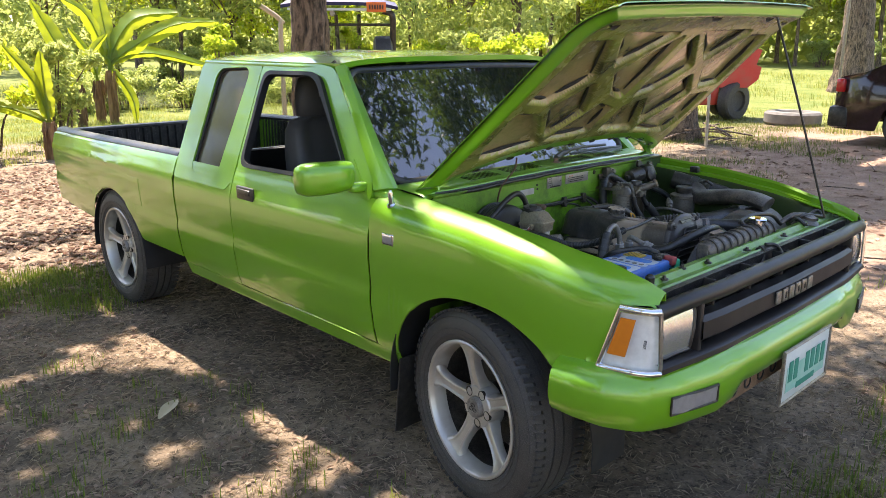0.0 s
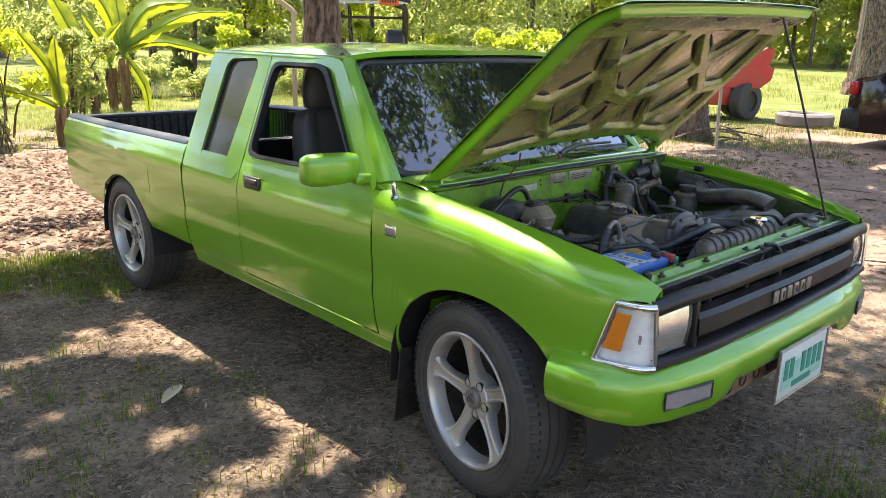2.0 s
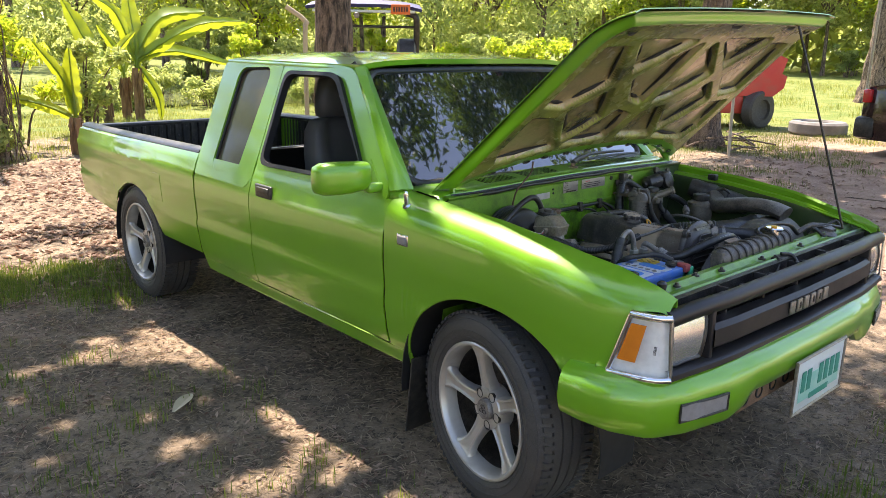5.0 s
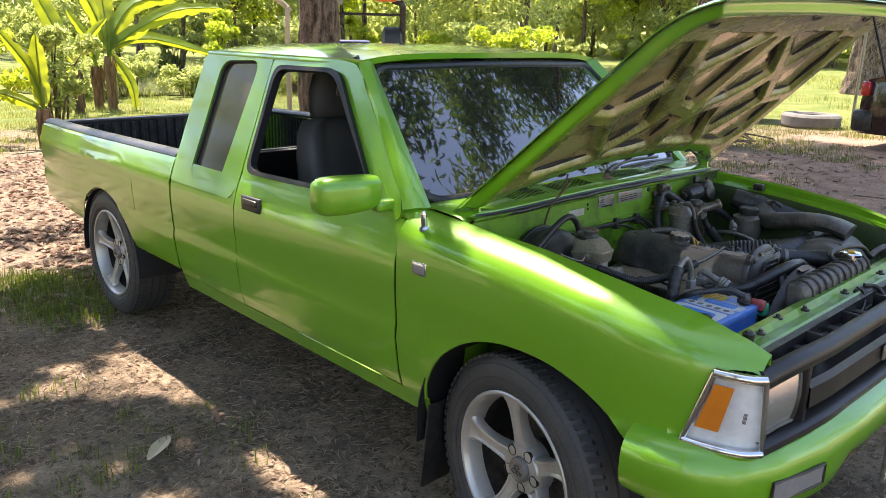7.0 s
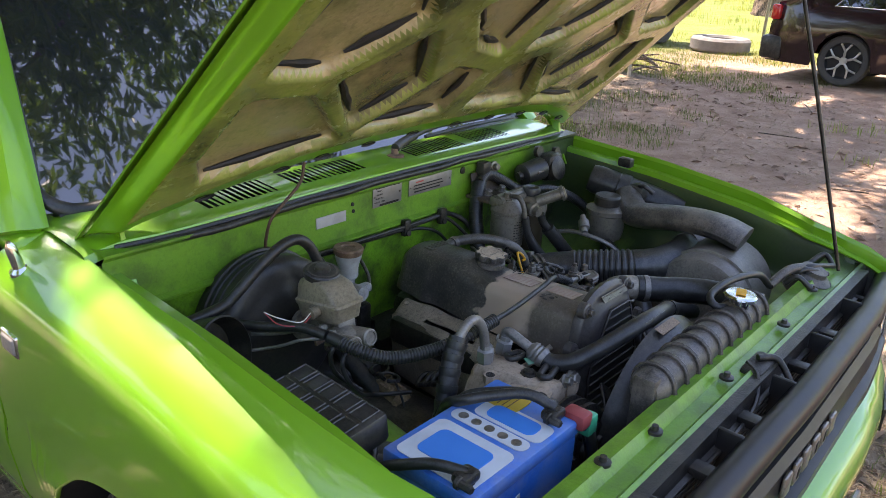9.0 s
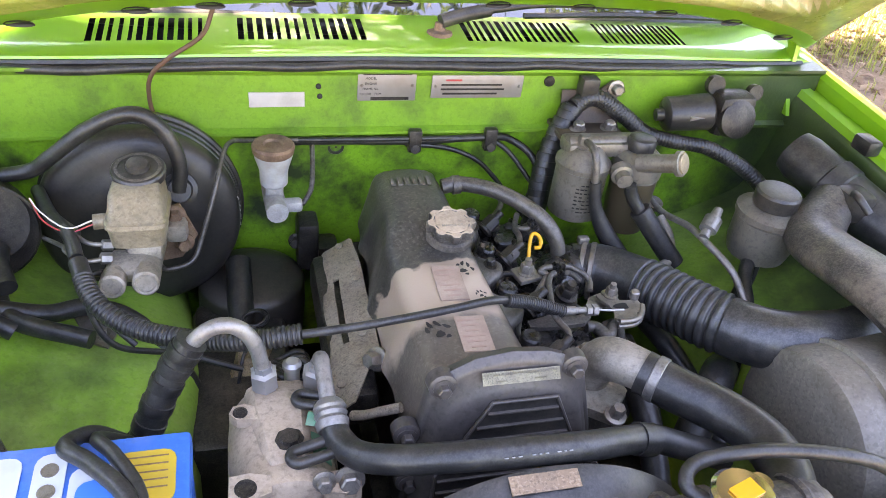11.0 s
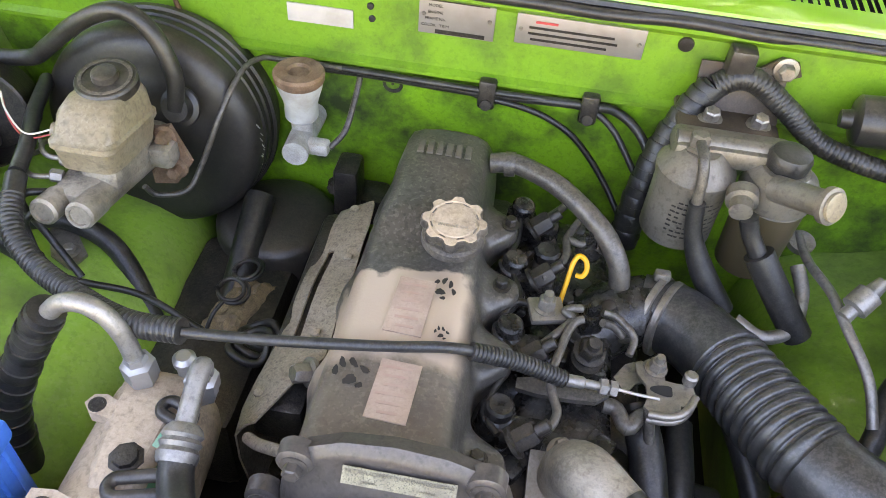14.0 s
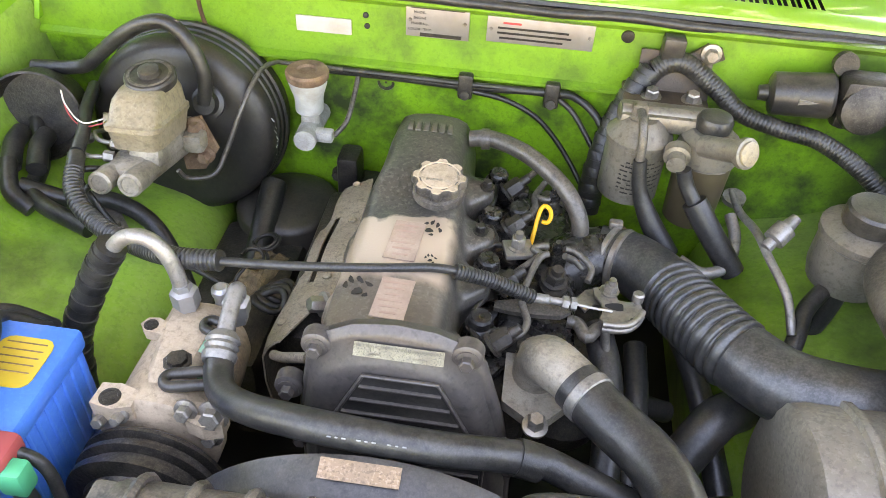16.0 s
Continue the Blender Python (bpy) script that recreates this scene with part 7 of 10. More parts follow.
lathe(bm, (0.372, -0.172, 0.852), (0, 0.9, 0.4), [(0, 0.024), (0.006, 0.024), (0.008, 0.018), (0.02, 0.016)], 18)
part("hose_grommet", bm, RUBBER, boost)
bm = BM()
tube(bm, [(0.405, -0.105, 0.775), (0.395, -0.112, 0.758), (0.362, -0.126, 0.760), (0.346, -0.146, 0.790), (0.326, -0.172, 0.846), (0.312, -0.215, 0.880), (0.300, -0.250, 0.882), (0.270, -0.268, 0.874), (0.1, -0.274, 0.870)], 0.0036, 8, 8)
part("brake_pipe", bm, PIPE, boost)
bm = BM()
tube(bm, [(0.447, -0.02, 0.83), (0.475, 0.0, 0.84), (0.485, 0.0, 0.82), (0.47, 0.0, 0.78), (0.43, 0.02, 0.74)], 0.0042, 8, 8)
tube(bm, [(0.44, 0.0, 0.82), (0.465, 0.015, 0.825), (0.475, 0.02, 0.80), (0.45, 0.03, 0.75), (0.38, 0.0, 0.70), (0.30, 0.02, 0.68)], 0.0042, 8, 8)
part("brake_pipe", bm, RUBBER, boost)
bm = BM()
tube(bm, [(0.452, -0.055, 0.846), (0.475, -0.050, 0.852), (0.492, -0.070, 0.850), (0.50, -0.11, 0.83), (0.53, -0.16, 0.82)], 0.003, 8, 6)
tube(bm, [(0.452, -0.032, 0.842), (0.480, -0.022, 0.846), (0.505, -0.05, 0.842), (0.52, -0.10, 0.815), (0.56, -0.15, 0.80)], 0.003, 8, 6)
for q in ((0.450, -0.055, 0.845), (0.450, -0.032, 0.841)):
    lathe(bm, q, (1, 0.2, 0.2), [(0, 0.0075), (0.012, 0.0075), (0.014, 0.005)], 6)
part("brake_pipe", bm, MATTAL, boost)
PINKW = material("red_wire", (0.45, 0.05, 0.05), 0.5)
WHITEW = material("white_wire", (0.6, 0.55, 0.48), 0.5)
bm = BM()
lathe(bm, (0.455, -0.07, 0.872), (1, 0.1, 0), [(0, 0.010), (0.016, 0.010)], 12)
part("level_plug", bm, RESV, boost)
for dz, mt in ((0.003, WHITEW), (-0.003, PINKW)):
    bm = BM()
    tube(bm, [(0.470, -0.068, 0.872 + dz), (0.50, -0.06, 0.867 + dz), (0.53, -0.08, 0.875 + dz * 2), (0.545, -0.10, 0.89)], 0.0011, 6, 6)
    part("sensor_wire", bm, mt, boost)
STAIN = material("white_scuff", (0.45, 0.44, 0.40), 0.8)
rnd = random.Random(61)
for k in range(9):
    bm = BM()
    a = rnd.uniform(-0.3, 0.22)
    p = BO + BA * rnd.uniform(0.090, 0.098) + Vector((-math.cos(a), 0, math.sin(a))) * 0.1408
    tube(bm, [p, p + Vector((0.002, 0.004, rnd.uniform(0.004, 0.010)))], rnd.uniform(0.0006, 0.0014), 5, 0)
    part("scuff_mark", bm, STAIN, boost)
# clutch master cylinder
bm = BM()
WHITEPL = material("dirty_white_plastic", (0.46, 0.46, 0.44), 0.45, 0, (0.32, 0.30, 0.27), 18, 0.6, 0.03, 200, (0.16, 0.12, 0.085), 0.5, 20, grain=0.03)
lathe(bm, (0.2405, -0.222, 0.825), (0, 0, 1), [(0, 0.018), (0.004, 0.021), (0.022, 0.021), (0.03, 0.0225), (0.048, 0.028), (0.054, 0.028)], 26)
clut = part("clutch_fluid_tank", bm, WHITEPL, truck, "white clutch fluid tank with a rusty lid")
bm = BM()
lathe(bm, (0.2405, -0.222, 0.878), (0, 0, 1), [(0, 0.028), (0.003, 0.0305), (0.012, 0.0315), (0.0155, 0.029), (0.0155, 0.015), (0.0125, 0.012), (0.0125, 0.0)], 32, close=False)
part("rusty_lid", bm, RUST, clut)
bm = BM()
lathe(bm, (0.2405, -0.222, 0.80), (0, 0, 1), [(0, 0.014), (0.026, 0.014)], 16)
tube(bm, [(0.242, -0.28, 0.79), (0.2405, -0.22, 0.797), (0.2385, -0.178, 0.800)], 0.0165, 14, 4)
box(bm, (0.215, -0.20, 0.80), (0.03, 0.02, 0.018), 0.005)
part("clutch_cylinder", bm, material("corroded_alloy", (0.50, 0.48, 0.44), 0.7, 0.1, (0.28, 0.26, 0.23), 40, 0.8, 0.7, 300, (0.12, 0.10, 0.08), 0.5, 30, grain=0.14), clut)
bm = BM()
tube(bm, [(0.20, -0.20, 0.80), (0.185, -0.22, 0.815), (0.18, -0.25, 0.84), (0.178, -0.285, 0.868)], 0.004, 8, 6)
part("clutch_pipe", bm, PIPE, clut)

# ---- fuel filter and firewall fittings ----
bm = BM()
lathe(bm, (-0.228, -0.158, 0.795), (0, 0, 1), [(0, 0.036), (0.004, 0.041), (0.085, 0.041), (0.087, 0.044), (0.094, 0.044), (0.097, 0.040), (0.112, 0.028), (0.118, 0.02)], 30)
filt = part("fuel_filter", bm, CANMET, truck, "grey fuel filter canister")
bm = BM()
lathe(bm, (-0.318, -0.150, 0.765), (0, 0, 1), [(0, 0.022), (0.006, 0.034), (0.10, 0.037), (0.105, 0.033)], 28)
part("filter_bowl", bm, material("brown_bowl", (0.06, 0.045, 0.025), 0.4, 0, (0.10, 0.08, 0.05), 12, 0.5), filt)
bm = BM()
box(bm, (-0.262, -0.175, 0.905), (0.13, 0.045, 0.026), 0.008)
tube(bm, [(-0.20, -0.17, 0.912), (-0.30, -0.17, 0.912)], 0.012, 12, 0)
lathe(bm, (-0.318, -0.152, 0.868), (0, 0, 1), [(0, 0.040), (0.01, 0.041), (0.03, 0.038), (0.04, 0.026)], 28)
lathe(bm, (-0.275, -0.125, 0.888), (0.15, 1, -0.1), [(0, 0.017), (0.014, 0.017), (0.016, 0.012), (0.03, 0.012), (0.031, 0.008)], 12)
lathe(bm, (-0.222, -0.158, 0.91), (0, 0, 1), [(0, 0.014), (0.006, 0.014), (0.008, 0.011), (0.02, 0.011), (0.022, 0.008)], 6)
part("filter_head", bm, CANMET, filt)
bm = BM()
lathe(bm, (-0.306, -0.128, 0.898), (-0.52, 0.68, 0.36), [(0, 0.0145), (0.062, 0.0145), (0.063, 0.0195), (0.070, 0.0195), (0.071, 0.017), (0.0705, 0.008)], 28)
part("primer_tube", bm, CANMET, filt)
bm = BM()
PA = Vector((-0.52, 0.68, 0.36)).normalized()
lathe(bm, Vector((-0.306, -0.128, 0.898)) + PA * 0.0712, PA, [(0, 0.0155), (0.003, 0.015), (0.004, 0.011)], 26)
part("primer_cap", bm, RESV, filt, "yellowed primer end cap")
bm = BM()
lathe(bm, (-0.318, -0.155, 0.905), (0, 0, 1), [(0, 0.018), (0.004, 0.0225), (0.017, 0.0235), (0.0225, 0.0205), (0.024, 0.017), (0.0245, 0.009)], 26)
part("primer_knob", bm, RUBBER, filt)
bm = BM()
rows = []
for x in steps(-0.325, -0.225, 6):
    rows.append([(x, -0.281, 0.950), (x, -0.276, 0.93), (x, -0.266, 0.908), (x, -0.25, 0.893), (x, -0.20, 0.893)])
grid(bm, rows)
prism(bm, [(-0.295, -0.283, 0.92), (-0.340, -0.283, 0.946), (-0.332, -0.283, 0.962), (-0.312, -0.283, 0.966), (-0.275, -0.283, 0.935)], (0, 0.004, 0))
thicken(bm, 0.003)
box(bm, (-0.262, -0.235, 0.897), (0.11, 0.085, 0.010), 0.004)
part("filter_bracket", bm, material("grimy_bracket", (0.085, 0.06, 0.042), 0.55, 0.2, (0.15, 0.105, 0.07), 20, 0.7, 0.4, 260, (0.03, 0.022, 0.016), 0.8, 16, grain=0.06), filt)
for p in ((-0.319, -0.278, 0.953), (-0.245, -0.235, 0.90), (-0.30, -0.235, 0.90)):
    bm = BM()
    bolt(bm, p, (0, 0.8 if p[2] > 0.95 else 0.2, 1 if p[2] < 0.95 else 0.1), 0.0095, 0.013)
    part("filter_bolt", bm, STEEL, filt)
bm = BM()
tube(bm, [(-0.222, -0.150, 0.925), (-0.223, -0.125, 0.925), (-0.226, -0.112, 0.905), (-0.228, -0.105, 0.87)], 0.006, 8, 6)
part("fuel_pipe", bm, PIPE, filt)
bm = BM()
tube(bm, [(-0.228, -0.106, 0.88), (-0.235, -0.10, 0.84), (-0.255, -0.09, 0.80), (-0.288, -0.075, 0.755)], [0.009, 0.010, 0.014, 0.016], 12, 6)
tube(bm, [(-0.282, -0.098, 0.878), (-0.292, -0.095, 0.855), (-0.31, -0.085, 0.83)], 0.010, 12, 6)
tube(bm, [(-0.305, -0.088, 0.838), (-0.335, -0.072, 0.80), (-0.372, -0.055, 0.755)], 0.0165, 12, 6)
part("fuel_hose", bm, HOSE, filt)
for row_ in range(8):
    for col_ in range(9):
        if (row_ * 5 + col_ * 3) % 7 == 0:
            continue
        a0 = radians(60 + col_ * 9.5)
        zz = 0.864 - row_ * 0.0068
        bm = BM()
        grid(bm, [[(-0.228 + 0.0413 * math.cos(a0 + d), -0.158 + 0.0413 * math.sin(a0 + d), z_) for d in steps(0, radians(5.5 + 1.5 * ((row_ + col_) % 3)), 2)] for z_ in (zz, zz + 0.0024)])
        part("writing_bar", bm, IRON, filt)
# alloy pipes beside the filter
bm = BM()
tube(bm, [(-0.375, -0.175, 0.80), (-0.38, -0.13, 0.80), (-0.388, -0.07, 0.815), (-0.395, -0.02, 0.815), (-0.412, 0.03, 0.80), (-0.418, 0.07, 0.775)], 0.0055, 10, 8)
lathe(bm, (-0.378, -0.165, 0.797), (0, 0.2, 1), [(-0.004, 0.016), (0.004, 0.016)], 18)
tube(bm, [(-0.366, -0.12, 0.80), (-0.372, -0.09, 0.785), (-0.362, -0.055, 0.765), (-0.33, -0.04, 0.76), (-0.30, -0.055, 0.765)], 0.008, 10, 8)
lathe(bm, (-0.39, -0.03, 0.822), (-0.55, -0.5, 0.45), [(0.0, 0.008), (0.012, 0.008), (0.014, 0.014), (0.036, 0.014), (0.038, 0.009), (0.055, 0.007)], 12)
part("alloy_pipe", bm, MATTAL, truck, "thin aluminium refrigerant pipe with a valve")
# harness over the firewall
bm = BM()
HARN = [(-0.185, -0.20, 0.72), (-0.19, -0.215, 0.79), (-0.205, -0.238, 0.855), (-0.228, -0.255, 0.905), (-0.245, -0.262, 0.928), (-0.265, -0.266, 0.940), (-0.29, -0.264, 0.940), (-0.33, -0.250, 0.918), (-0.37, -0.232, 0.893), (-0.42, -0.215, 0.885), (-0.48, -0.20, 0.878), (-0.55, -0.165, 0.845), (-0.60, -0.12, 0.79)]
tube(bm, HARN[4:], [0.0145, 0.0140, 0.0135, 0.0125, 0.0120, 0.0125, 0.013, 0.013, 0.013], 14, 8, ribs=(0.0, 0.5, 0.0056, 0.0003))
harness = part("wiring_harness", bm, RUBBER, truck, "taped black wiring harness along the firewall")
TAPED = smooth_path(HARN[:5], 12)
bm = BM()
tube(bm, TAPED, [0.0185, 0.0185, 0.0175, 0.0165, 0.0155], 18, 0)
part("taped_run", bm, RUBBER, harness)
for k in range(2, 46, 4):
    bm = BM()
    rr = 0.0190 - 0.003 * k / 48
    lathe(bm, TAPED[k], TAPED[k + 2] - TAPED[k] + Vector((0.0015, 0, 0.0008)), [(0, rr), (0.0006, rr + 0.0009), (0.012, rr + 0.0004), (0.014, rr - 0.0008)], 22)
    part("tape_turn", bm, RUBBER, harness)
bm = BM()
box(bm, (-0.265, -0.270, 0.957), (0.030, 0.026, 0.040), 0.004)
part("harness_clip", bm, PLASTIC, truck)
bm = BM()
tube(bm, [(0.27, -0.288, 0.868), (0.15, -0.291, 0.866), (0.02, -0.286, 0.866), (-0.11, -0.286, 0.870), (-0.15, -0.29, 0.862), (-0.185, -0.27, 0.84), (-0.21, -0.24, 0.79)], 0.006, 8, 8)
tube(bm, [(0.20, -0.285, 0.872), (0.02, -0.282, 0.872), (-0.09, -0.286, 0.868), (-0.14, -0.28, 0.85), (-0.185, -0.25, 0.80)], 0.0042, 8, 8)
tube(bm, [(0.03, -0.285, 0.862), (-0.04, -0.285, 0.852), (-0.09, -0.28, 0.832), (-0.125, -0.275, 0.80), (-0.155, -0.262, 0.765), (-0.178, -0.235, 0.74)], 0.004, 8, 8)
bmesh.ops.translate(bm, verts=bm.verts, vec=(0, 0.014, 0))
part("firewall_cable", bm, RUBBER, truck)
for x in (0.016, -0.111):
    bm = BM()
    box(bm, (x, -0.270, 0.868), (0.022, 0.016, 0.040), 0.004)
    lathe(bm, (x, -0.263, 0.856), (0, 1, 0.2), [(0, 0.008), (0.004, 0.007)], 12)
    part("cable_clip", bm, IRON, truck)
# rubber plug pressed into the firewall
bm = BM()
lathe(bm, (0.139, -0.301, 0.848), (0, 1, 0), [(0, 0.015), (0.009, 0.015), (0.012, 0.013), (0.012, 0.009), (0.009, 0.008), (0.009, 0.003), (0.012, 0.002)], 20)
part("hole_plug", bm, RUBBER, truck, "black rubber plug in the firewall")
# labels on the firewall
SILVER = material("dull_plate", (0.30, 0.275, 0.25), 0.45, 0.5, (0.38, 0.35, 0.32), 30, 0.5, 0.02, 300, (0.18, 0.14, 0.12), 0.3, 20)
WHITELAB = material("white_label", (0.46, 0.43, 0.40), 0.6, 0, (0.36, 0.33, 0.30), 25, 0.7, 0.1, 200, (0.25, 0.22, 0.18), 0.4, 20)
FACE = Matrix.Rotation(radians(180), 4, "Z") @ Matrix.Rotation(radians(90), 4, "X")
bm = BM()
box(bm, (0.230, -0.2865, 0.9325), (0.082, 0.002, 0.0235), 0.0, Matrix.Rotation(radians(0.5), 4, "Y"))
part("white_label", bm, WHITELAB, truck, "torn blank white label")
for xa, xb, za, zb, lines in ((0.109, 0.018, 0.980, 0.930, ("MODEL", "ENGINE", "FRAME No.", "COLOR   TRIM")), (-0.007, -0.158, 0.972, 0.934, ())):
    bm = BM()
    box(bm, ((xa + xb) / 2, -0.2865, (za + zb) / 2), (xa - xb, 0.0022, za - zb), 0.0006)
    idp = part("data_plate", bm, SILVER, truck, "dull stamped metal data plate")
    for i, tx in enumerate(lines):
        words("plate_writing", tx, 0.0052, Matrix.Translation((xa - 0.020, -0.2848, za - 0.013 - i * 0.0085)) @ FACE, IRON, idp, 0.0002)
    if lines:
        bm = BM()
        box(bm, ((xa + xb) / 2, -0.2850, za - 0.005), (0.076, 0.0008, 0.0045), 0)
        part("writing_bar", bm, IRON, idp)
        bm = BM()
        box(bm, ((xa + xb) / 2 - 0.005, -0.2850, zb + 0.004), (0.06, 0.0008, 0.005), 0)
        part("writing_bar", bm, IRON, idp)
    else:
        for i, (w_, off) in enumerate(((0.026, 0.04), (0.10, 0.01), (0.105, 0.008), (0.09, 0.012))):
            bm = BM()
            box(bm, ((xa + xb) / 2 + off, -0.2850, za - 0.008 - i * 0.0075), (w_, 0.0008, 0.0028), 0)
            part("writing_bar", bm, PINKW if i == 0 else IRON, idp)
    for x_ in (xa - 0.006, xb + 0.006):
        bm = BM()
        lathe(bm, (x_, -0.286, (za + zb) / 2), (0, 1, 0), [(0, 0.003), (0.0025, 0.002)], 10)
        part("rivet", bm, STEEL, idp)
# the large disc is a plug; the small dark ones stand in for holes
for x, z, r in ((0.168, 0.953, 0.0045), (0.166, 0.937, 0.0045), (-0.204, 0.961, 0.0095)):
    bm = BM()
    lathe(bm, (x, -0.289, z), (0, 1, 0), [(0, r), (0.003, r * 0.9), (0.0035, r * 0.5)], 14)
    part("blanking_plug", bm, IRON if r > 0.006 else TRIMDARK, truck)
# wiper motor
bm = BM()
lathe(bm, (-0.376, -0.268, 0.925), (-1, 0.12, 0.12), [(0, 0.010), (0.012, 0.012), (0.014, 0.024), (0.018, 0.029), (0.09, 0.031), (0.095, 0.027)], 26)
bmesh.ops.translate(bm, verts=bm.verts, vec=(-0.012, 0.020, -0.006))
wm = part("wiper_motor", bm, PLASTIC, truck, "black wiper motor")
bm = BM()
box(bm, (-0.505, -0.255, 0.935), (0.07, 0.05, 0.075), 0.014)
lathe(bm, (-0.505, -0.245, 0.93), (0, 1, 0.3), [(0, 0.034), (0.022, 0.032), (0.026, 0.022)], 20)
lathe(bm, (-0.475, -0.28, 0.975), (0, 1, 0.2), [(0, 0.016), (0.012, 0.016)], 14)
lathe(bm, (-0.548, -0.27, 0.965), (0, 1, 0.2), [(0, 0.014), (0.012, 0.014)], 14)
bmesh.ops.translate(bm, verts=bm.verts, vec=(-0.012, 0.020, -0.006))
part("gear_housing", bm, IRON, wm)
bm = BM()
box(bm, (-0.44, -0.235, 0.93), (0.04, 0.004, 0.018), 0, Matrix.Rotation(radians(-25), 4, "X"))
bmesh.ops.translate(bm, verts=bm.verts, vec=(-0.012, 0.020, -0.006))
part("motor_label", bm, SILVER, wm)
# strut bracket and lower clutter
bm = BM()
box(bm, (0.188, -0.245, 0.70), (0.035, 0.05, 0.09), 0.008)
box(bm, (0.165, -0.265, 0.66), (0.06, 0.05, 0.05), 0.01)
bolt(bm, (0.205, -0.245, 0.70), (0.3, 1, 0.2), 0.009, 0.012)
part("engine_bracket", bm, IRON, truck)
bm = BM()
lathe(bm, (0.28, -0.20, 0.56), (0, 0, 1), [(0, 0.08), (0.06, 0.084), (0.10, 0.083), (0.106, 0.080), (0.112, 0.070), (0.118, 0.045), (0.120, 0.02)], 48)
part("brake_unit", bm, BOOSTM, truck)
bm = BM()
tube(bm, [(0.30, -0.20, 0.70), (0.30, -0.05, 0.62), (0.32, 0.10, 0.50)], 0.02, 10, 4)
tube(bm, [(0.60, -0.03, 0.775), (0.54, -0.04, 0.752), (0.488, -0.06, 0.742), (0.43, -0.055, 0.705), (0.37, 0.0, 0.64), (0.34, 0.05, 0.55)], 0.0125, 10, 8)
tube(bm, [(0.64, -0.16, 0.80), (0.61, -0.10, 0.765), (0.575, -0.02, 0.765), (0.48, 0.02, 0.755)], 0.012, 10, 8)
part("bay_hose", bm, RUBBER, truck)
for i, zz in enumerate((0.0, 0.02, 0.036)):
    bm = BM()
    tube(bm, [(0.235 + 0.022 * math.cos(a), 0.005 + 0.018 * math.sin(a) + zz, 0.67 + 0.006 * math.sin(2 * a) + zz * 0.5) for a in steps(0, 2 * math.pi, 20)], 0.005, 8, 0)
    part("cable_coil", bm, RUBBER, truck)
bm = BM()
lathe(bm, (0.628, -0.175, 0.812), (-0.25, 0.9, 0.25), [(0, 0.0), (0, 0.060), (0.06, 0.066), (0.062, 0.063), (0.02, 0.055), (0.018, 0.0)], 30, close=False)
can = part("relay_can", bm, IRON, truck, "open black round canister")
bm = BM()
for dx in (-0.018, 0.02):
    tube(bm, [(0.62 + dx, -0.12, 0.80), (0.615 + dx, -0.09, 0.80), (0.60 + dx, -0.05, 0.79)], 0.014, 10, 4)
tube(bm, [(0.62, -0.05, 0.80), (0.60, -0.01, 0.78), (0.57, 0.0, 0.76)], 0.012, 10, 4)
part("can_connector", bm, HOSE, can)
bm = BM()
prism(bm, [(0.495, -0.075, 0.722), (0.515, -0.06, 0.726), (0.495, -0.02, 0.716), (0.47, -0.012, 0.706), (0.462, -0.04, 0.706)], (0, 0, 0.004))
bolt(bm, (0.480, -0.036, 0.714), (0, 0, 1), 0.008, 0.008)
part("hose_bracket", bm, STEEL, truck)
bm = BM()
tube(bm, [(0.313, -0.27, 1.075), (0.33, -0.262, 1.04), (0.375, -0.255, 1.01), (0.402, -0.262, 0.98), (0.408, -0.272, 0.94), (0.404, -0.282, 0.90)], 0.0032, 8, 8)
part("washer_hose", bm, material("brown_hose", (0.10, 0.05, 0.03), 0.6), truck, "thin brown washer hose hanging from the hood")

# crumpled brown paper beside the exhaust, with a loose coil of wire on it
NEST = material("brown_paper", (0.36, 0.26, 0.14), 0.8, 0, (0.20, 0.135, 0.07), 60, 0.7, 0.5, 180, (0.07, 0.05, 0.03), 0.7, 45, grain=0.4)
nest = thing("crumpled_paper", "crumpled brown paper wad lying beside the engine", "paper")
bm = BM()
rows = []
for i in range(15):
    u = i / 14
    row = []
    for k in range(11):
        v = k / 10
        x = 0.284 + (v - 0.5) * 0.052 + (0.5 - u) * -0.022
        y = -0.048 + (u - 0.5) * 0.100
        e = min(u, 1 - u, v, 1 - v)
        c = noise.noise(Vector((x * 70, y * 70, 2.0))) + 0.6 * noise.noise(Vector((x * 160, y * 160, 5.0)))
        row.append((x + 0.004 * noise.noise(Vector((y * 120, x * 90, 1.0))), y + 0.004 * noise.noise(Vector((x * 120, y * 90, 8.0))), 0.642 + 0.018 * min(1, e * 6) + 0.008 * c))
    rows.append(row)
grid(bm, rows)
part("paper", thicken(bm, 0.0015), NEST, nest, "", 15)
coil = thing("coiled_wire", "small loops of black wire lying on the paper", "wire")
for cx, cy, rr, zz in ((0.286, -0.049, 0.0185, 0.676), (0.288, -0.047, 0.0155, 0.680), (0.279, -0.087, 0.018, 0.676), (0.281, -0.083, 0.0165, 0.680)):
    bm = BM()
    tube(bm, [(cx + rr * math.cos(a), cy + rr * 1.05 * math.sin(a), zz + 0.003 * math.sin(a + cy * 90)) for a in steps(0.4, 6.4, 22)], 0.0026, 8, 0)
    part("loop", bm, RUBBER, coil)
bm = BM()
tube(bm, [(0.292, -0.030, 0.677), (0.300, -0.012, 0.670), (0.305, 0.004, 0.655), (0.309, 0.012, 0.640)], 0.0026, 8, 5)
part("loose_end", bm, RUBBER, coil)
bm = BM()
box(bm, (0.303, -0.026, 0.575), (0.14, 0.30, 0.14), 0.02)
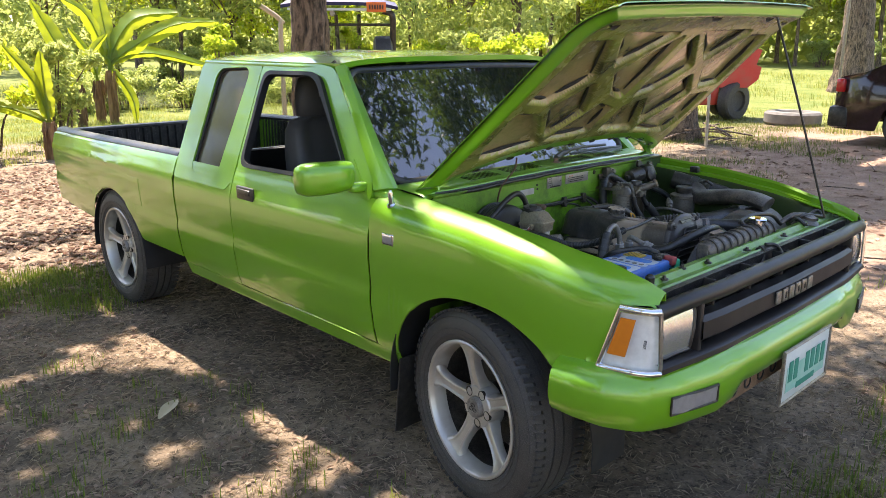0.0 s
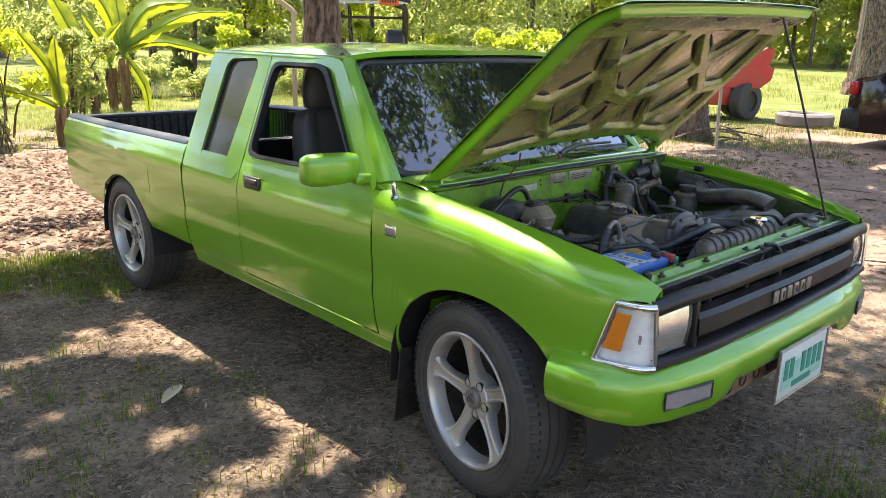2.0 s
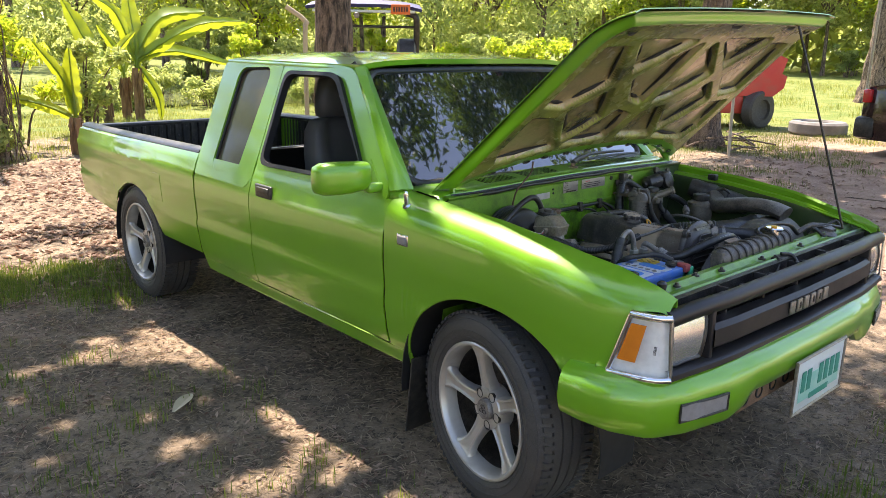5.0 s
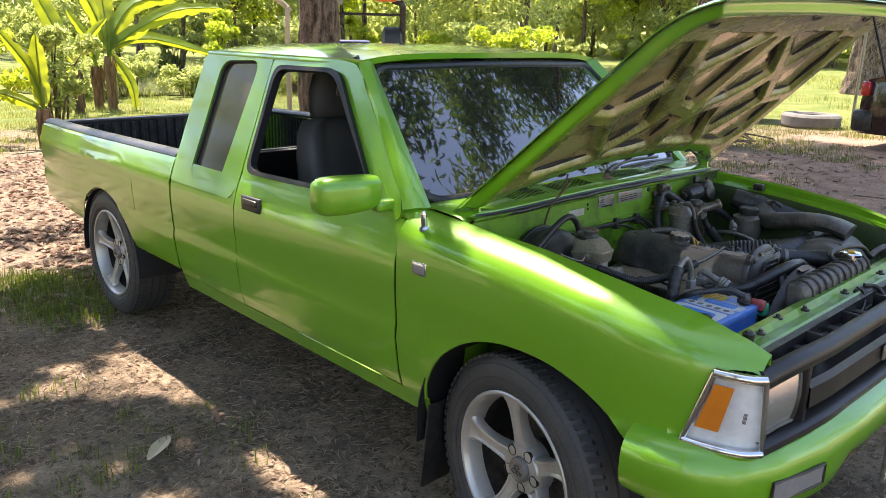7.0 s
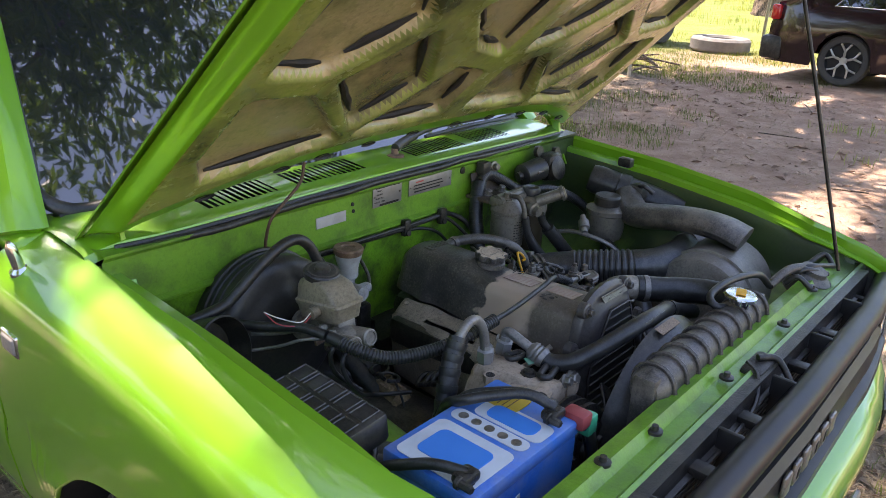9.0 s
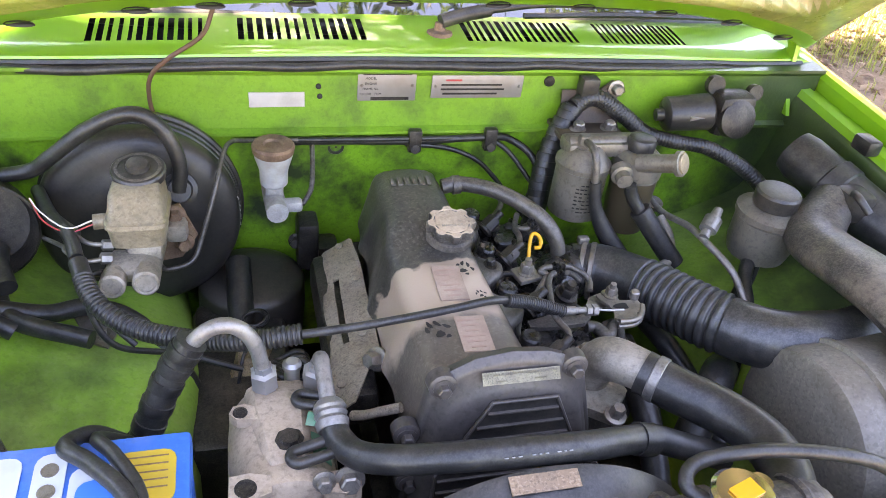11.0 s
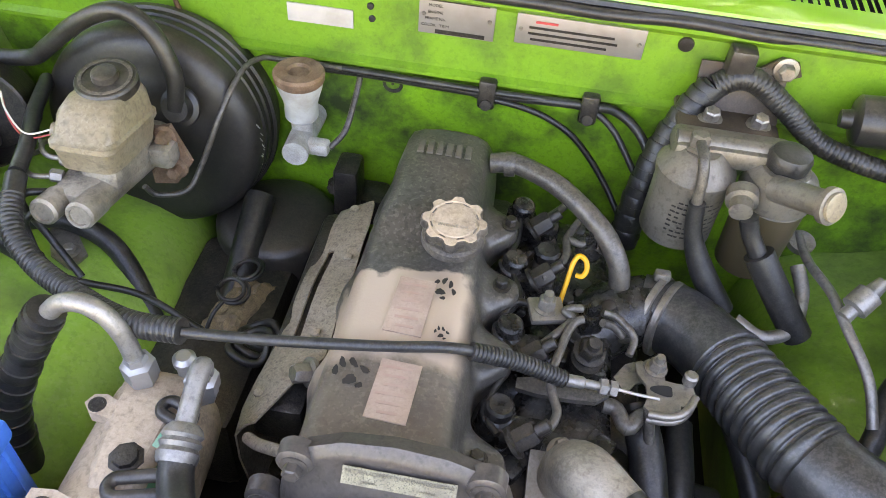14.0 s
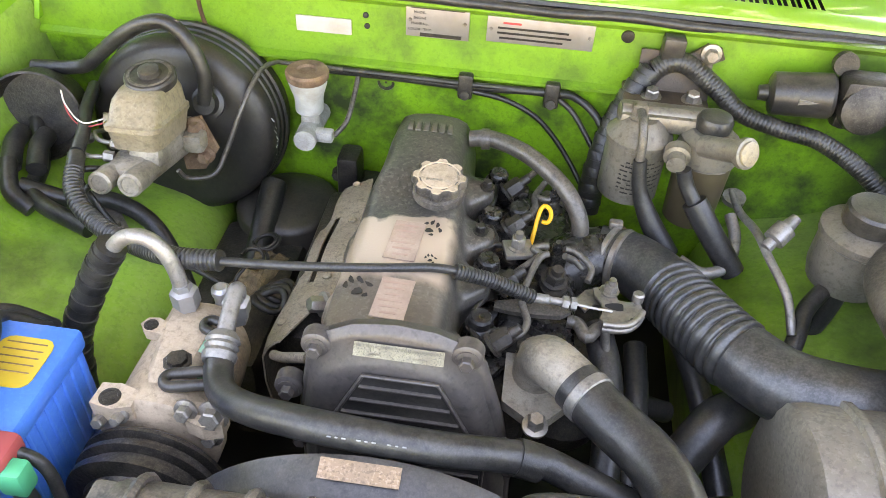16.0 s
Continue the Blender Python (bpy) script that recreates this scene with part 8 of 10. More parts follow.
part("engine_mount", bm, IRON, truck)

# ---- battery and fuse box ----
BLUE = material("battery_blue", (0.015, 0.15, 0.58), 0.35, 0, (0.05, 0.24, 0.64), 6, 0.5, 0.02, 150, (0.30, 0.31, 0.34), 0.75, 5, grain=0.04)
bm = BM()
box(bm, (0.475, 0.333, 0.725), (0.255, 0.155, 0.19), 0.006)
box(bm, (0.475, 0.333, 0.812), (0.262, 0.162, 0.026), 0.005)
for i in range(9):
    box(bm, (0.349, 0.268 + i * 0.0165, 0.73), (0.006, 0.006, 0.14), 0.002)
for i in range(12):
    box(bm, (0.36 + i * 0.021, 0.2555, 0.815), (0.008, 0.006, 0.018), 0.002)
batt = part("battery", bm, BLUE, truck, "blue car battery with white and yellow labels")
batt.location = (0.008, 0.0, 0.008)
LABW = material("battery_white", (0.62, 0.64, 0.66), 0.4, 0, (0.5, 0.52, 0.53), 14, 0.5, dirt=(0.35, 0.3, 0.24), dirt_amount=0.3, dirt_scale=12)
OCHRE = material("battery_ochre", (0.62, 0.40, 0.03), 0.5, 0, (0.45, 0.30, 0.06), 20, 0.5)
BLUE2 = material("battery_label_blue", (0.03, 0.20, 0.60), 0.35, 0, (0.05, 0.26, 0.66), 12, 0.4)
for x0, w, mt, y0, h, zz in ((0.545, 0.105, LABW, 0.333, 0.135, 0.8262), (0.545, 0.065, BLUE2, 0.333, 0.095, 0.8272), (0.468, 0.028, LABW, 0.333, 0.135, 0.8262), (0.385, 0.056, OCHRE, 0.305, 0.062, 0.8262), (0.425, 0.05, LABW, 0.345, 0.12, 0.8258), (0.425, 0.036, BLUE2, 0.345, 0.085, 0.8270)):
    bm = BM()
    box(bm, (x0, y0, zz), (w, h, 0.0012), 0.0)
    bevel = [e for e in bm.edges if abs(e.verts[0].co.z - e.verts[1].co.z) > 0.0005]
    bmesh.ops.bevel(bm, geom=bevel, offset=0.012, segments=3, affect="EDGES", profile=0.5)
    part("battery_label", bm, mt, batt)
for i in range(5):
    bm = BM()
    box(bm, (0.385, 0.282 + i * 0.009, 0.8272), (0.042, 0.0012, 0.0008), 0)
    part("writing_bar", bm, RUST, batt)
for i in range(5):
    bm = BM()
    lathe(bm, (0.468, 0.285 + i * 0.024, 0.8268), (0, 0, 1), [(0, 0.008), (0.0008, 0.008)], 14)
    part("warning_mark", bm, STEEL, batt)
for i in range(2):
    bm = BM()
    box(bm, (0.57 - i * 0.06, 0.4155, 0.74), (0.035, 0.0012, 0.07), 0.0, Matrix.Rotation(radians(14), 4, "Y"))
    part("writing_bar", bm, LABW, batt)
for x, y in ((0.378, 0.385), (0.582, 0.385)):
    bm = BM()
    lathe(bm, (x, y, 0.824), (0, 0, 1), [(0, 0.011), (0.022, 0.009)], 14)
    box(bm, (x + 0.004, y, 0.837), (0.034, 0.026, 0.016), 0.005)
    bolt(bm, (x + 0.022, y, 0.838), (0, 1, 0), 0.006, 0.02)
    part("battery_terminal", bm, IRON, batt)
REDC = material("red_rubber", (0.35, 0.05, 0.05), 0.6, 0, (0.25, 0.06, 0.05), 15, 0.5)
GREENC = material("green_connector", (0.02, 0.33, 0.16), 0.45, 0, (0.03, 0.40, 0.2), 15, 0.4)
bm = BM()
box(bm, (0.345, 0.405, 0.822), (0.03, 0.04, 0.026), 0.006)
part("red_terminal_cover", bm, REDC, batt)
bm = BM()
box(bm, (0.327, 0.415, 0.808), (0.026, 0.022, 0.034), 0.005)
part("green_connector", bm, GREENC, batt)
for pts, r in (([(0.378, 0.385, 0.845), (0.395, 0.345, 0.858), (0.43, 0.30, 0.85), (0.455, 0.27, 0.84), (0.44, 0.23, 0.81), (0.42, 0.20, 0.76)], 0.0085), ([(0.378, 0.385, 0.842), (0.385, 0.34, 0.853), (0.41, 0.29, 0.845), (0.43, 0.255, 0.83), (0.41, 0.22, 0.78)], 0.007), ([(0.582, 0.385, 0.84), (0.60, 0.34, 0.84), (0.615, 0.29, 0.82), (0.61, 0.24, 0.79), (0.57, 0.20, 0.79)], 0.008), ([(0.345, 0.41, 0.82), (0.32, 0.42, 0.78), (0.31, 0.43, 0.68)], 0.009), ([(0.35, 0.40, 0.83), (0.315, 0.395, 0.80), (0.30, 0.41, 0.74), (0.29, 0.43, 0.66)], 0.006)):
    bm = BM()
    tube(bm, pts, r, 8, 6)
    part("battery_cable", bm, HOSE, batt)
bm = BM()
FB = Matrix.Translation((0.615, 0.135, 0.834)) @ Matrix.Rotation(radians(-3), 4, "Z") @ Matrix.Rotation(radians(8), 4, "Y")
box(bm, (0, 0, 0), (0.085, 0.19, 0.05), 0.008)
bmesh.ops.transform(bm, matrix=FB, verts=bm.verts)
fuse = part("fuse_box", bm, PLASTIC, truck, "black fuse box lid with moulded marks")
for i in range(5):
    for j in range(2):
        bm = BM()
        x, y = -0.02 + j * 0.04, -0.075 + i * 0.036
        tube(bm, [FB @ Vector((x + a, y + b, 0.0255)) for a, b in ((-0.016, -0.014), (0.016, -0.014), (0.016, 0.014), (-0.016, 0.014), (-0.016, -0.014))], 0.0014, 4, 0)
        part("lid_mark", bm, GREYPL, fuse)
for c_, s_, n_ in (((0.565, 0.205, 0.765), (0.05, 0.04, 0.03), 3), ((0.60, 0.235, 0.78), (0.03, 0.03, 0.035), 5)):
    bm = BM()
    box(bm, c_, s_, 0.006, Matrix.Rotation(0.5, 4, "Z"))
    tube(bm, [Vector(c_), Vector(c_) + Vector((-0.03, 0.01, 0.015)), Vector(c_) + Vector((-0.06, 0.02, -0.03))], 0.006, 8, 5)
    part("connector", bm, PLASTIC, truck)
# latch, rivets and clips on the radiator support
for x, y, z in ((0.435, 0.515, 0.842), (0.31, 0.53, 0.838), (0.08, 0.545, 0.838), (-0.2, 0.545, 0.838), (-0.42, 0.53, 0.838), (0.56, 0.53, 0.838)):
    bm = BM()
    lathe(bm, (x, y - 0.02, z - 0.004), (0, 0, 1), [(0, 0.012), (0.004, 0.012), (0.005, 0.006), (0.012, 0.005)], 12)
    part("trim_clip", bm, PLASTIC, truck)
bm = BM()
box(bm, (-0.02, 0.545, 0.80), (0.09, 0.04, 0.07), 0.008)
tube(bm, [(0.0, 0.53, 0.835), (0.03, 0.56, 0.83), (0.1, 0.58, 0.80), (0.3, 0.58, 0.79)], 0.004, 6, 5)
tube(bm, [(-0.02, 0.54, 0.84), (-0.05, 0.565, 0.835), (-0.03, 0.60, 0.81)], 0.006, 8, 5)
part("hood_latch", bm, IRON, truck)
for x in (0.50, 0.30, 0.12, -0.12, -0.3, -0.48):
    bm = BM()
    box(bm, (x, 0.598, 0.80), (0.03, 0.06, 0.016), 0.004)
    part("grille_bracket", bm, PLASTIC, truck)
bm = BM()
lathe(bm, (-0.49, 0.475, 0.80), (0, 0.3, 1), [(0, 0.045), (0.04, 0.046), (0.05, 0.03), (0.06, 0.028)], 20)
tube(bm, [(-0.36, 0.44, 0.84), (-0.42, 0.455, 0.862), (-0.47, 0.47, 0.86)], 0.010, 10, 5)
part("coolant_bottle", bm, GREYPL, truck)
for k in range(4):
    bm = BM()
    rr = random.Random(40 + k)
    p0 = Vector((-0.40 - 0.05 * k, 0.46, 0.84))
    tube(bm, [p0, p0 + Vector((rr.uniform(-0.05, 0.05), 0.02, 0.02)), p0 + Vector((rr.uniform(-0.1, 0.0), 0.05, 0.0))], 0.006, 8, 5)
    part("bay_cable", bm, RUBBER, truck)
# underside hoses at the passenger side
for pts, r in (([(-0.19, 0.08, 0.76), (-0.205, 0.14, 0.74), (-0.21, 0.22, 0.70), (-0.20, 0.33, 0.62)], 0.018), ([(-0.25, 0.05, 0.70), (-0.25, 0.14, 0.68), (-0.24, 0.26, 0.60)], 0.015), ([(-0.30, -0.02, 0.70), (-0.33, 0.08, 0.68), (-0.36, 0.2, 0.62)], 0.016), ([(-0.28, 0.22, 0.66), (-0.33, 0.17, 0.72), (-0.37, 0.13, 0.70)], 0.025), ([(-0.16, 0.15, 0.70), (-0.22, 0.12, 0.68), (-0.30, 0.10, 0.64)], 0.014)):
    bm = BM()
    tube(bm, pts, r, 12, 6)
    part("coolant_hose", bm, HOSE, engine)
bm = BM()
lathe(bm, (-0.16, 0.14, 0.66), (0, 0.2, 1), [(0, 0.05), (0.04, 0.055), (0.06, 0.04), (0.08, 0.025)], 22)
box(bm, (-0.16, 0.02, 0.66), (0.10, 0.18, 0.10), 0.02)
part("injection_pump", bm, IRON, engine)

# ---- ground ----
def spread(a, b, n, p=1.0):
    return [a + (b - a) * (i / n) ** p for i in range(n + 1)]


def ground_z(x, y):
    z = 0.022 * noise.noise(Vector((x * 0.9, y * 0.9, 0.3))) + 0.010 * noise.noise(Vector((x * 3.7, y * 3.7, 1.3)))
    for wx in (0.72, -0.72):
        for wy in (0.0, -2.85):
            z *= 1 - math.exp(-((x - wx) ** 2 + (y - wy) ** 2) / 0.12)
    far = max(0.0, math.hypot(x, y) - 14) / 20
    return z * (1 + min(far, 1.5)) - 0.004


xs = sorted(set([-700, -450, -300, -200, -140, -100] + spread(-75, -16, 22) + spread(-15.5, -3.2, 62) + spread(-3.0, 3.6, 90) + spread(3.8, 9, 20) + [11, 14, 18, 24, 32, 45, 70, 120, 250, 450, 700]))
ys = sorted(set([-700, -450, -300, -200, -140, -100] + spread(-75, -16, 22) + spread(-15.5, -5.2, 52) + spread(-5.0, 2.6, 100) + spread(2.8, 8, 20) + [10, 13, 18, 24, 32, 45, 70, 120, 250, 450, 700]))


def ground_mat():
    m = bpy.data.materials.new("ground_cover")
    m.use_nodes = True
    nt = m.node_tree
    N, L = nt.nodes.new, nt.links.new
    b = nt.nodes["Principled BSDF"]
    b.inputs["Specular IOR Level"].default_value = 0.2
    tc = N("ShaderNodeTexCoord")
    vec = tc.outputs["Object"]
    sp = N("ShaderNodeSeparateXYZ")
    L(vec, sp.inputs[0])

    def tex(s, d=8.0, r=0.6):
        n = N("ShaderNodeTexNoise")
        n.inputs["Scale"].default_value, n.inputs["Detail"].default_value, n.inputs["Roughness"].default_value = s, d, r
        L(vec, n.inputs["Vector"])
        return n.outputs["Fac"]

    def mm(op, a, c, e=None):
        n = N("ShaderNodeMath")
        n.operation = op
        for i, v in enumerate((a, c, e)):
            if v is None:
                continue
            if isinstance(v, (int, float)):
                n.inputs[i].default_value = v
            else:
                L(v, n.inputs[i])
        return n.outputs[0]

    def ramp(sock, lo, hi):
        r = N("ShaderNodeMapRange")
        r.interpolation_type = "SMOOTHSTEP"
        r.inputs[1].default_value, r.inputs[2].default_value = lo, hi
        L(sock, r.inputs[0])
        return r.outputs[0]

    def mix(a, c, fac):
        x = N("ShaderNodeMix")
        x.data_type = "RGBA"
        for sock, v in ((x.inputs[6], a), (x.inputs[7], c)):
            if isinstance(v, tuple):
                sock.default_value = (*v, 1)
            else:
                L(v, sock)
        if isinstance(fac, (int, float)):
            x.inputs[0].default_value = fac
        else:
            L(fac, x.inputs[0])
        return x.outputs[2]

    big, mid, fine = tex(0.55), tex(3.5), tex(38, 6, 0.7)
    soil = mix((0.15, 0.113, 0.076), (0.32, 0.238, 0.158), ramp(mid, 0.35, 0.68))
    soil = mix(soil, (0.36, 0.27, 0.18), mm("MULTIPLY", ramp(tex(14, 8, 0.75), 0.52, 0.66), 0.75))
    soil = mix(soil, (0.05, 0.04, 0.028), mm("MULTIPLY", ramp(tex(26, 9, 0.8), 0.50, 0.60), 0.85))
    soil = mix(soil, (0.42, 0.34, 0.25), mm("MULTIPLY", ramp(tex(47, 9, 0.8), 0.56, 0.63), 0.8))
    soil = mix(soil, (0.07, 0.055, 0.04), mm("MULTIPLY", ramp(fine, 0.52, 0.66), 0.7))
    soil = mix(soil, (0.33, 0.265, 0.195), mm("MULTIPLY", ramp(tex(90, 3), 0.58, 0.70), 0.6))
    road = mix((0.23, 0.145, 0.098), (0.36, 0.25, 0.18), ramp(mid, 0.3, 0.7))
    road = mix(road, (0.17, 0.11, 0.08), mm("MULTIPLY", ramp(fine, 0.55, 0.66), 0.6))
    # the bare track runs past the far side of the truck
    track = mm("MULTIPLY", ramp(mm("ADD", sp.outputs["X"], mm("MULTIPLY", big, 3.0)), -0.2, -1.6), ramp(mm("ADD", sp.outputs["X"], mm("MULTIPLY", big, 3.0)), -12.2, -10.2))
    track = mm("MULTIPLY", track, ramp(mm("ADD", mm("MULTIPLY_ADD", sp.outputs["X"], -0.16, sp.outputs["Y"]), mm("MULTIPLY", big, 2.0)), -1.7, -0.6))
    col = mix(soil, road, track)
    field = mix((0.10, 0.135, 0.028), (0.20, 0.20, 0.06), ramp(tex(1.6), 0.35, 0.7))
    field = mix(field, (0.05, 0.11, 0.015), mm("MULTIPLY", ramp(tex(14, 5), 0.5, 0.68), 0.6))
    wob = mm("MULTIPLY", big, 5.0)
    f1 = ramp(mm("ADD", sp.outputs["X"], wob), -8.6, -11.0)
    f2 = ramp(mm("ADD", sp.outputs["Y"], wob), -7.5, -9.5)
    f3 = mm("MULTIPLY", ramp(mm("MULTIPLY_ADD", sp.outputs["X"], -0.16, mm("ADD", sp.outputs["Y"], wob)), 0.4, -1.4), ramp(sp.outputs["X"], -5.5, -8.0))
    fm = mm("MAXIMUM", mm("MAXIMUM", f1, f2), mm("MULTIPLY", f3, 0.75))
    fm = mm("MULTIPLY", fm, ramp(mm("ADD", mid, fm), 0.62, 0.95))
    col = mix(col, field, fm)
    L(col, b.inputs["Base Color"])
    b.inputs["Roughness"].default_value = 0.95
    bp = N("ShaderNodeBump")
    bp.inputs["Strength"].default_value, bp.inputs["Distance"].default_value = 0.9, 0.02
    L(mm("ADD", mm("MULTIPLY", tex(24, 8, 0.75), 0.9), mm("MULTIPLY", mid, 0.7)), bp.inputs["Height"])
    L(bp.outputs[0], b.inputs["Normal"])
    return m


bm = BM()
grid(bm, [[(x, y, ground_z(x, y)) for x in xs] for y in ys])
tagged(part("ground", bm, ground_mat(), smooth=80, weld=False), "bare brown soil with leaf litter and a green field beyond", "ground", kind="structure")

# pond behind the banana plants
WATER = material("pond_water", (0.05, 0.06, 0.035), 0.08, 0, (0.20, 0.22, 0.10), 2.0, 0.7, 0.15, 25, spec=0.5)
bm = BM()
ring = [(-7.5 + 4.6 * math.cos(a) * (1 + 0.08 * math.sin(3 * a)), -18.0 + 3.0 * math.sin(a), 0.03) for a in steps(0, 2 * math.pi, 40)[:-1]]
cap(bm, [bm.verts.new(p) for p in ring])
tagged(part("water", bm, WATER, smooth=0), "shallow weedy pond behind the banana plants", "pond", kind="structure")


# ---- leaves ----
def leaf_mat(name, c1, c2, trans=0.5, rough=0.5):
    m = bpy.data.materials.new(name)
    m.use_nodes = True
    nt = m.node_tree
    N, L = nt.nodes.new, nt.links.new
    b = nt.nodes["Principled BSDF"]
    out = nt.nodes["Material Output"]
    geo = N("ShaderNodeNewGeometry")
    mx = N("ShaderNodeMix")
    mx.data_type = "RGBA"
    mx.inputs[6].default_value, mx.inputs[7].default_value = (*c1, 1), (*c2, 1)
    L(geo.outputs["Random Per Island"], mx.inputs[0])
    L(mx.outputs[2], b.inputs["Base Color"])
    b.inputs["Roughness"].default_value = rough
    b.inputs["Specular IOR Level"].default_value = 0.3
    if trans:
        t = N("ShaderNodeBsdfTranslucent")
        hv = N("ShaderNodeHueSaturation")
        hv.inputs["Hue"].default_value, hv.inputs["Value"].default_value, hv.inputs["Saturation"].default_value = 0.48, 1.9, 1.1
        L(mx.outputs[2], hv.inputs["Color"])
        L(hv.outputs[0], t.inputs["Color"])
        s = N("ShaderNodeMixShader")
        s.inputs[0].default_value = trans
        L(b.outputs[0], s.inputs[1])
        L(t.outputs[0], s.inputs[2])
        L(s.outputs[0], out.inputs["Surface"])
    return m


# the sunny leaf and grass copies carry sunlight in their lighter colour
LEAF_DARK = leaf_mat("tree_leaf", (0.045, 0.09, 0.014), (0.095, 0.16, 0.026), 0.45)
LEAF_MID = leaf_mat("hedge_leaf", (0.16, 0.22, 0.07), (0.36, 0.40, 0.15), 0.5)
LEAF_BRIGHT = leaf_mat("sunny_leaf", (0.18, 0.29, 0.035), (0.40, 0.44, 0.08), 0.55)
LITTER = leaf_mat("leaf_litter", (0.12, 0.072, 0.047), (0.43, 0.315, 0.225), 0.15, 0.8)
STRAW = leaf_mat("dry_straw", (0.18, 0.14, 0.085), (0.40, 0.32, 0.21), 0.2, 0.8)
GRASS = leaf_mat("grass_blade", (0.05, 0.10, 0.014), (0.17, 0.21, 0.045), 0.35)
GRASS_EDGE = leaf_mat("track_grass", (0.05, 0.085, 0.018), (0.16, 0.18, 0.05), 0.3)
GRASSY = leaf_mat("sunny_grass", (0.12, 0.165, 0.038), (0.27, 0.285, 0.085), 0.4)


def leaf_mesh(name, pos, length, width, rng, flat=0.0, fold=0.25):
    """Many small folded leaves at the given places as one mesh: six corners each."""
    n = len(pos)
    d = rng.normal(size=(n, 3))
    if flat:
        d[:, 2] *= 1 - flat
    d /= np.linalg.norm(d, axis=1)[:, None]
    a = rng.normal(size=(n, 3))
    if flat:
        a = np.array([0, 0, 1.0]) + 0.35 * a * (1 - flat * 0.6)
    s = np.cross(d, a)
    s /= np.linalg.norm(s, axis=1)[:, None] + 1e-9
    up = np.cross(s, d)
    L_ = length * rng.uniform(0.6, 1.3, n)[:, None]
    W_ = width * rng.uniform(0.6, 1.3, n)[:, None]
    base, tip = pos - d * L_ / 2, pos + d * L_ / 2 - up * L_ * 0.08
    l = pos + s * W_ / 2 + up * W_ * fold
    r = pos - s * W_ / 2 + up * W_ * fold
    verts = np.stack([base, l, tip, r], 1).reshape(-1, 3)
    i = np.arange(n)[:, None] * 4
    faces = np.concatenate([i + np.array([[0, 1, 2]]), i + np.array([[0, 2, 3]])], 0)
    me = bpy.data.meshes.new(name)
    me.from_pydata(verts.tolist(), [], faces.tolist())
    me.update()
    return me


def clumps(rng, centres, radii, per):
    out = []
    for c, r in zip(centres, radii):
        v = rng.normal(size=(per, 3))
        v /= np.linalg.norm(v, axis=1)[:, None]
        k = rng.uniform(0.15, 1.0, per)[:, None] ** 0.5
        out.append(np.array(c) + v * k * np.array([r, r, r * 0.7]))
    return np.concatenate(out)


BARK = material("bark", (0.085, 0.055, 0.036), 0.92, 0, (0.30, 0.21, 0.145), 15, 1.0, 1.0, 22, (0.010, 0.008, 0.006), 1.0, 23, stretch=(1, 1, 0.30), detail=12.0, grain=0.35)


def trunk_bm(base, height, r, lean=(0, 0), seed=0, bumps=0.12, n=44):
    bm = BM()
    rows = []
    for j in range(41):
        f = (j / 40) ** 1.5
        z = height * f
        flare = 1 + 0.55 * math.exp(-z / (r * 1.8))
        rad = r * flare * (1 - 0.45 * f)
        row = []
        for k in range(n):
            a = 2 * math.pi * k / n
            w = 1 + bumps * noise.noise(Vector((3 * math.cos(a) + seed, 3 * math.sin(a), z * 0.8))) + 0.04 * math.sin(7 * a + z) + 0.26 * abs(noise.noise(Vector((7 * math.cos(a) + seed, 7 * math.sin(a), z * 2.6)))) - 0.06
            row.append((base[0] + lean[0] * f * height + rad * w * math.cos(a) + 0.08 * math.sin(z * 0.7 + seed), base[1] + lean[1] * f * height + rad * w * math.sin(a), base[2] - 0.05 + z))
        rows.append(row)
    vs = grid(bm, rows, True)
    cap(bm, vs[-1])
    return bm


SUN_SLOPE = (SUN_FROM.x / SUN_FROM.z, SUN_FROM.y / SUN_FROM.z)
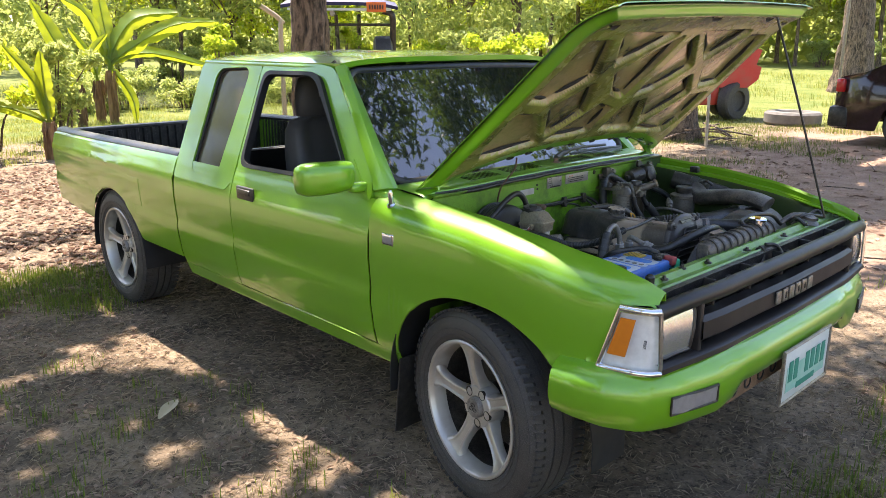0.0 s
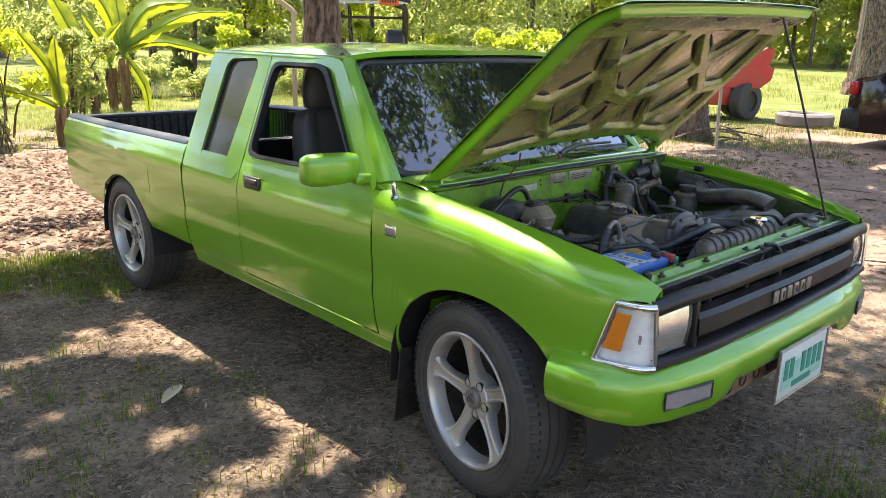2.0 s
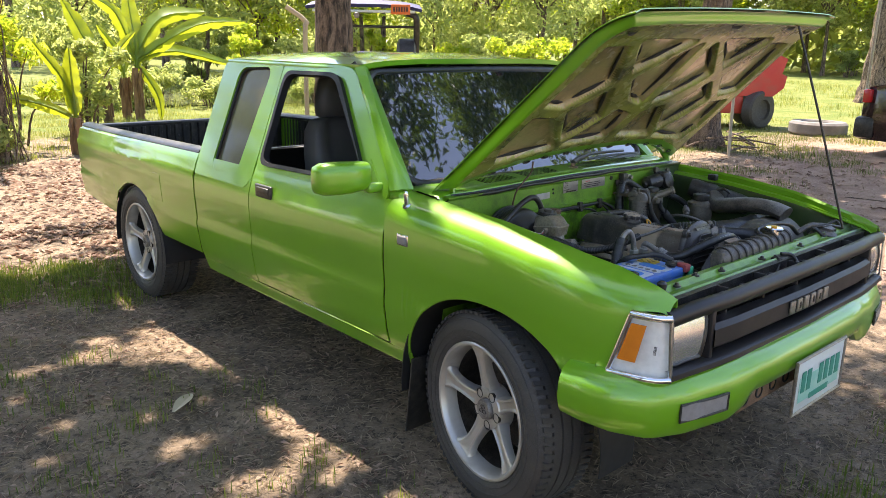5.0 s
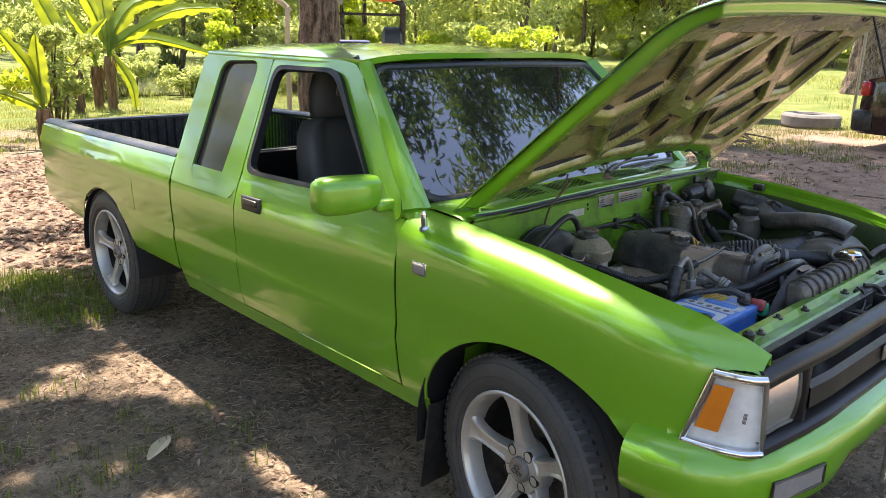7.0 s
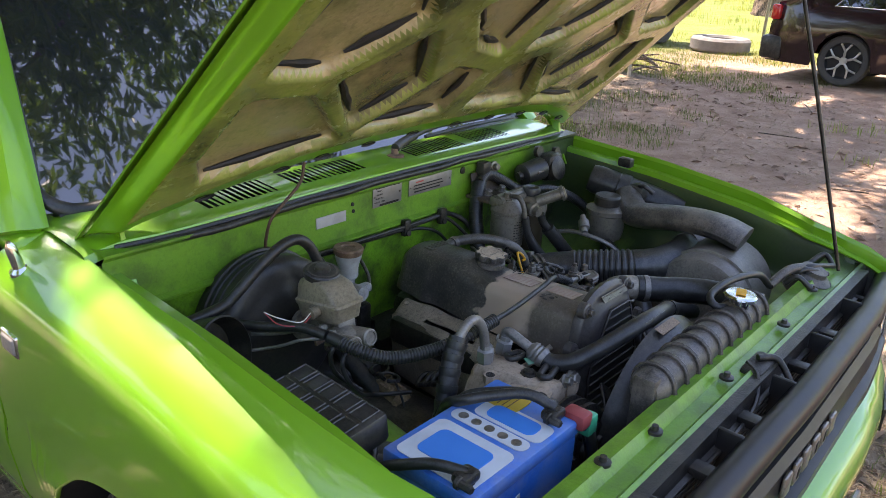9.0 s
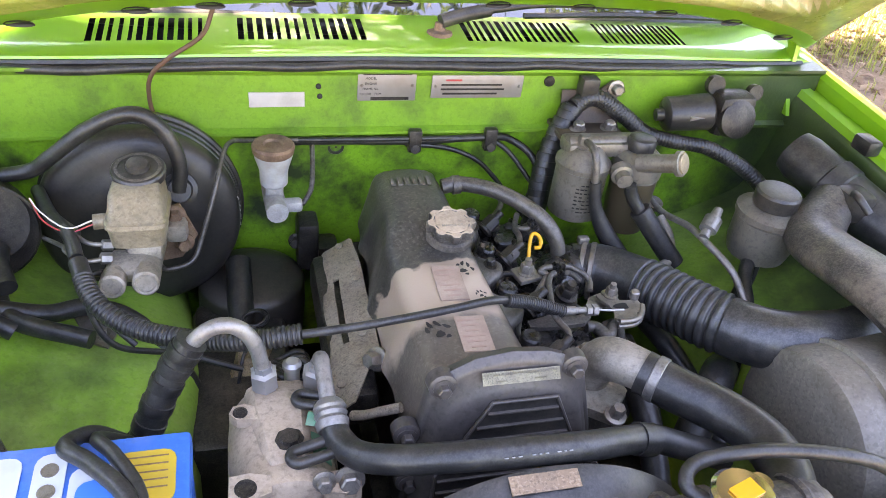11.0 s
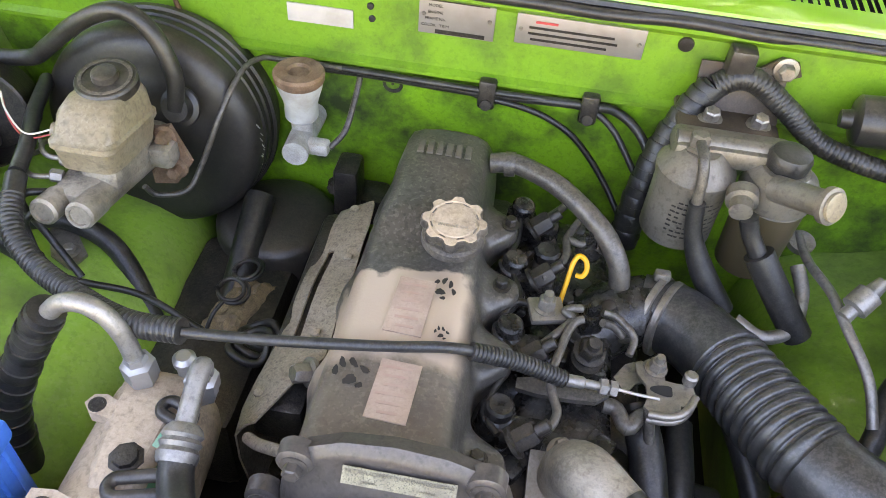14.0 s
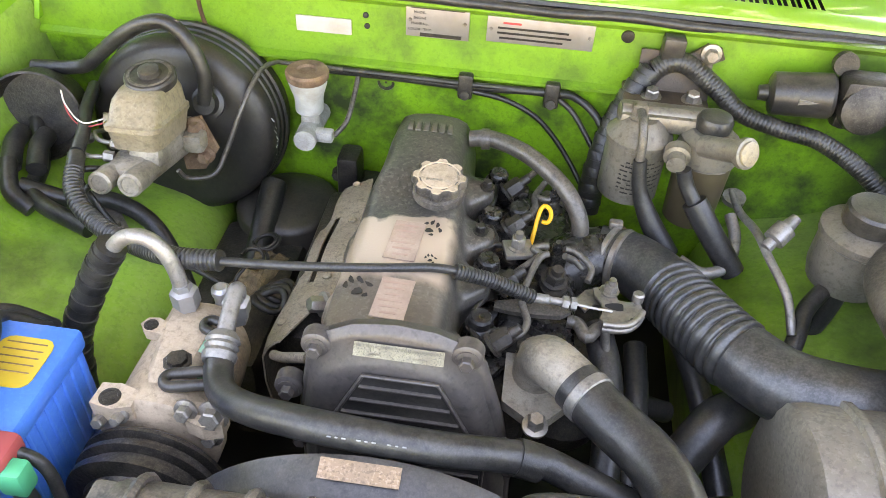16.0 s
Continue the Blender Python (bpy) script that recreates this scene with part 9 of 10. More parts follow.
# where sunlight comes through the crowns: place, half-size, height of the thing that it falls on
GAPS = [(0.93, -0.62, 0.22, 0.22, 1.04), (0.18, -0.455, 0.75, 0.08, 1.0), (0.84, 0.02, 0.32, 0.52, 0.92), (0.3, -1.25, 0.45, 0.30, 1.4), (-0.35, -1.75, 0.2, 0.3, 1.4), (0.80, -2.55, 0.14, 0.45, 0.95), (0.78, -3.3, 0.12, 0.2, 0.95),
        (1.26, -2.01, 0.13, 0.10, 0.0), (1.44, -2.05, 0.08, 0.06, 0.0), (1.27, -2.23, 0.07, 0.06, 0.0), (1.06, -2.24, 0.06, 0.08, 0.0), (0.93, -2.10, 0.10, 0.07, 0.0), (0.93, -1.70, 0.11, 0.14, 0.0), (1.19, -1.81, 0.09, 0.07, 0.0), (0.92, -1.42, 0.05, 0.05, 0.0), (1.08, -1.95, 0.07, 0.06, 0.0),
        (0.96, -0.95, 0.09, 0.10, 0.0), (0.88, -0.82, 0.10, 0.12, 0.0), (0.98, -0.64, 0.11, 0.13, 0.0), (1.39, -1.02, 0.08, 0.05, 0.0), (1.34, -0.56, 0.15, 0.09, 0.0), (1.12, -0.5, 0.07, 0.06, 0.0), (1.67, -2.05, 0.06, 0.05, 0.0), (1.62, -0.4, 0.10, 0.06, 0.0), (0.9, -4.3, 0.4, 0.26, 0.0), (0.2, -4.4, 0.4, 0.26, 0.0),
        (0.5, -5.2, 0.45, 0.28, 0.0), (-0.5, -6.2, 0.5, 0.3, 0.0), (0.9, -6.4, 0.4, 0.28, 0.0), (-0.6, -7.6, 0.9, 0.4, 0.0), (0.6, -7.4, 0.4, 0.25, 0.0), (-1.0, 0.85, 0.3, 0.12, 0.0), (-0.62, 0.83, 0.16, 0.08, 0.0), (-0.25, 1.0, 0.10, 0.06, 0.0), (-1.3, 0.95, 0.25, 0.10, 0.0), (-3.4, -0.35, 1.3, 0.45, 0.0), (-2.2, 0.3, 0.8, 0.35, 0.0), (-5.1, -0.3, 0.9, 0.25, 0.0), (-3.8, -3.35, 1.0, 0.55, 0.0), (-8.4, -1.7, 0.8, 0.14, 0.0), (-6.3, -1.3, 0.35, 0.12, 0.0),
        (1.63, -2.07, 0.05, 0.040, 0.0), (1.79, -1.82, 0.035, 0.028, 0.0), (1.72, -1.46, 0.045, 0.036, 0.0), (1.51, -1.55, 0.03, 0.024, 0.0), (1.84, -1.24, 0.05, 0.040, 0.0), (1.20, -1.29, 0.035, 0.028, 0.0), (1.44, -1.29, 0.045, 0.036, 0.0), (1.06, -0.75, 0.03, 0.024, 0.0), (1.13, -0.48, 0.05, 0.040, 0.0), (0.93, -0.48, 0.035, 0.028, 0.0), (1.32, -0.58, 0.045, 0.036, 0.0), (1.38, -2.32, 0.03, 0.024, 0.0), (-0.58, 0.58, 0.05, 0.040, 0.0), (-0.29, 0.56, 0.035, 0.028, 0.0), (-1.46, 0.41, 0.045, 0.036, 0.0), (0.12, 0.47, 0.03, 0.024, 0.0)]


def keep_open(p, rng):
    ok = np.ones(len(p), bool)
    for gx, gy, ax, ay, gz in GAPS:
        h = p[:, 2] - gz
        x, y = p[:, 0] - SUN_SLOPE[0] * h, p[:, 1] - SUN_SLOPE[1] * h
        k = 1.85 if gz == 0.0 and gx > 0.5 and gy > -3 else 1.0
        ok &= ((x - gx) / ax / k) ** 2 + ((y - gy) / ay / k) ** 2 > (rng.uniform(0.4, 1.4, len(p)) if gz == 0.0 else rng.uniform(0.8, 1.2, len(p)))
    return p[ok]


def tree(name, label, base, height, r, crown, n_clumps, per, leaf, mat=None, seed=0, lean=(0, 0), gaps=False, limbs=9, spread_z=0.5, clump=(0.5, 1.0), extra=(), extra_r=0.42):
    """A tapered trunk with limbs and a crown of leaf clumps. crown: centre, radius."""
    rng = np.random.default_rng(seed)
    t = thing(name, label, "tree")
    bm = trunk_bm(base, height, r, lean, seed)
    top = Vector((base[0] + lean[0] * height, base[1] + lean[1] * height, base[2] + height))
    cc, cr = Vector(crown[0]), crown[1]
    cs = []
    for i in range(n_clumps):
        v = Vector(rng.normal(size=3)).normalized() * cr * rng.uniform(0.35, 1.0)
        cs.append(cc + Vector((v.x, v.y, v.z * spread_z)))
    for c in cs[:limbs]:
        mid = top.lerp(c, 0.5) + Vector((0, 0, 0.12 * cr))
        tube(bm, [top - Vector((lean[0], lean[1], 1)) * 0.6, mid, c], [r * 0.42, r * 0.25, r * 0.08], 8, 4)
    for i, c in enumerate(cs[limbs:]):
        a = cs[i % limbs]
        tube(bm, [a, a.lerp(c, 0.5) + Vector((0, 0, 0.1)), c], [r * 0.12, r * 0.07, r * 0.03], 5, 2)
    part("trunk", bm, BARK, t)
    p = clumps(rng, [tuple(c) for c in cs], rng.uniform(clump[0], clump[1], n_clumps), per)
    # unseen clumps added to block sun or fill the windshield's reflection
    if extra:
        p = np.concatenate([p, clumps(rng, extra, [extra_r] * len(extra), 520)])
    if gaps:
        p = keep_open(p, rng)
    me = leaf_mesh("crown", p, leaf, leaf * 0.34, rng)
    me.materials.append(mat or LEAF_DARK)
    cr_ob = new("crown", me)
    cr_ob.parent = t
    return t


tree("shade_tree", "thick-trunked shade tree with rough bark behind the truck", (-2.33, -5.45, 0), 4.2, 0.225, ((-0.7, -3.7, 6.3), 4.4), 80, 420, 0.19, seed=3, lean=(0.10, 0.08), gaps=True, limbs=14, spread_z=0.35, clump=(0.7, 1.2),
     extra=[(x + SUN_SLOPE[0] * h, y + SUN_SLOPE[1] * h, 0.93 + h) for x in steps(-0.75, 0.6, 5) for y, h in ((-0.22, 4.7), (0.15, 5.0))])
tree("shade_tree", "broad shade tree with a leaning post at its foot", (-8.7, -4.75, 0), 3.6, 0.27, ((-6.4, -3.3, 6.6), 3.9), 64, 420, 0.19, seed=8, lean=(0.12, 0.10), gaps=True, limbs=12, spread_z=0.42, clump=(0.6, 1.1), extra_r=0.75,
     extra=[(x + SUN_SLOPE[0] * h, y + SUN_SLOPE[1] * h, h) for i, x in enumerate(steps(-9.6, -2.6, 9)) for j, y in enumerate(steps(-3.3, -1.0, 4)) for h in (5.6 + 0.3 * ((i + j * 2) % 3),)] + [(-5.4 + 0.62 * i + 0.2 * (j % 2), -1.6 + 0.75 * j + 0.25 * (i % 2), 5.6 + 0.45 * ((i * 2 + j) % 4)) for i in range(6) for j in range(5) if (i * 3 + j * 2) % 5 == 0])
tree("shade_tree", "large tree with a reddish trunk in the field", (-23.0, -7.2, 0), 6.5, 0.46, ((-23, -7, 9.5), 4.5), 30, 300, 0.24, seed=12, limbs=8)
# unseen trees on the near side, added to block sun and sky light
tree("shade_tree", "unseen leafy tree added to shade the yard", (5.2, -3.4, 0), 3.8, 0.2, ((3.5, -3.6, 5.8), 3.0), 62, 420, 0.19, seed=21, lean=(-0.12, 0.0), gaps=True, limbs=10, spread_z=0.4, clump=(0.6, 1.1),
     extra=[(x + SUN_SLOPE[0] * h, y + SUN_SLOPE[1] * h, h) for i, x in enumerate(steps(0.9, 2.4, 3)) for j, y in enumerate(steps(-3.2, 0.2, 6)) for h in (5.2 + 0.35 * ((i * 3 + j * 5) % 4),)])

tree("shade_tree", "unseen leafy tree added to cut light from the side", (7.0, 1.8, 0), 3.8, 0.2, ((5.6, 0.8, 6.6), 3.2), 9, 400, 0.19, seed=27, lean=(-0.12, 0.0), gaps=True, limbs=10, spread_z=0.4, clump=(0.6, 1.1))

for x, y, seed in ((9.5, -5.5, 51), (10.5, -0.5, 52), (9.0, -11.0, 53)):
    tree("shade_tree", "unseen leafy tree added to cut light from the side", (x, y, 0), 3.0, 0.16, ((x, y, 3.6), 3.0), 34, 300, 0.24, seed=seed, limbs=10, spread_z=0.95, clump=(0.6, 1.1))

# a far belt of woodland closes the view
rng = np.random.default_rng(90)
n = 26000
a = np.radians(rng.uniform(-200, -60, n))
d = rng.uniform(62, 84, n)
top = 7.5 + 2.2 * np.sin(a * 17) + 1.6 * np.sin(a * 41 + 1) + 1.0 * np.sin(a * 97)
pos = np.stack([2.4 + d * np.cos(a), 1.6 + d * np.sin(a), top * rng.uniform(0, 1, n) ** 0.8], 1)
me = leaf_mesh("far_woods", pos, 1.3, 0.8, rng)
me.materials.append(LEAF_MID)
tagged(new("far_woods", me), "dense far belt of green woodland", "woods", kind="stuff")

# small trees and scrub round the field, three kinds copied about
kinds = []
for k, (mat, seed) in enumerate(((LEAF_MID, 31), (LEAF_BRIGHT, 32), (LEAF_MID, 33))):
    t = tree("field_tree", "slender leafy tree in a bright green thicket", (0, 0, 0), 2.6, 0.07, ((0, 0, 3.4), 2.6), 22, 130, 0.24, mat, seed, (0.03, -0.02), limbs=10, spread_z=1.05, clump=(0.5, 0.9))
    tagged(t, group="trees round the field")
    kinds.append(t)
rnd = random.Random(77)
spots = []
for i in range(26):
    a = radians(-108 - 62 * i / 25 + rnd.uniform(-1.5, 1.5))
    d = rnd.uniform(31, 40) if a < radians(-128) else rnd.uniform(25, 31)
    if a < radians(-140):
        d += 22
    spots.append((2.4 + d * math.cos(a), 1.6 + d * math.sin(a)))
for i in range(22):
    a = radians(-104 - 72 * i / 21 + rnd.uniform(-1.5, 1.5))
    d = rnd.uniform(42, 52)
    if a < radians(-140):
        d += 14
    spots.append((2.4 + d * math.cos(a), 1.6 + d * math.sin(a)))
# outer ring mostly out of view, added for what the paint reflects
for i in range(14):
    a = radians(-85 + 265 * i / 13)
    spots.append((2 + 19 * math.cos(a) * rnd.uniform(0.8, 1.2), 19 * math.sin(a) * rnd.uniform(0.8, 1.2)))
for i, (x, y) in enumerate(spots):
    k = kinds[i % 3]
    s = rnd.uniform(0.8, 1.35)
    m = Matrix.Translation((x, y, -0.03)) @ Matrix.Rotation(rnd.uniform(0, 6.28), 4, "Z") @ Matrix.Scale(s * (1.7 if 26 <= i < 48 or math.hypot(x - 2.4, y - 1.6) > 50 else 1.0), 4)
    if i < 3:
        k.matrix_basis = m
    else:
        copy_thing(k, m)


def bush(name, label, x, y, r, h, n, leaf, mat, seed):
    rng = np.random.default_rng(seed)
    t = thing(name, label, "bush")
    bm = BM()
    cs, rr = [], []
    for i in range(n):
        a, d = rng.uniform(0, 6.28), r * rng.uniform(0.1, 0.9)
        c = (x + d * math.cos(a), y + d * math.sin(a), h * rng.uniform(0.2, 0.9))
        cs.append(c)
        rr.append(rng.uniform(0.3, 0.5) * max(0.6, r * 0.6))
        tube(bm, [(x + d * 0.3 * math.cos(a), y + d * 0.3 * math.sin(a), -0.03), ((x + c[0]) / 2, (y + c[1]) / 2, c[2] * 0.6), c], [0.02, 0.014, 0.006], 5, 3)
    part("stem", bm, BARK, t)
    me = leaf_mesh("foliage", clumps(rng, cs, rr, 150), leaf, leaf * 0.4, rng)
    me.materials.append(mat)
    ob = new("foliage", me)
    ob.parent = t
    return t


rnd = random.Random(5)
for i in range(24):
    a = radians(-108 - 60 * i / 23 + rnd.uniform(-2, 2))
    d = rnd.uniform(23, 30)
    if a < radians(-140):
        d = rnd.uniform(48, 56)
    bush("bush", "bright green scrub bush at the field's edge", 2.4 + d * math.cos(a), 1.6 + d * math.sin(a), rnd.uniform(1.0, 1.9), rnd.uniform(1.0, 2.2), 14, 0.2, rnd.choice([LEAF_MID, LEAF_BRIGHT]), 100 + i)
for i, (x, y, r, h) in enumerate(((0.6, -9.6, 0.9, 2.6), (1.3, -10.4, 1.0, 3.0), (-0.3, -10.3, 0.8, 2.2), (2.2, -9.8, 1.0, 2.8), (0.1, -11.2, 1.0, 3.2), (1.5, -9.0, 0.6, 1.4), (0.35, -9.1, 0.45, 1.2), (0.95, -8.9, 0.4, 0.8), (-1.6, -11.4, 0.7, 1.5), (-1.2, -15.5, 0.8, 1.2), (-4.6, -16.0, 0.9, 0.9), (-5.6, -15.2, 0.8, 0.7), (-3.6, -15.4, 0.7, 0.8), (-8.3, -15.0, 0.9, 0.8), (0.9, -8.4, 0.6, 0.7))):
    bush("bush", "dry tangled bush among the banana plants", x, y, r, h, 12, 0.13, LEAF_BRIGHT if i in (0, 2, 5) else LEAF_MID, 140 + i)
# bare vine-covered stem beside the bananas
t = thing("dead_tree", "thin bare trunk wrapped in dry vines", "tree")
bm = BM()
tube(bm, [(0.15, -8.95, -0.05), (0.10, -9.0, 0.9), (0.18, -9.05, 1.9), (0.05, -9.1, 3.6)], [0.07, 0.06, 0.055, 0.04], 10, 6)
part("trunk", bm, BARK, t)
rnd = random.Random(9)
for k in range(14):
    bm = BM()
    a0 = rnd.uniform(0, 6.28)
    x0 = 0.12 + rnd.uniform(-0.35, 0.35)
    tube(bm, [(x0, -8.9 + rnd.uniform(-0.2, 0.2), 0.0), (x0 + rnd.uniform(-0.2, 0.2), -8.95, 0.8), (0.1 + 0.1 * math.cos(a0), -9.0 + 0.1 * math.sin(a0), 1.7), (x0 + rnd.uniform(-0.5, 0.5), -9.0, 2.9)], 0.008, 5, 6)
    part("vine", bm, BARK, t)

# ---- banana plants ----
BANANA = material("banana_leaf", (0.11, 0.25, 0.025), 0.4, 0, (0.33, 0.38, 0.03), 3.0, 0.8, 0.15, 30, coat=0.2)
nt = BANANA.node_tree
tr = nt.nodes.new("ShaderNodeBsdfTranslucent")
tr.inputs[0].default_value = (0.42, 0.46, 0.02, 1)
ms = nt.nodes.new("ShaderNodeMixShader")
ms.inputs[0].default_value = 0.5
nt.links.new(nt.nodes["Principled BSDF"].outputs[0], ms.inputs[1])
nt.links.new(tr.outputs[0], ms.inputs[2])
nt.links.new(ms.outputs[0], nt.nodes["Material Output"].inputs["Surface"])
STEM = material("banana_stem", (0.16, 0.085, 0.045), 0.85, 0, (0.36, 0.23, 0.11), 14, 0.8, 0.9, 40, (0.05, 0.03, 0.018), 0.85, 9, stretch=(1, 1, 0.2))


def banana(x, y, h, leaves, seed, label):
    """A stem with old sheaths and long leaves; a leaf is a bow through base, middle and tip (across, up), with its half-width."""
    rnd = random.Random(seed)
    t = thing("banana_plant", label, "banana plant", "banana plants behind the truck")
    bm = BM()
    tube(bm, [(x, y, -0.05), (x + 0.02, y, h * 0.5), (x + rnd.uniform(-0.03, 0.03), y, h)], [0.085, 0.07, 0.05], 14, 6)
    for k in range(13):
        a = rnd.uniform(0, 6.28)
        tube(bm, [(x + 0.075 * math.cos(a), y + 0.075 * math.sin(a), 0.1), (x + 0.07 * math.cos(a), y + 0.07 * math.sin(a), h * 0.45), (x + 0.075 * math.cos(a), y + 0.075 * math.sin(a), h * rnd.uniform(0.8, 1.05)), (x + 0.12 * math.cos(a), y + 0.12 * math.sin(a), h * rnd.uniform(0.4, 0.8))], [0.022, 0.02, 0.016, 0.008], 5, 4)
    part("stem", bm, STEM, t)
    across, away = Vector((-0.936, 0.352, 0)), Vector((-0.352, -0.936, 0))
    for (bx, bz), (mx_, mz), (tx, tz), w in leaves:
        bow = rnd.uniform(-0.25, 0.35)
        b0 = Vector((x, y, h - 0.04))
        P = [b0, b0 + across * bx + Vector((0, 0, bz)), b0 + across * mx_ + Vector((0, 0, mz)) + away * bow, b0 + across * tx + Vector((0, 0, tz)) + away * bow * 1.6]
        line = smooth_path(P, 10)
        first = 8
        near, far = rnd.uniform(0.5, 0.95), rnd.uniform(0.75, 1.0)
        rows = []
        bm = BM()
        n = len(line) - 1
        ua, ub = rnd.uniform(0.1, 0.5), rnd.uniform(-0.5, 0.1)
        for i in range(first, n + 1):
            g = (i - first) / (n - first)
            d = (line[min(n, i + 1)] - line[max(0, i - 1)]).normalized()
            side = d.cross(away).normalized()
            ww = w * (math.sin(math.pi * min(1.0, 0.06 + 0.93 * g)) ** 0.55)
            rip = [0.9 + 0.1 * rnd.random() if rnd.random() > 0.12 else rnd.uniform(0.55, 0.8) for _ in range(2)]
            wave = 0.07 * w * math.sin(i * 1.7 + seed)
            p = line[i]
            e1 = p + (side * math.cos(ua) + away * (math.sin(ua) + 0.35)) * ww * far * rip[0] + away * wave
            e2 = p - (side * math.cos(ub) + away * (math.sin(ub) - 0.35)) * ww * near * rip[1] - away * wave
            m1 = p.lerp(e1, 0.5) + away * 0.10 * ww
            m2 = p.lerp(e2, 0.5) + away * 0.10 * ww
            rows.append([e1, m1, p, m2, e2])
        grid(bm, rows)
        leaf = part("banana_leaf", bm, BANANA, t, "long torn banana leaf", 60)
        bm = BM()
        tube(bm, line[::4] + [line[-1]], [0.028, 0.02, 0.012, 0.005], 7, 2)
        part("leaf_midrib", bm, BANANA, leaf)


banana(-2.46, -12.8, 0.74, [((-0.02, 0.12), (-0.30, 0.75), (-0.62, 1.45), 0.21), ((0.05, 0.15), (0.20, 0.5), (0.55, 0.9), 0.12), ((0.02, 0.1), (-0.18, 0.36), (-0.36, 0.1), 0.12)], 1, "tall banana plant with a brown stem")
banana(-3.18, -13.2, 0.95, [((0.04, 0.30), (0.50, 0.95), (1.30, 1.08), 0.22), ((0.10, 0.22), (1.10, 0.82), (1.95, 0.92), 0.19), ((0.12, 0.2), (0.75, 0.34), (1.95, 0.04), 0.15), ((0.05, 0.05), (0.33, -0.45), (0.38, -0.92), 0.11), ((0.02, 0.3), (-0.02, 0.85), (-0.08, 1.5), 0.22), ((-0.03, 0.25), (-0.28, 1.0), (-0.68, 1.30), 0.19), ((-0.05, 0.28), (-0.50, 0.10), (-0.82, -0.42), 0.17), ((0.0, 0.2), (0.12, 0.55), (0.05, 0.80), 0.16)], 2, "tall banana plant with wide torn leaves")
banana(-3.05, -13.5, 0.75, [((0.0, 0.2), (0.1, 0.6), (0.22, 1.15), 0.14), ((-0.02, 0.2), (-0.12, 0.55), (-0.4, 1.0), 0.13)], 3, "young banana plant with a brown stem")
banana(-0.80, -9.2, 0.46, [((-0.08, 0.08), (-0.46, 0.24), (-0.98, 0.34), 0.105), ((0.0, 0.15), (-0.12, 0.55), (-0.42, 1.0), 0.105), ((0.01, 0.12), (0.0, 0.5), (0.0, 0.93), 0.165)], 4, "short banana plant with upright leaves")

# ---- things in the yard ----
REDP = material("faded_red_paint", (0.55, 0.045, 0.03), 0.45, 0, (0.65, 0.10, 0.06), 4, 0.5, 0.03, 200, (0.2, 0.1, 0.07), 0.3, 4, coat=0.2)


def yard_wheel(bm, c, ax, r, w):
    lathe(bm, Vector(c) - Vector(ax) * w / 2, ax, [(0, r * 0.5), (0.0, r * 0.9), (w * 0.12, r), (w * 0.88, r), (w, r * 0.9), (w, r * 0.55), (w * 0.8, r * 0.5), (w * 0.7, r * 0.2), (w * 0.75, 0.0)], 30, close=False)


t = thing("farm_truck", "faded red farm truck parked on the grass", "truck")
bm = BM()
RA = Matrix.Translation((-12.60, -5.90, 0)) @ Matrix.Rotation(radians(40), 4, "Z")
prism(bm, [(-0.55, -1.9, 0.62), (-0.55, 0.22, 0.62), (-0.55, 0.40, 0.78), (-0.55, 0.44, 1.0), (-0.55, 0.34, 1.05), (-0.55, 0.42, 1.32), (-0.55, 0.28, 1.38), (-0.55, -0.1, 1.15), (-0.55, -1.9, 1.15)], (1.1, 0, 0))
bevel_all(bm, 0.03)
box(bm, (0, -0.75, 0.45), (1.0, 0.9, 0.35), 0.03)
bmesh.ops.transform(bm, matrix=RA, verts=bm.verts)
part("body", bm, REDP, t)
bm = BM()
box(bm, (0.0, 0.43, 0.92), (0.9, 0.06, 0.12), 0.02)
bmesh.ops.transform(bm, matrix=RA, verts=bm.verts)
part("bumper", bm, PLASTIC, t)
for sx in (0.45, -0.45):
    for sy in (0.0, -1.75):
        bm = BM()
        yard_wheel(bm, RA @ Vector((sx, sy, 0.36)), RA.to_3x3() @ (Vector((0.78, 0.62, 0)) if sy == 0 else Vector((1, 0, 0))), 0.365, 0.24)
        part("wheel", bm, TYRE, t)
t = thing("old_tyre", "worn old tyre lying flat on the grass", "tyre")
bm = BM()
lathe(bm, (-12.3, -4.45, 0.0), (0, 0, 1), [(0.0, 0.30), (0.0, 0.46), (0.04, 0.50), (0.19, 0.50), (0.23, 0.46), (0.235, 0.31), (0.20, 0.28), (0.03, 0.28), (0.0, 0.30)], 40, close=False)
part("casing", bm, material("bleached_tyre", (0.13, 0.12, 0.11), 0.9, 0, (0.26, 0.24, 0.21), 5, 0.7, 0.3, 60), t)
t = thing("wooden_post", "pale slender wooden post leaning at the tree's foot", "post")
bm = BM()
tube(bm, [(-8.05, -3.9, -0.05), (-8.06, -3.92, 0.45), (-8.1, -3.95, 0.95)], 0.022, 8, 3)
part("pole", bm, material("pale_wood", (0.45, 0.38, 0.28), 0.8, 0, (0.3, 0.24, 0.17), 12, 0.6, 0.2, 80), t)
t = thing("steel_pole", "thin grey steel pole in the field", "pole")
bm = BM()
tube(bm, [(-14.5, -4.5, -0.05), (-14.5, -4.5, 5.0)], 0.03, 8, 0)
part("pole", bm, STEEL, t)
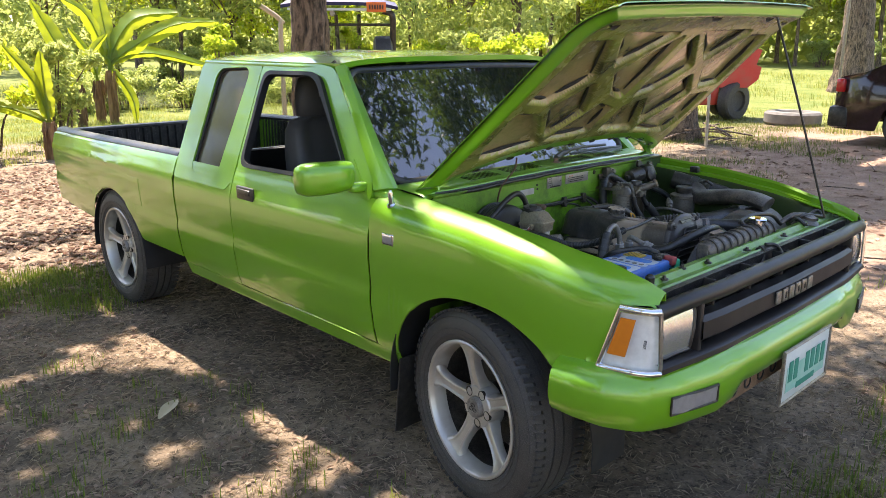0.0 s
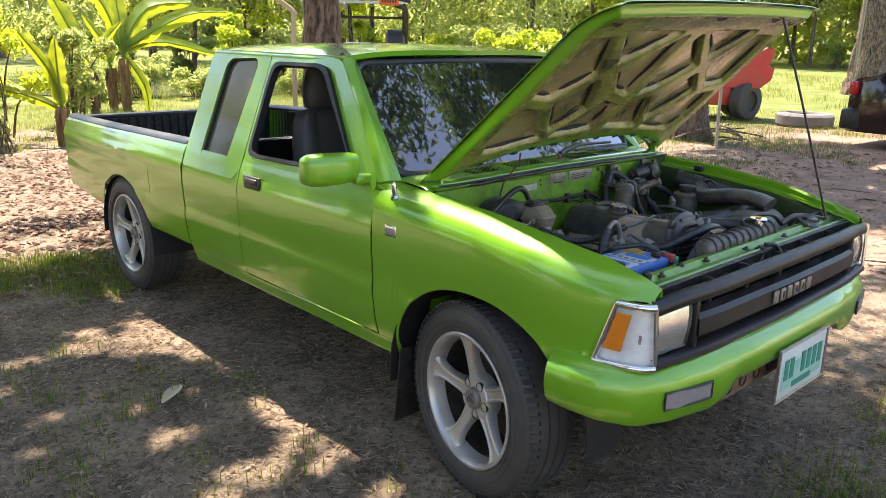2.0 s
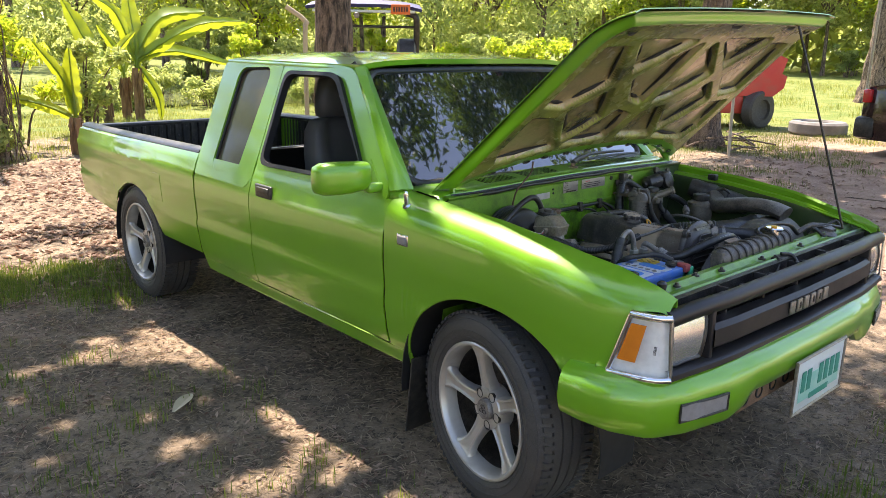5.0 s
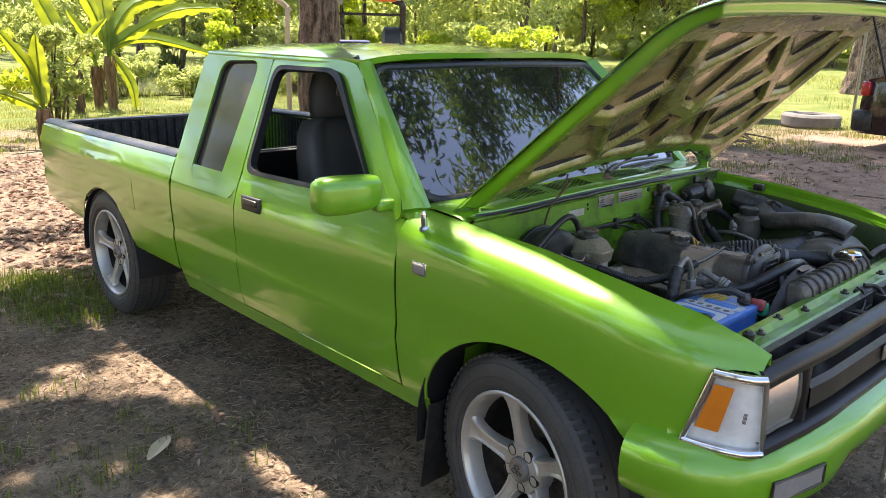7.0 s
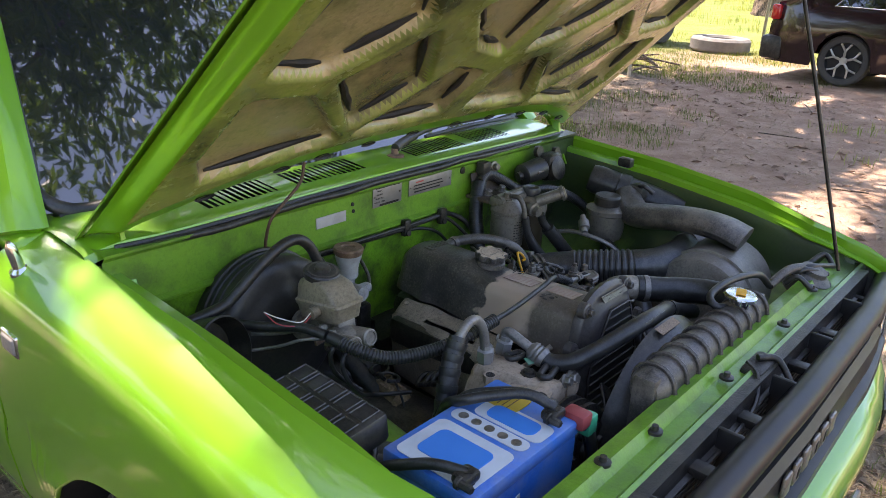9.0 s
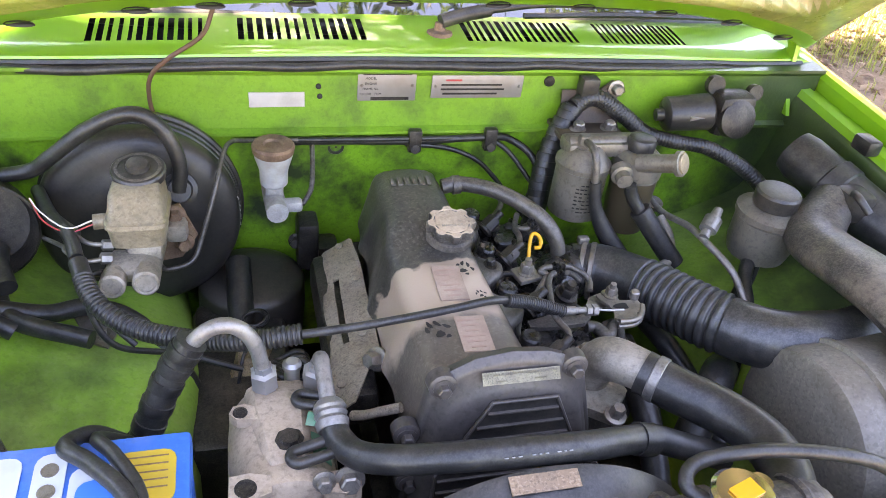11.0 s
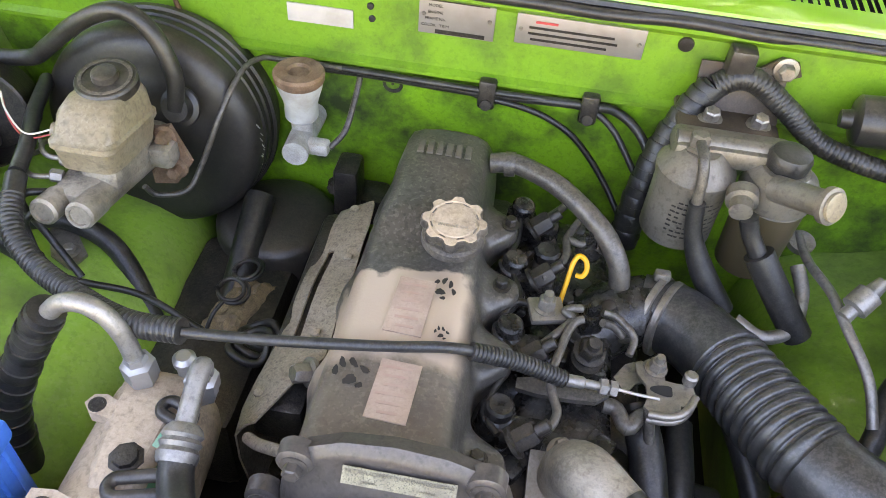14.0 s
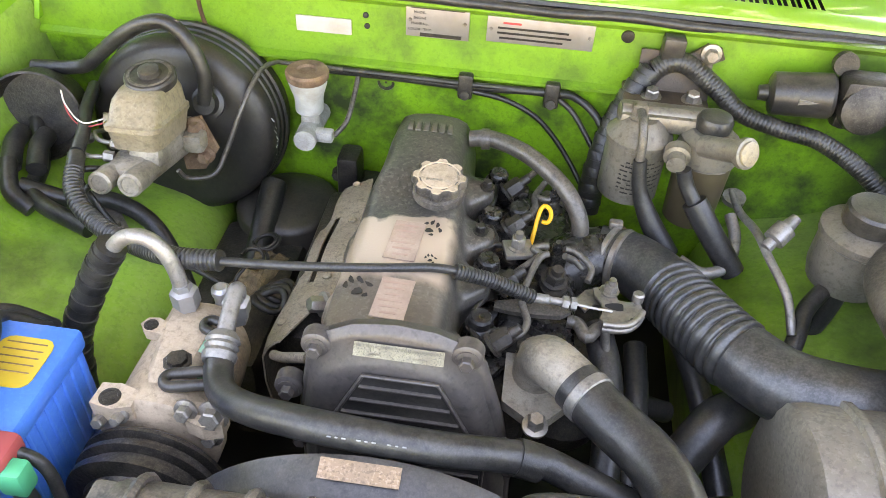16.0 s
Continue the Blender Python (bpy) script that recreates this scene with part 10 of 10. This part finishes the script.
# branch and log pile at the foot of the second tree
rnd = random.Random(15)
t = thing("branch_pile", "small heap of dry branches at the tree's foot", "branches")
for k in range(16):
    a = rnd.uniform(0, 6.28)
    p = Vector((-8.6 + rnd.uniform(-0.5, 0.6), -4.5 + rnd.uniform(-0.6, 0.6), 0.05 + rnd.uniform(0, 0.15)))
    bm = BM()
    d = Vector((math.cos(a), math.sin(a), rnd.uniform(-0.05, 0.25))) * rnd.uniform(0.25, 0.5)
    tube(bm, [p - d, p + Vector((0, 0, 0.03)), p + d], 0.013, 6, 3)
    part("branch", bm, BARK, t)

# blue tractor: canopy, roll bar and body behind the cab
t = thing("tractor", "blue farm tractor with a flat canopy roof", "tractor")
TB = Matrix.Translation((-5.45, -9.05, 0.17)) @ Matrix.Rotation(radians(-38), 4, "Z")
BLUEP = material("tractor_blue", (0.012, 0.014, 0.07), 0.6, 0, (0.03, 0.03, 0.11), 5, 0.5)
def tpart(name, build, mat, label=""):
    bm = BM()
    build(bm)
    bmesh.ops.transform(bm, matrix=TB, verts=bm.verts)
    return part(name, bm, mat, t, label)
def canopy(bm):
    rows = []
    for y in steps(-0.55, 0.60, 8):
        z = 1.90 - 0.10 * (y + 0.55)
        rows.append([(x, y, z + 0.06 - 0.10 * abs((x - 0.1) / 1.05) ** 4) for x in steps(-0.85, 0.95, 12)])
    grid(bm, rows)
    thicken(bm, -0.05)
tpart("canopy", canopy, BLUEP, "dark blue canopy with white flashes")
tpart("canopy_band", lambda bm: box(bm, (0.05, 0.615, 1.785), (1.6, 0.03, 0.04), 0.01), PLATEW)
ORANGE = material("orange_plate", (0.75, 0.16, 0.03), 0.5, 0, (0.6, 0.13, 0.03), 12, 0.4)
tpart("tractor_plate", lambda bm: box(bm, (-0.52, 0.64, 1.82), (0.30, 0.012, 0.15), 0.004), ORANGE, "orange registration plate")
for i, x in enumerate(steps(-0.62, -0.42, 5)):
    tpart("plate_bar", lambda bm: box(bm, (x, 0.648, 1.82), (0.024, 0.006, 0.07), 0), IRON)
tpart("work_lamp", lambda bm: lathe(bm, (0.16, 0.62, 1.72), (0, 1, 0), [(0, 0.03), (0.05, 0.045), (0.06, 0.04)], 16), STEEL)
for sx in (0.60, -0.78):
    tpart("roll_bar", lambda bm: tube(bm, [(sx * 0.8, 0.50, 1.77), (sx * 0.97, 0.50, 1.72), (sx, 0.48, 1.58), (sx, 0.40, 1.25), (sx, 0.38, 0.7)], 0.05, 10, 5), PLASTIC)
tpart("cross_bar", lambda bm: tube(bm, [(-0.78, 0.48, 1.56), (0.60, 0.48, 1.56)], 0.02, 8, 0), PLASTIC)
tpart("body", lambda bm: (box(bm, (0, -0.9, 0.85), (0.6, 1.7, 0.6), 0.06), box(bm, (0, 0.1, 0.75), (0.9, 0.8, 0.3), 0.05)), BLUEP)
for sx in (0.62, -0.62):
    tpart("wheel", lambda bm: yard_wheel(bm, (sx, 0.25, 0.60), (1, 0, 0), 0.79, 0.30), TYRE)
    tpart("wheel", lambda bm: yard_wheel(bm, (sx * 0.85, -1.5, 0.28), (1, 0, 0), 0.46, 0.2), TYRE)
t = thing("fence_post", "bent pale pipe standing behind the truck", "post")
bm = BM()
tube(bm, [(-2.95, -7.0, -0.05), (-2.95, -7.0, 1.55), (-2.98, -7.02, 1.72), (-2.78, -7.15, 1.9)], 0.03, 8, 4)
part("pipe", bm, material("pale_pipe", (0.45, 0.38, 0.26), 0.6), t)

# ---- parked car ----
t = thing("parked_car", "dark maroon and black sedan parked on the track", "car")
CARP = material("maroon_paint", (0.016, 0.004, 0.006), 0.2, 0.2, (0.024, 0.006, 0.009), 5, 0.3, coat=1.0, rough_var=0.03)
CX, CY = -9.95, -1.88
ROOFL = [(-1.02, 0.52), (-0.99, 0.78), (-0.95, 0.985), (-0.62, 1.06), (-0.10, 1.32), (0.25, 1.42), (0.9, 1.44), (1.5, 1.36), (2.2, 1.02), (3.3, 0.90), (3.55, 0.70)]
bm = BM()
rows = []
for y in steps(-1.0, 3.55, 60):
    zt = interp(ROOFL, y)
    hw = 0.88 - 0.10 * max(0, (-0.5 - y) / 0.5) ** 2 - 0.15 * max(0, (y - 2.9) / 0.65) ** 2
    low = 0.22
    for wy in (0.0, 2.7):
        if abs(y - wy) < 0.36:
            low = max(low, 0.32 + math.sqrt(0.36 ** 2 - (y - wy) ** 2))
    belt = min(zt - 0.02, 0.93)
    tum = hw - 0.24 * max(0, (zt - 1.0) / 0.42)
    row = [(hw - 0.04, low), (hw, min(belt, max(low + 0.02, 0.45))), (hw, min(belt, max(low + 0.03, 0.66))), (hw - 0.015, belt), ((hw - 0.04 + tum) / 2, belt + (zt - belt) * 0.5), (tum, zt - 0.03 * (zt - belt)), (tum - 0.10, zt), (0, zt + 0.02)]
    rows.append([(CX - 0.80 + a, CY + y, b) for a, b in row] + [(CX - 0.80 - a, CY + y, b) for a, b in row[::-1]])
vs = grid(bm, rows)
cap(bm, vs[0])
cap(bm, vs[-1])
part("body", bm, CARP, t, "", 45)


def car_side(y, z):
    zt = interp(ROOFL, y)
    return CX - 0.80 + 0.845 - 0.20 * max(0, (z - 0.93) / 0.45)


for outline in ([(-0.22, 0.99), (0.02, 1.24), (0.30, 1.34), (0.72, 1.36), (0.72, 0.99)], [(0.78, 0.99), (0.78, 1.36), (1.35, 1.32), (1.95, 1.0)]):
    bm = BM()
    cap(bm, [bm.verts.new((car_side(y, z) + 0.012, CY + y, z)) for y, z in outline])
    g = part("side_window", thicken(bm, 0.006), GLASS, t)
    bm = BM()
    tube(bm, [(car_side(y, z) + 0.02, CY + y, z) for y, z in outline + outline[:1]], 0.008, 6, 0)
    part("window_trim", bm, CHROME, g)
bm = BM()
box(bm, (CX + 0.02, CY - 0.93, 0.86), (0.14, 0.12, 0.20), 0.03)
part("tail_lamp", bm, material("red_lens", (0.5, 0.01, 0.01), 0.2, 0, (0.35, 0.01, 0.01), 15, 0.4, coat=0.8), t)
bm = BM()
rows = [[(CX + 0.05 - a, CY - 1.02 + 0.0 * a, z) for a in steps(0, 1.6, 6)] for z in (0.25, 0.40, 0.52, 0.56)]
box(bm, (CX - 0.80, CY - 0.93, 0.40), (1.72, 0.30, 0.32), 0.06)
part("rear_bumper", bm, PLASTIC, t)
for wy in (0.0, 2.7):
    for wx in (-0.04, -1.56):
        bm = BM()
        lathe(bm, (CX + wx - 0.2, CY + wy, 0.32), (1, 0, 0), [(0, 0.22), (0, 0.29), (0.02, 0.325), (0.19, 0.325), (0.21, 0.30), (0.205, 0.235)], 40, close=False)
        w = part("wheel", bm, TYRE, t)
        bm = BM()
        lathe(bm, (CX + wx, CY + wy, 0.32), (1, 0, 0), [(-0.05, 0.0), (-0.05, 0.215), (0.0, 0.225), (0.006, 0.232), (0.003, 0.238)], 40, close=False)
        part("wheel_dish", bm, TRIMDARK, w)
        bm = BM()
        c = Vector((CX + wx, CY + wy, 0.32))
        for k in range(5):
            a = 2 * math.pi * k / 5 + 0.3
            for off in (-0.30, 0.30):
                d1 = Vector((0, math.cos(a), math.sin(a)))
                d2 = Vector((0, math.cos(a + off), math.sin(a + off)))
                tube(bm, [c + d1 * 0.03, c + d1 * 0.12, c + d2 * 0.225], 0.014, 6, 3)
        lathe(bm, c, (1, 0, 0), [(-0.01, 0.05), (0.012, 0.045), (0.016, 0.0)], 20, close=False)
        part("rim", bm, ALLOY, w)

# ---- litter, grass and straw on the ground ----
rng = np.random.default_rng(6)


def strew(n, box_, keep=None):
    x0, x1, y0, y1 = box_
    p = np.stack([rng.uniform(x0, x1, n), rng.uniform(y0, y1, n), np.zeros(n)], 1)
    if keep is not None:
        p = p[[bool(keep(a, b)) for a, b, _ in p]]
    p[:, 2] = [ground_z(a, b) + 0.008 for a, b, _ in p]
    return p


def patchy(sc, lo, seed):
    return lambda x, y: noise.noise(Vector((x * sc, y * sc, seed))) > lo


def stuff(name, p, l, w, mat, label, cat, flat=0.85):
    me = leaf_mesh(name, p, l, w, rng, flat)
    me.materials.append(mat)
    tagged(new(name, me), label, cat, kind="stuff")


stuff("leaf_litter", np.concatenate([strew(5200, (-3.5, 2.6, -8.6, -3.9)), strew(1500, (-0.5, 2.6, -5.0, -3.0), patchy(1.3, -0.1, 3)), strew(1500, (-9.5, -1.0, -4.5, 2.2), patchy(0.7, -0.15, 8)), strew(900, (-4.9, -2.7, -4.0, -2.6))]), 0.085, 0.042, LITTER, "pale brown fallen leaves", "leaf litter")
stuff("leaf_litter", np.concatenate([strew(4200, (0.85, 2.8, -3.4, 1.6), patchy(1.2, -0.3, 14)), strew(700, (-0.6, 0.9, -3, 1.6)), strew(2500, (-9, -0.8, -3.5, 2.0)), strew(500, (-2.0, 1.0, 0.5, 2.2))]), 0.036, 0.013, LITTER, "small dry leaf scraps", "leaf litter")
stuff("dry_straw", np.concatenate([strew(26000, (-1.2, 3.0, -3.5, 2.2)), strew(4000, (-9, -1, -4, 2)), strew(5000, (-1.8, 0.8, 0.6, 2.0))]), 0.05, 0.004, STRAW, "short dry straw and grass stalks", "straw", 0.8)


def blades(name, p, h, mat, label):
    """Upright grass blades, bent over at the tip."""
    n = len(p)
    a = rng.uniform(0, 6.28, n)
    d = np.stack([np.cos(a), np.sin(a), np.zeros(n)], 1)
    s = np.stack([-np.sin(a), np.cos(a), np.zeros(n)], 1)
    hh = h * rng.uniform(0.4, 1.3, n)[:, None]
    w = 0.0012 + hh * 0.022
    up = np.array([0, 0, 1.0])
    lean_ = rng.uniform(0.1, 0.8, n)[:, None]
    b0, b1 = p - s * w - up * 0.01, p + s * w - up * 0.01
    m0 = p + up * hh * 0.6 + d * hh * 0.25 * lean_
    tip = p + up * hh * 0.95 + d * hh * 0.75 * lean_
    verts = np.stack([b0, b1, m0 + s * w * 0.8, m0 - s * w * 0.8, tip], 1).reshape(-1, 3)
    i = np.arange(n)[:, None] * 5
    faces = (i + np.array([[0, 1, 2, 3]])).tolist() + (i + np.array([[3, 2, 4]])).tolist()
    me = bpy.data.meshes.new(name)
    me.from_pydata(verts.tolist(), [], faces)
    me.materials.append(mat)
    tagged(new(name, me), label, "grass", kind="stuff")


def tufts(n, per, box_, r, keep=None):
    c = strew(n, box_, keep)
    k = np.repeat(c, per, 0)
    k[:, :2] += rng.normal(0, r, (len(k), 2))
    return k


blades("grass", np.concatenate([tufts(300, 34, (0.75, 2.2, -3.9, -2.75), 0.07, patchy(1.1, -0.05, 2)), tufts(420, 11, (0.95, 2.7, -2.8, 1.8), 0.05, patchy(1.9, 0.02, 4)), tufts(60, 22, (0.95, 2.6, -2.7, 1.7), 0.04, patchy(1.3, 0.1, 12)), tufts(330, 26, (-1.6, 0.75, 0.72, 2.2), 0.06, patchy(1.3, -0.15, 5)), tufts(40, 20, (0.3, 1.4, 0.45, 1.3), 0.05)]), 0.042, GRASS, "tufts of green grass on bare soil")
blades("grass", np.concatenate([tufts(1300, 24, (-13.0, -3.0, -6.2, -2.75), 0.13, patchy(0.7, -0.1, 16)), tufts(260, 24, (-11.0, -3.2, -2.6, -1.9), 0.10, patchy(0.9, 0.12, 17))]), 0.05, GRASS_EDGE, "low green grass along the track")
blades("grass", np.concatenate([tufts(420, 30, (-14.5, -8.5, -8.5, -3.2), 0.12, patchy(0.5, -0.1, 6)), tufts(70, 24, (-9.5, -1.2, -2.4, 2.5), 0.10, patchy(0.8, 0.15, 7)), tufts(150, 26, (-4.9, -2.9, -4.0, -2.7), 0.10), tufts(520, 44, (-8.5, 0.5, -15.0, -8.6), 0.14)]), 0.075, GRASSY, "sunlit grass at the yard's edge")
blades("grass", np.concatenate([tufts(700, 36, (-36, -12.5, -16, 0), 0.25, patchy(0.3, 0.0, 9)), tufts(450, 36, (-20, -3, -30, -14), 0.25, patchy(0.3, -0.1, 10))]), 0.17, GRASSY, "tall bright grass in the field")
# one large pale leaf and a few twigs by the front wheel
t = thing("fallen_leaf", "long pale dry leaf lying on the soil", "leaf")
bm = BM()
rows = []
for i in range(9):
    f = i / 8
    p = Vector((1.34 - 0.13 * f, -1.25 - 0.12 * f + 0.02 * math.sin(f * 3), 0.012 + 0.012 * math.sin(f * 3.1)))
    w = 0.03 * math.sin(math.pi * (0.06 + 0.9 * f))
    rows.append([p + Vector((0.7, -0.7, 0.35)) * w, p, p + Vector((-0.7, 0.7, 0.35)) * w])
grid(bm, rows)
part("blade", bm, material("pale_leaf", (0.50, 0.42, 0.27), 0.7, 0, (0.4, 0.32, 0.2), 25, 0.5), t)
rnd = random.Random(23)
for k in range(16):
    t = thing("twig", "short dry twig on the ground", "twig", "twigs on the ground")
    bm = BM()
    p = Vector((rnd.uniform(-8, -2.0), rnd.uniform(-2.5, 0.8), 0.02)) if k > 4 else Vector((rnd.uniform(0.9, 2.2), rnd.uniform(-2.5, 1.2), 0.006))
    a = rnd.uniform(0, 6.28)
    d = Vector((math.cos(a), math.sin(a), 0)) * rnd.uniform(0.1, 0.4) * (0.3 if k <= 4 else 1)
    tube(bm, [p - d, p + Vector((0.02, 0.02, 0.006)), p + d], 0.0025 if k <= 4 else 0.006, 6, 4)
    part("stick", bm, BARK, t)
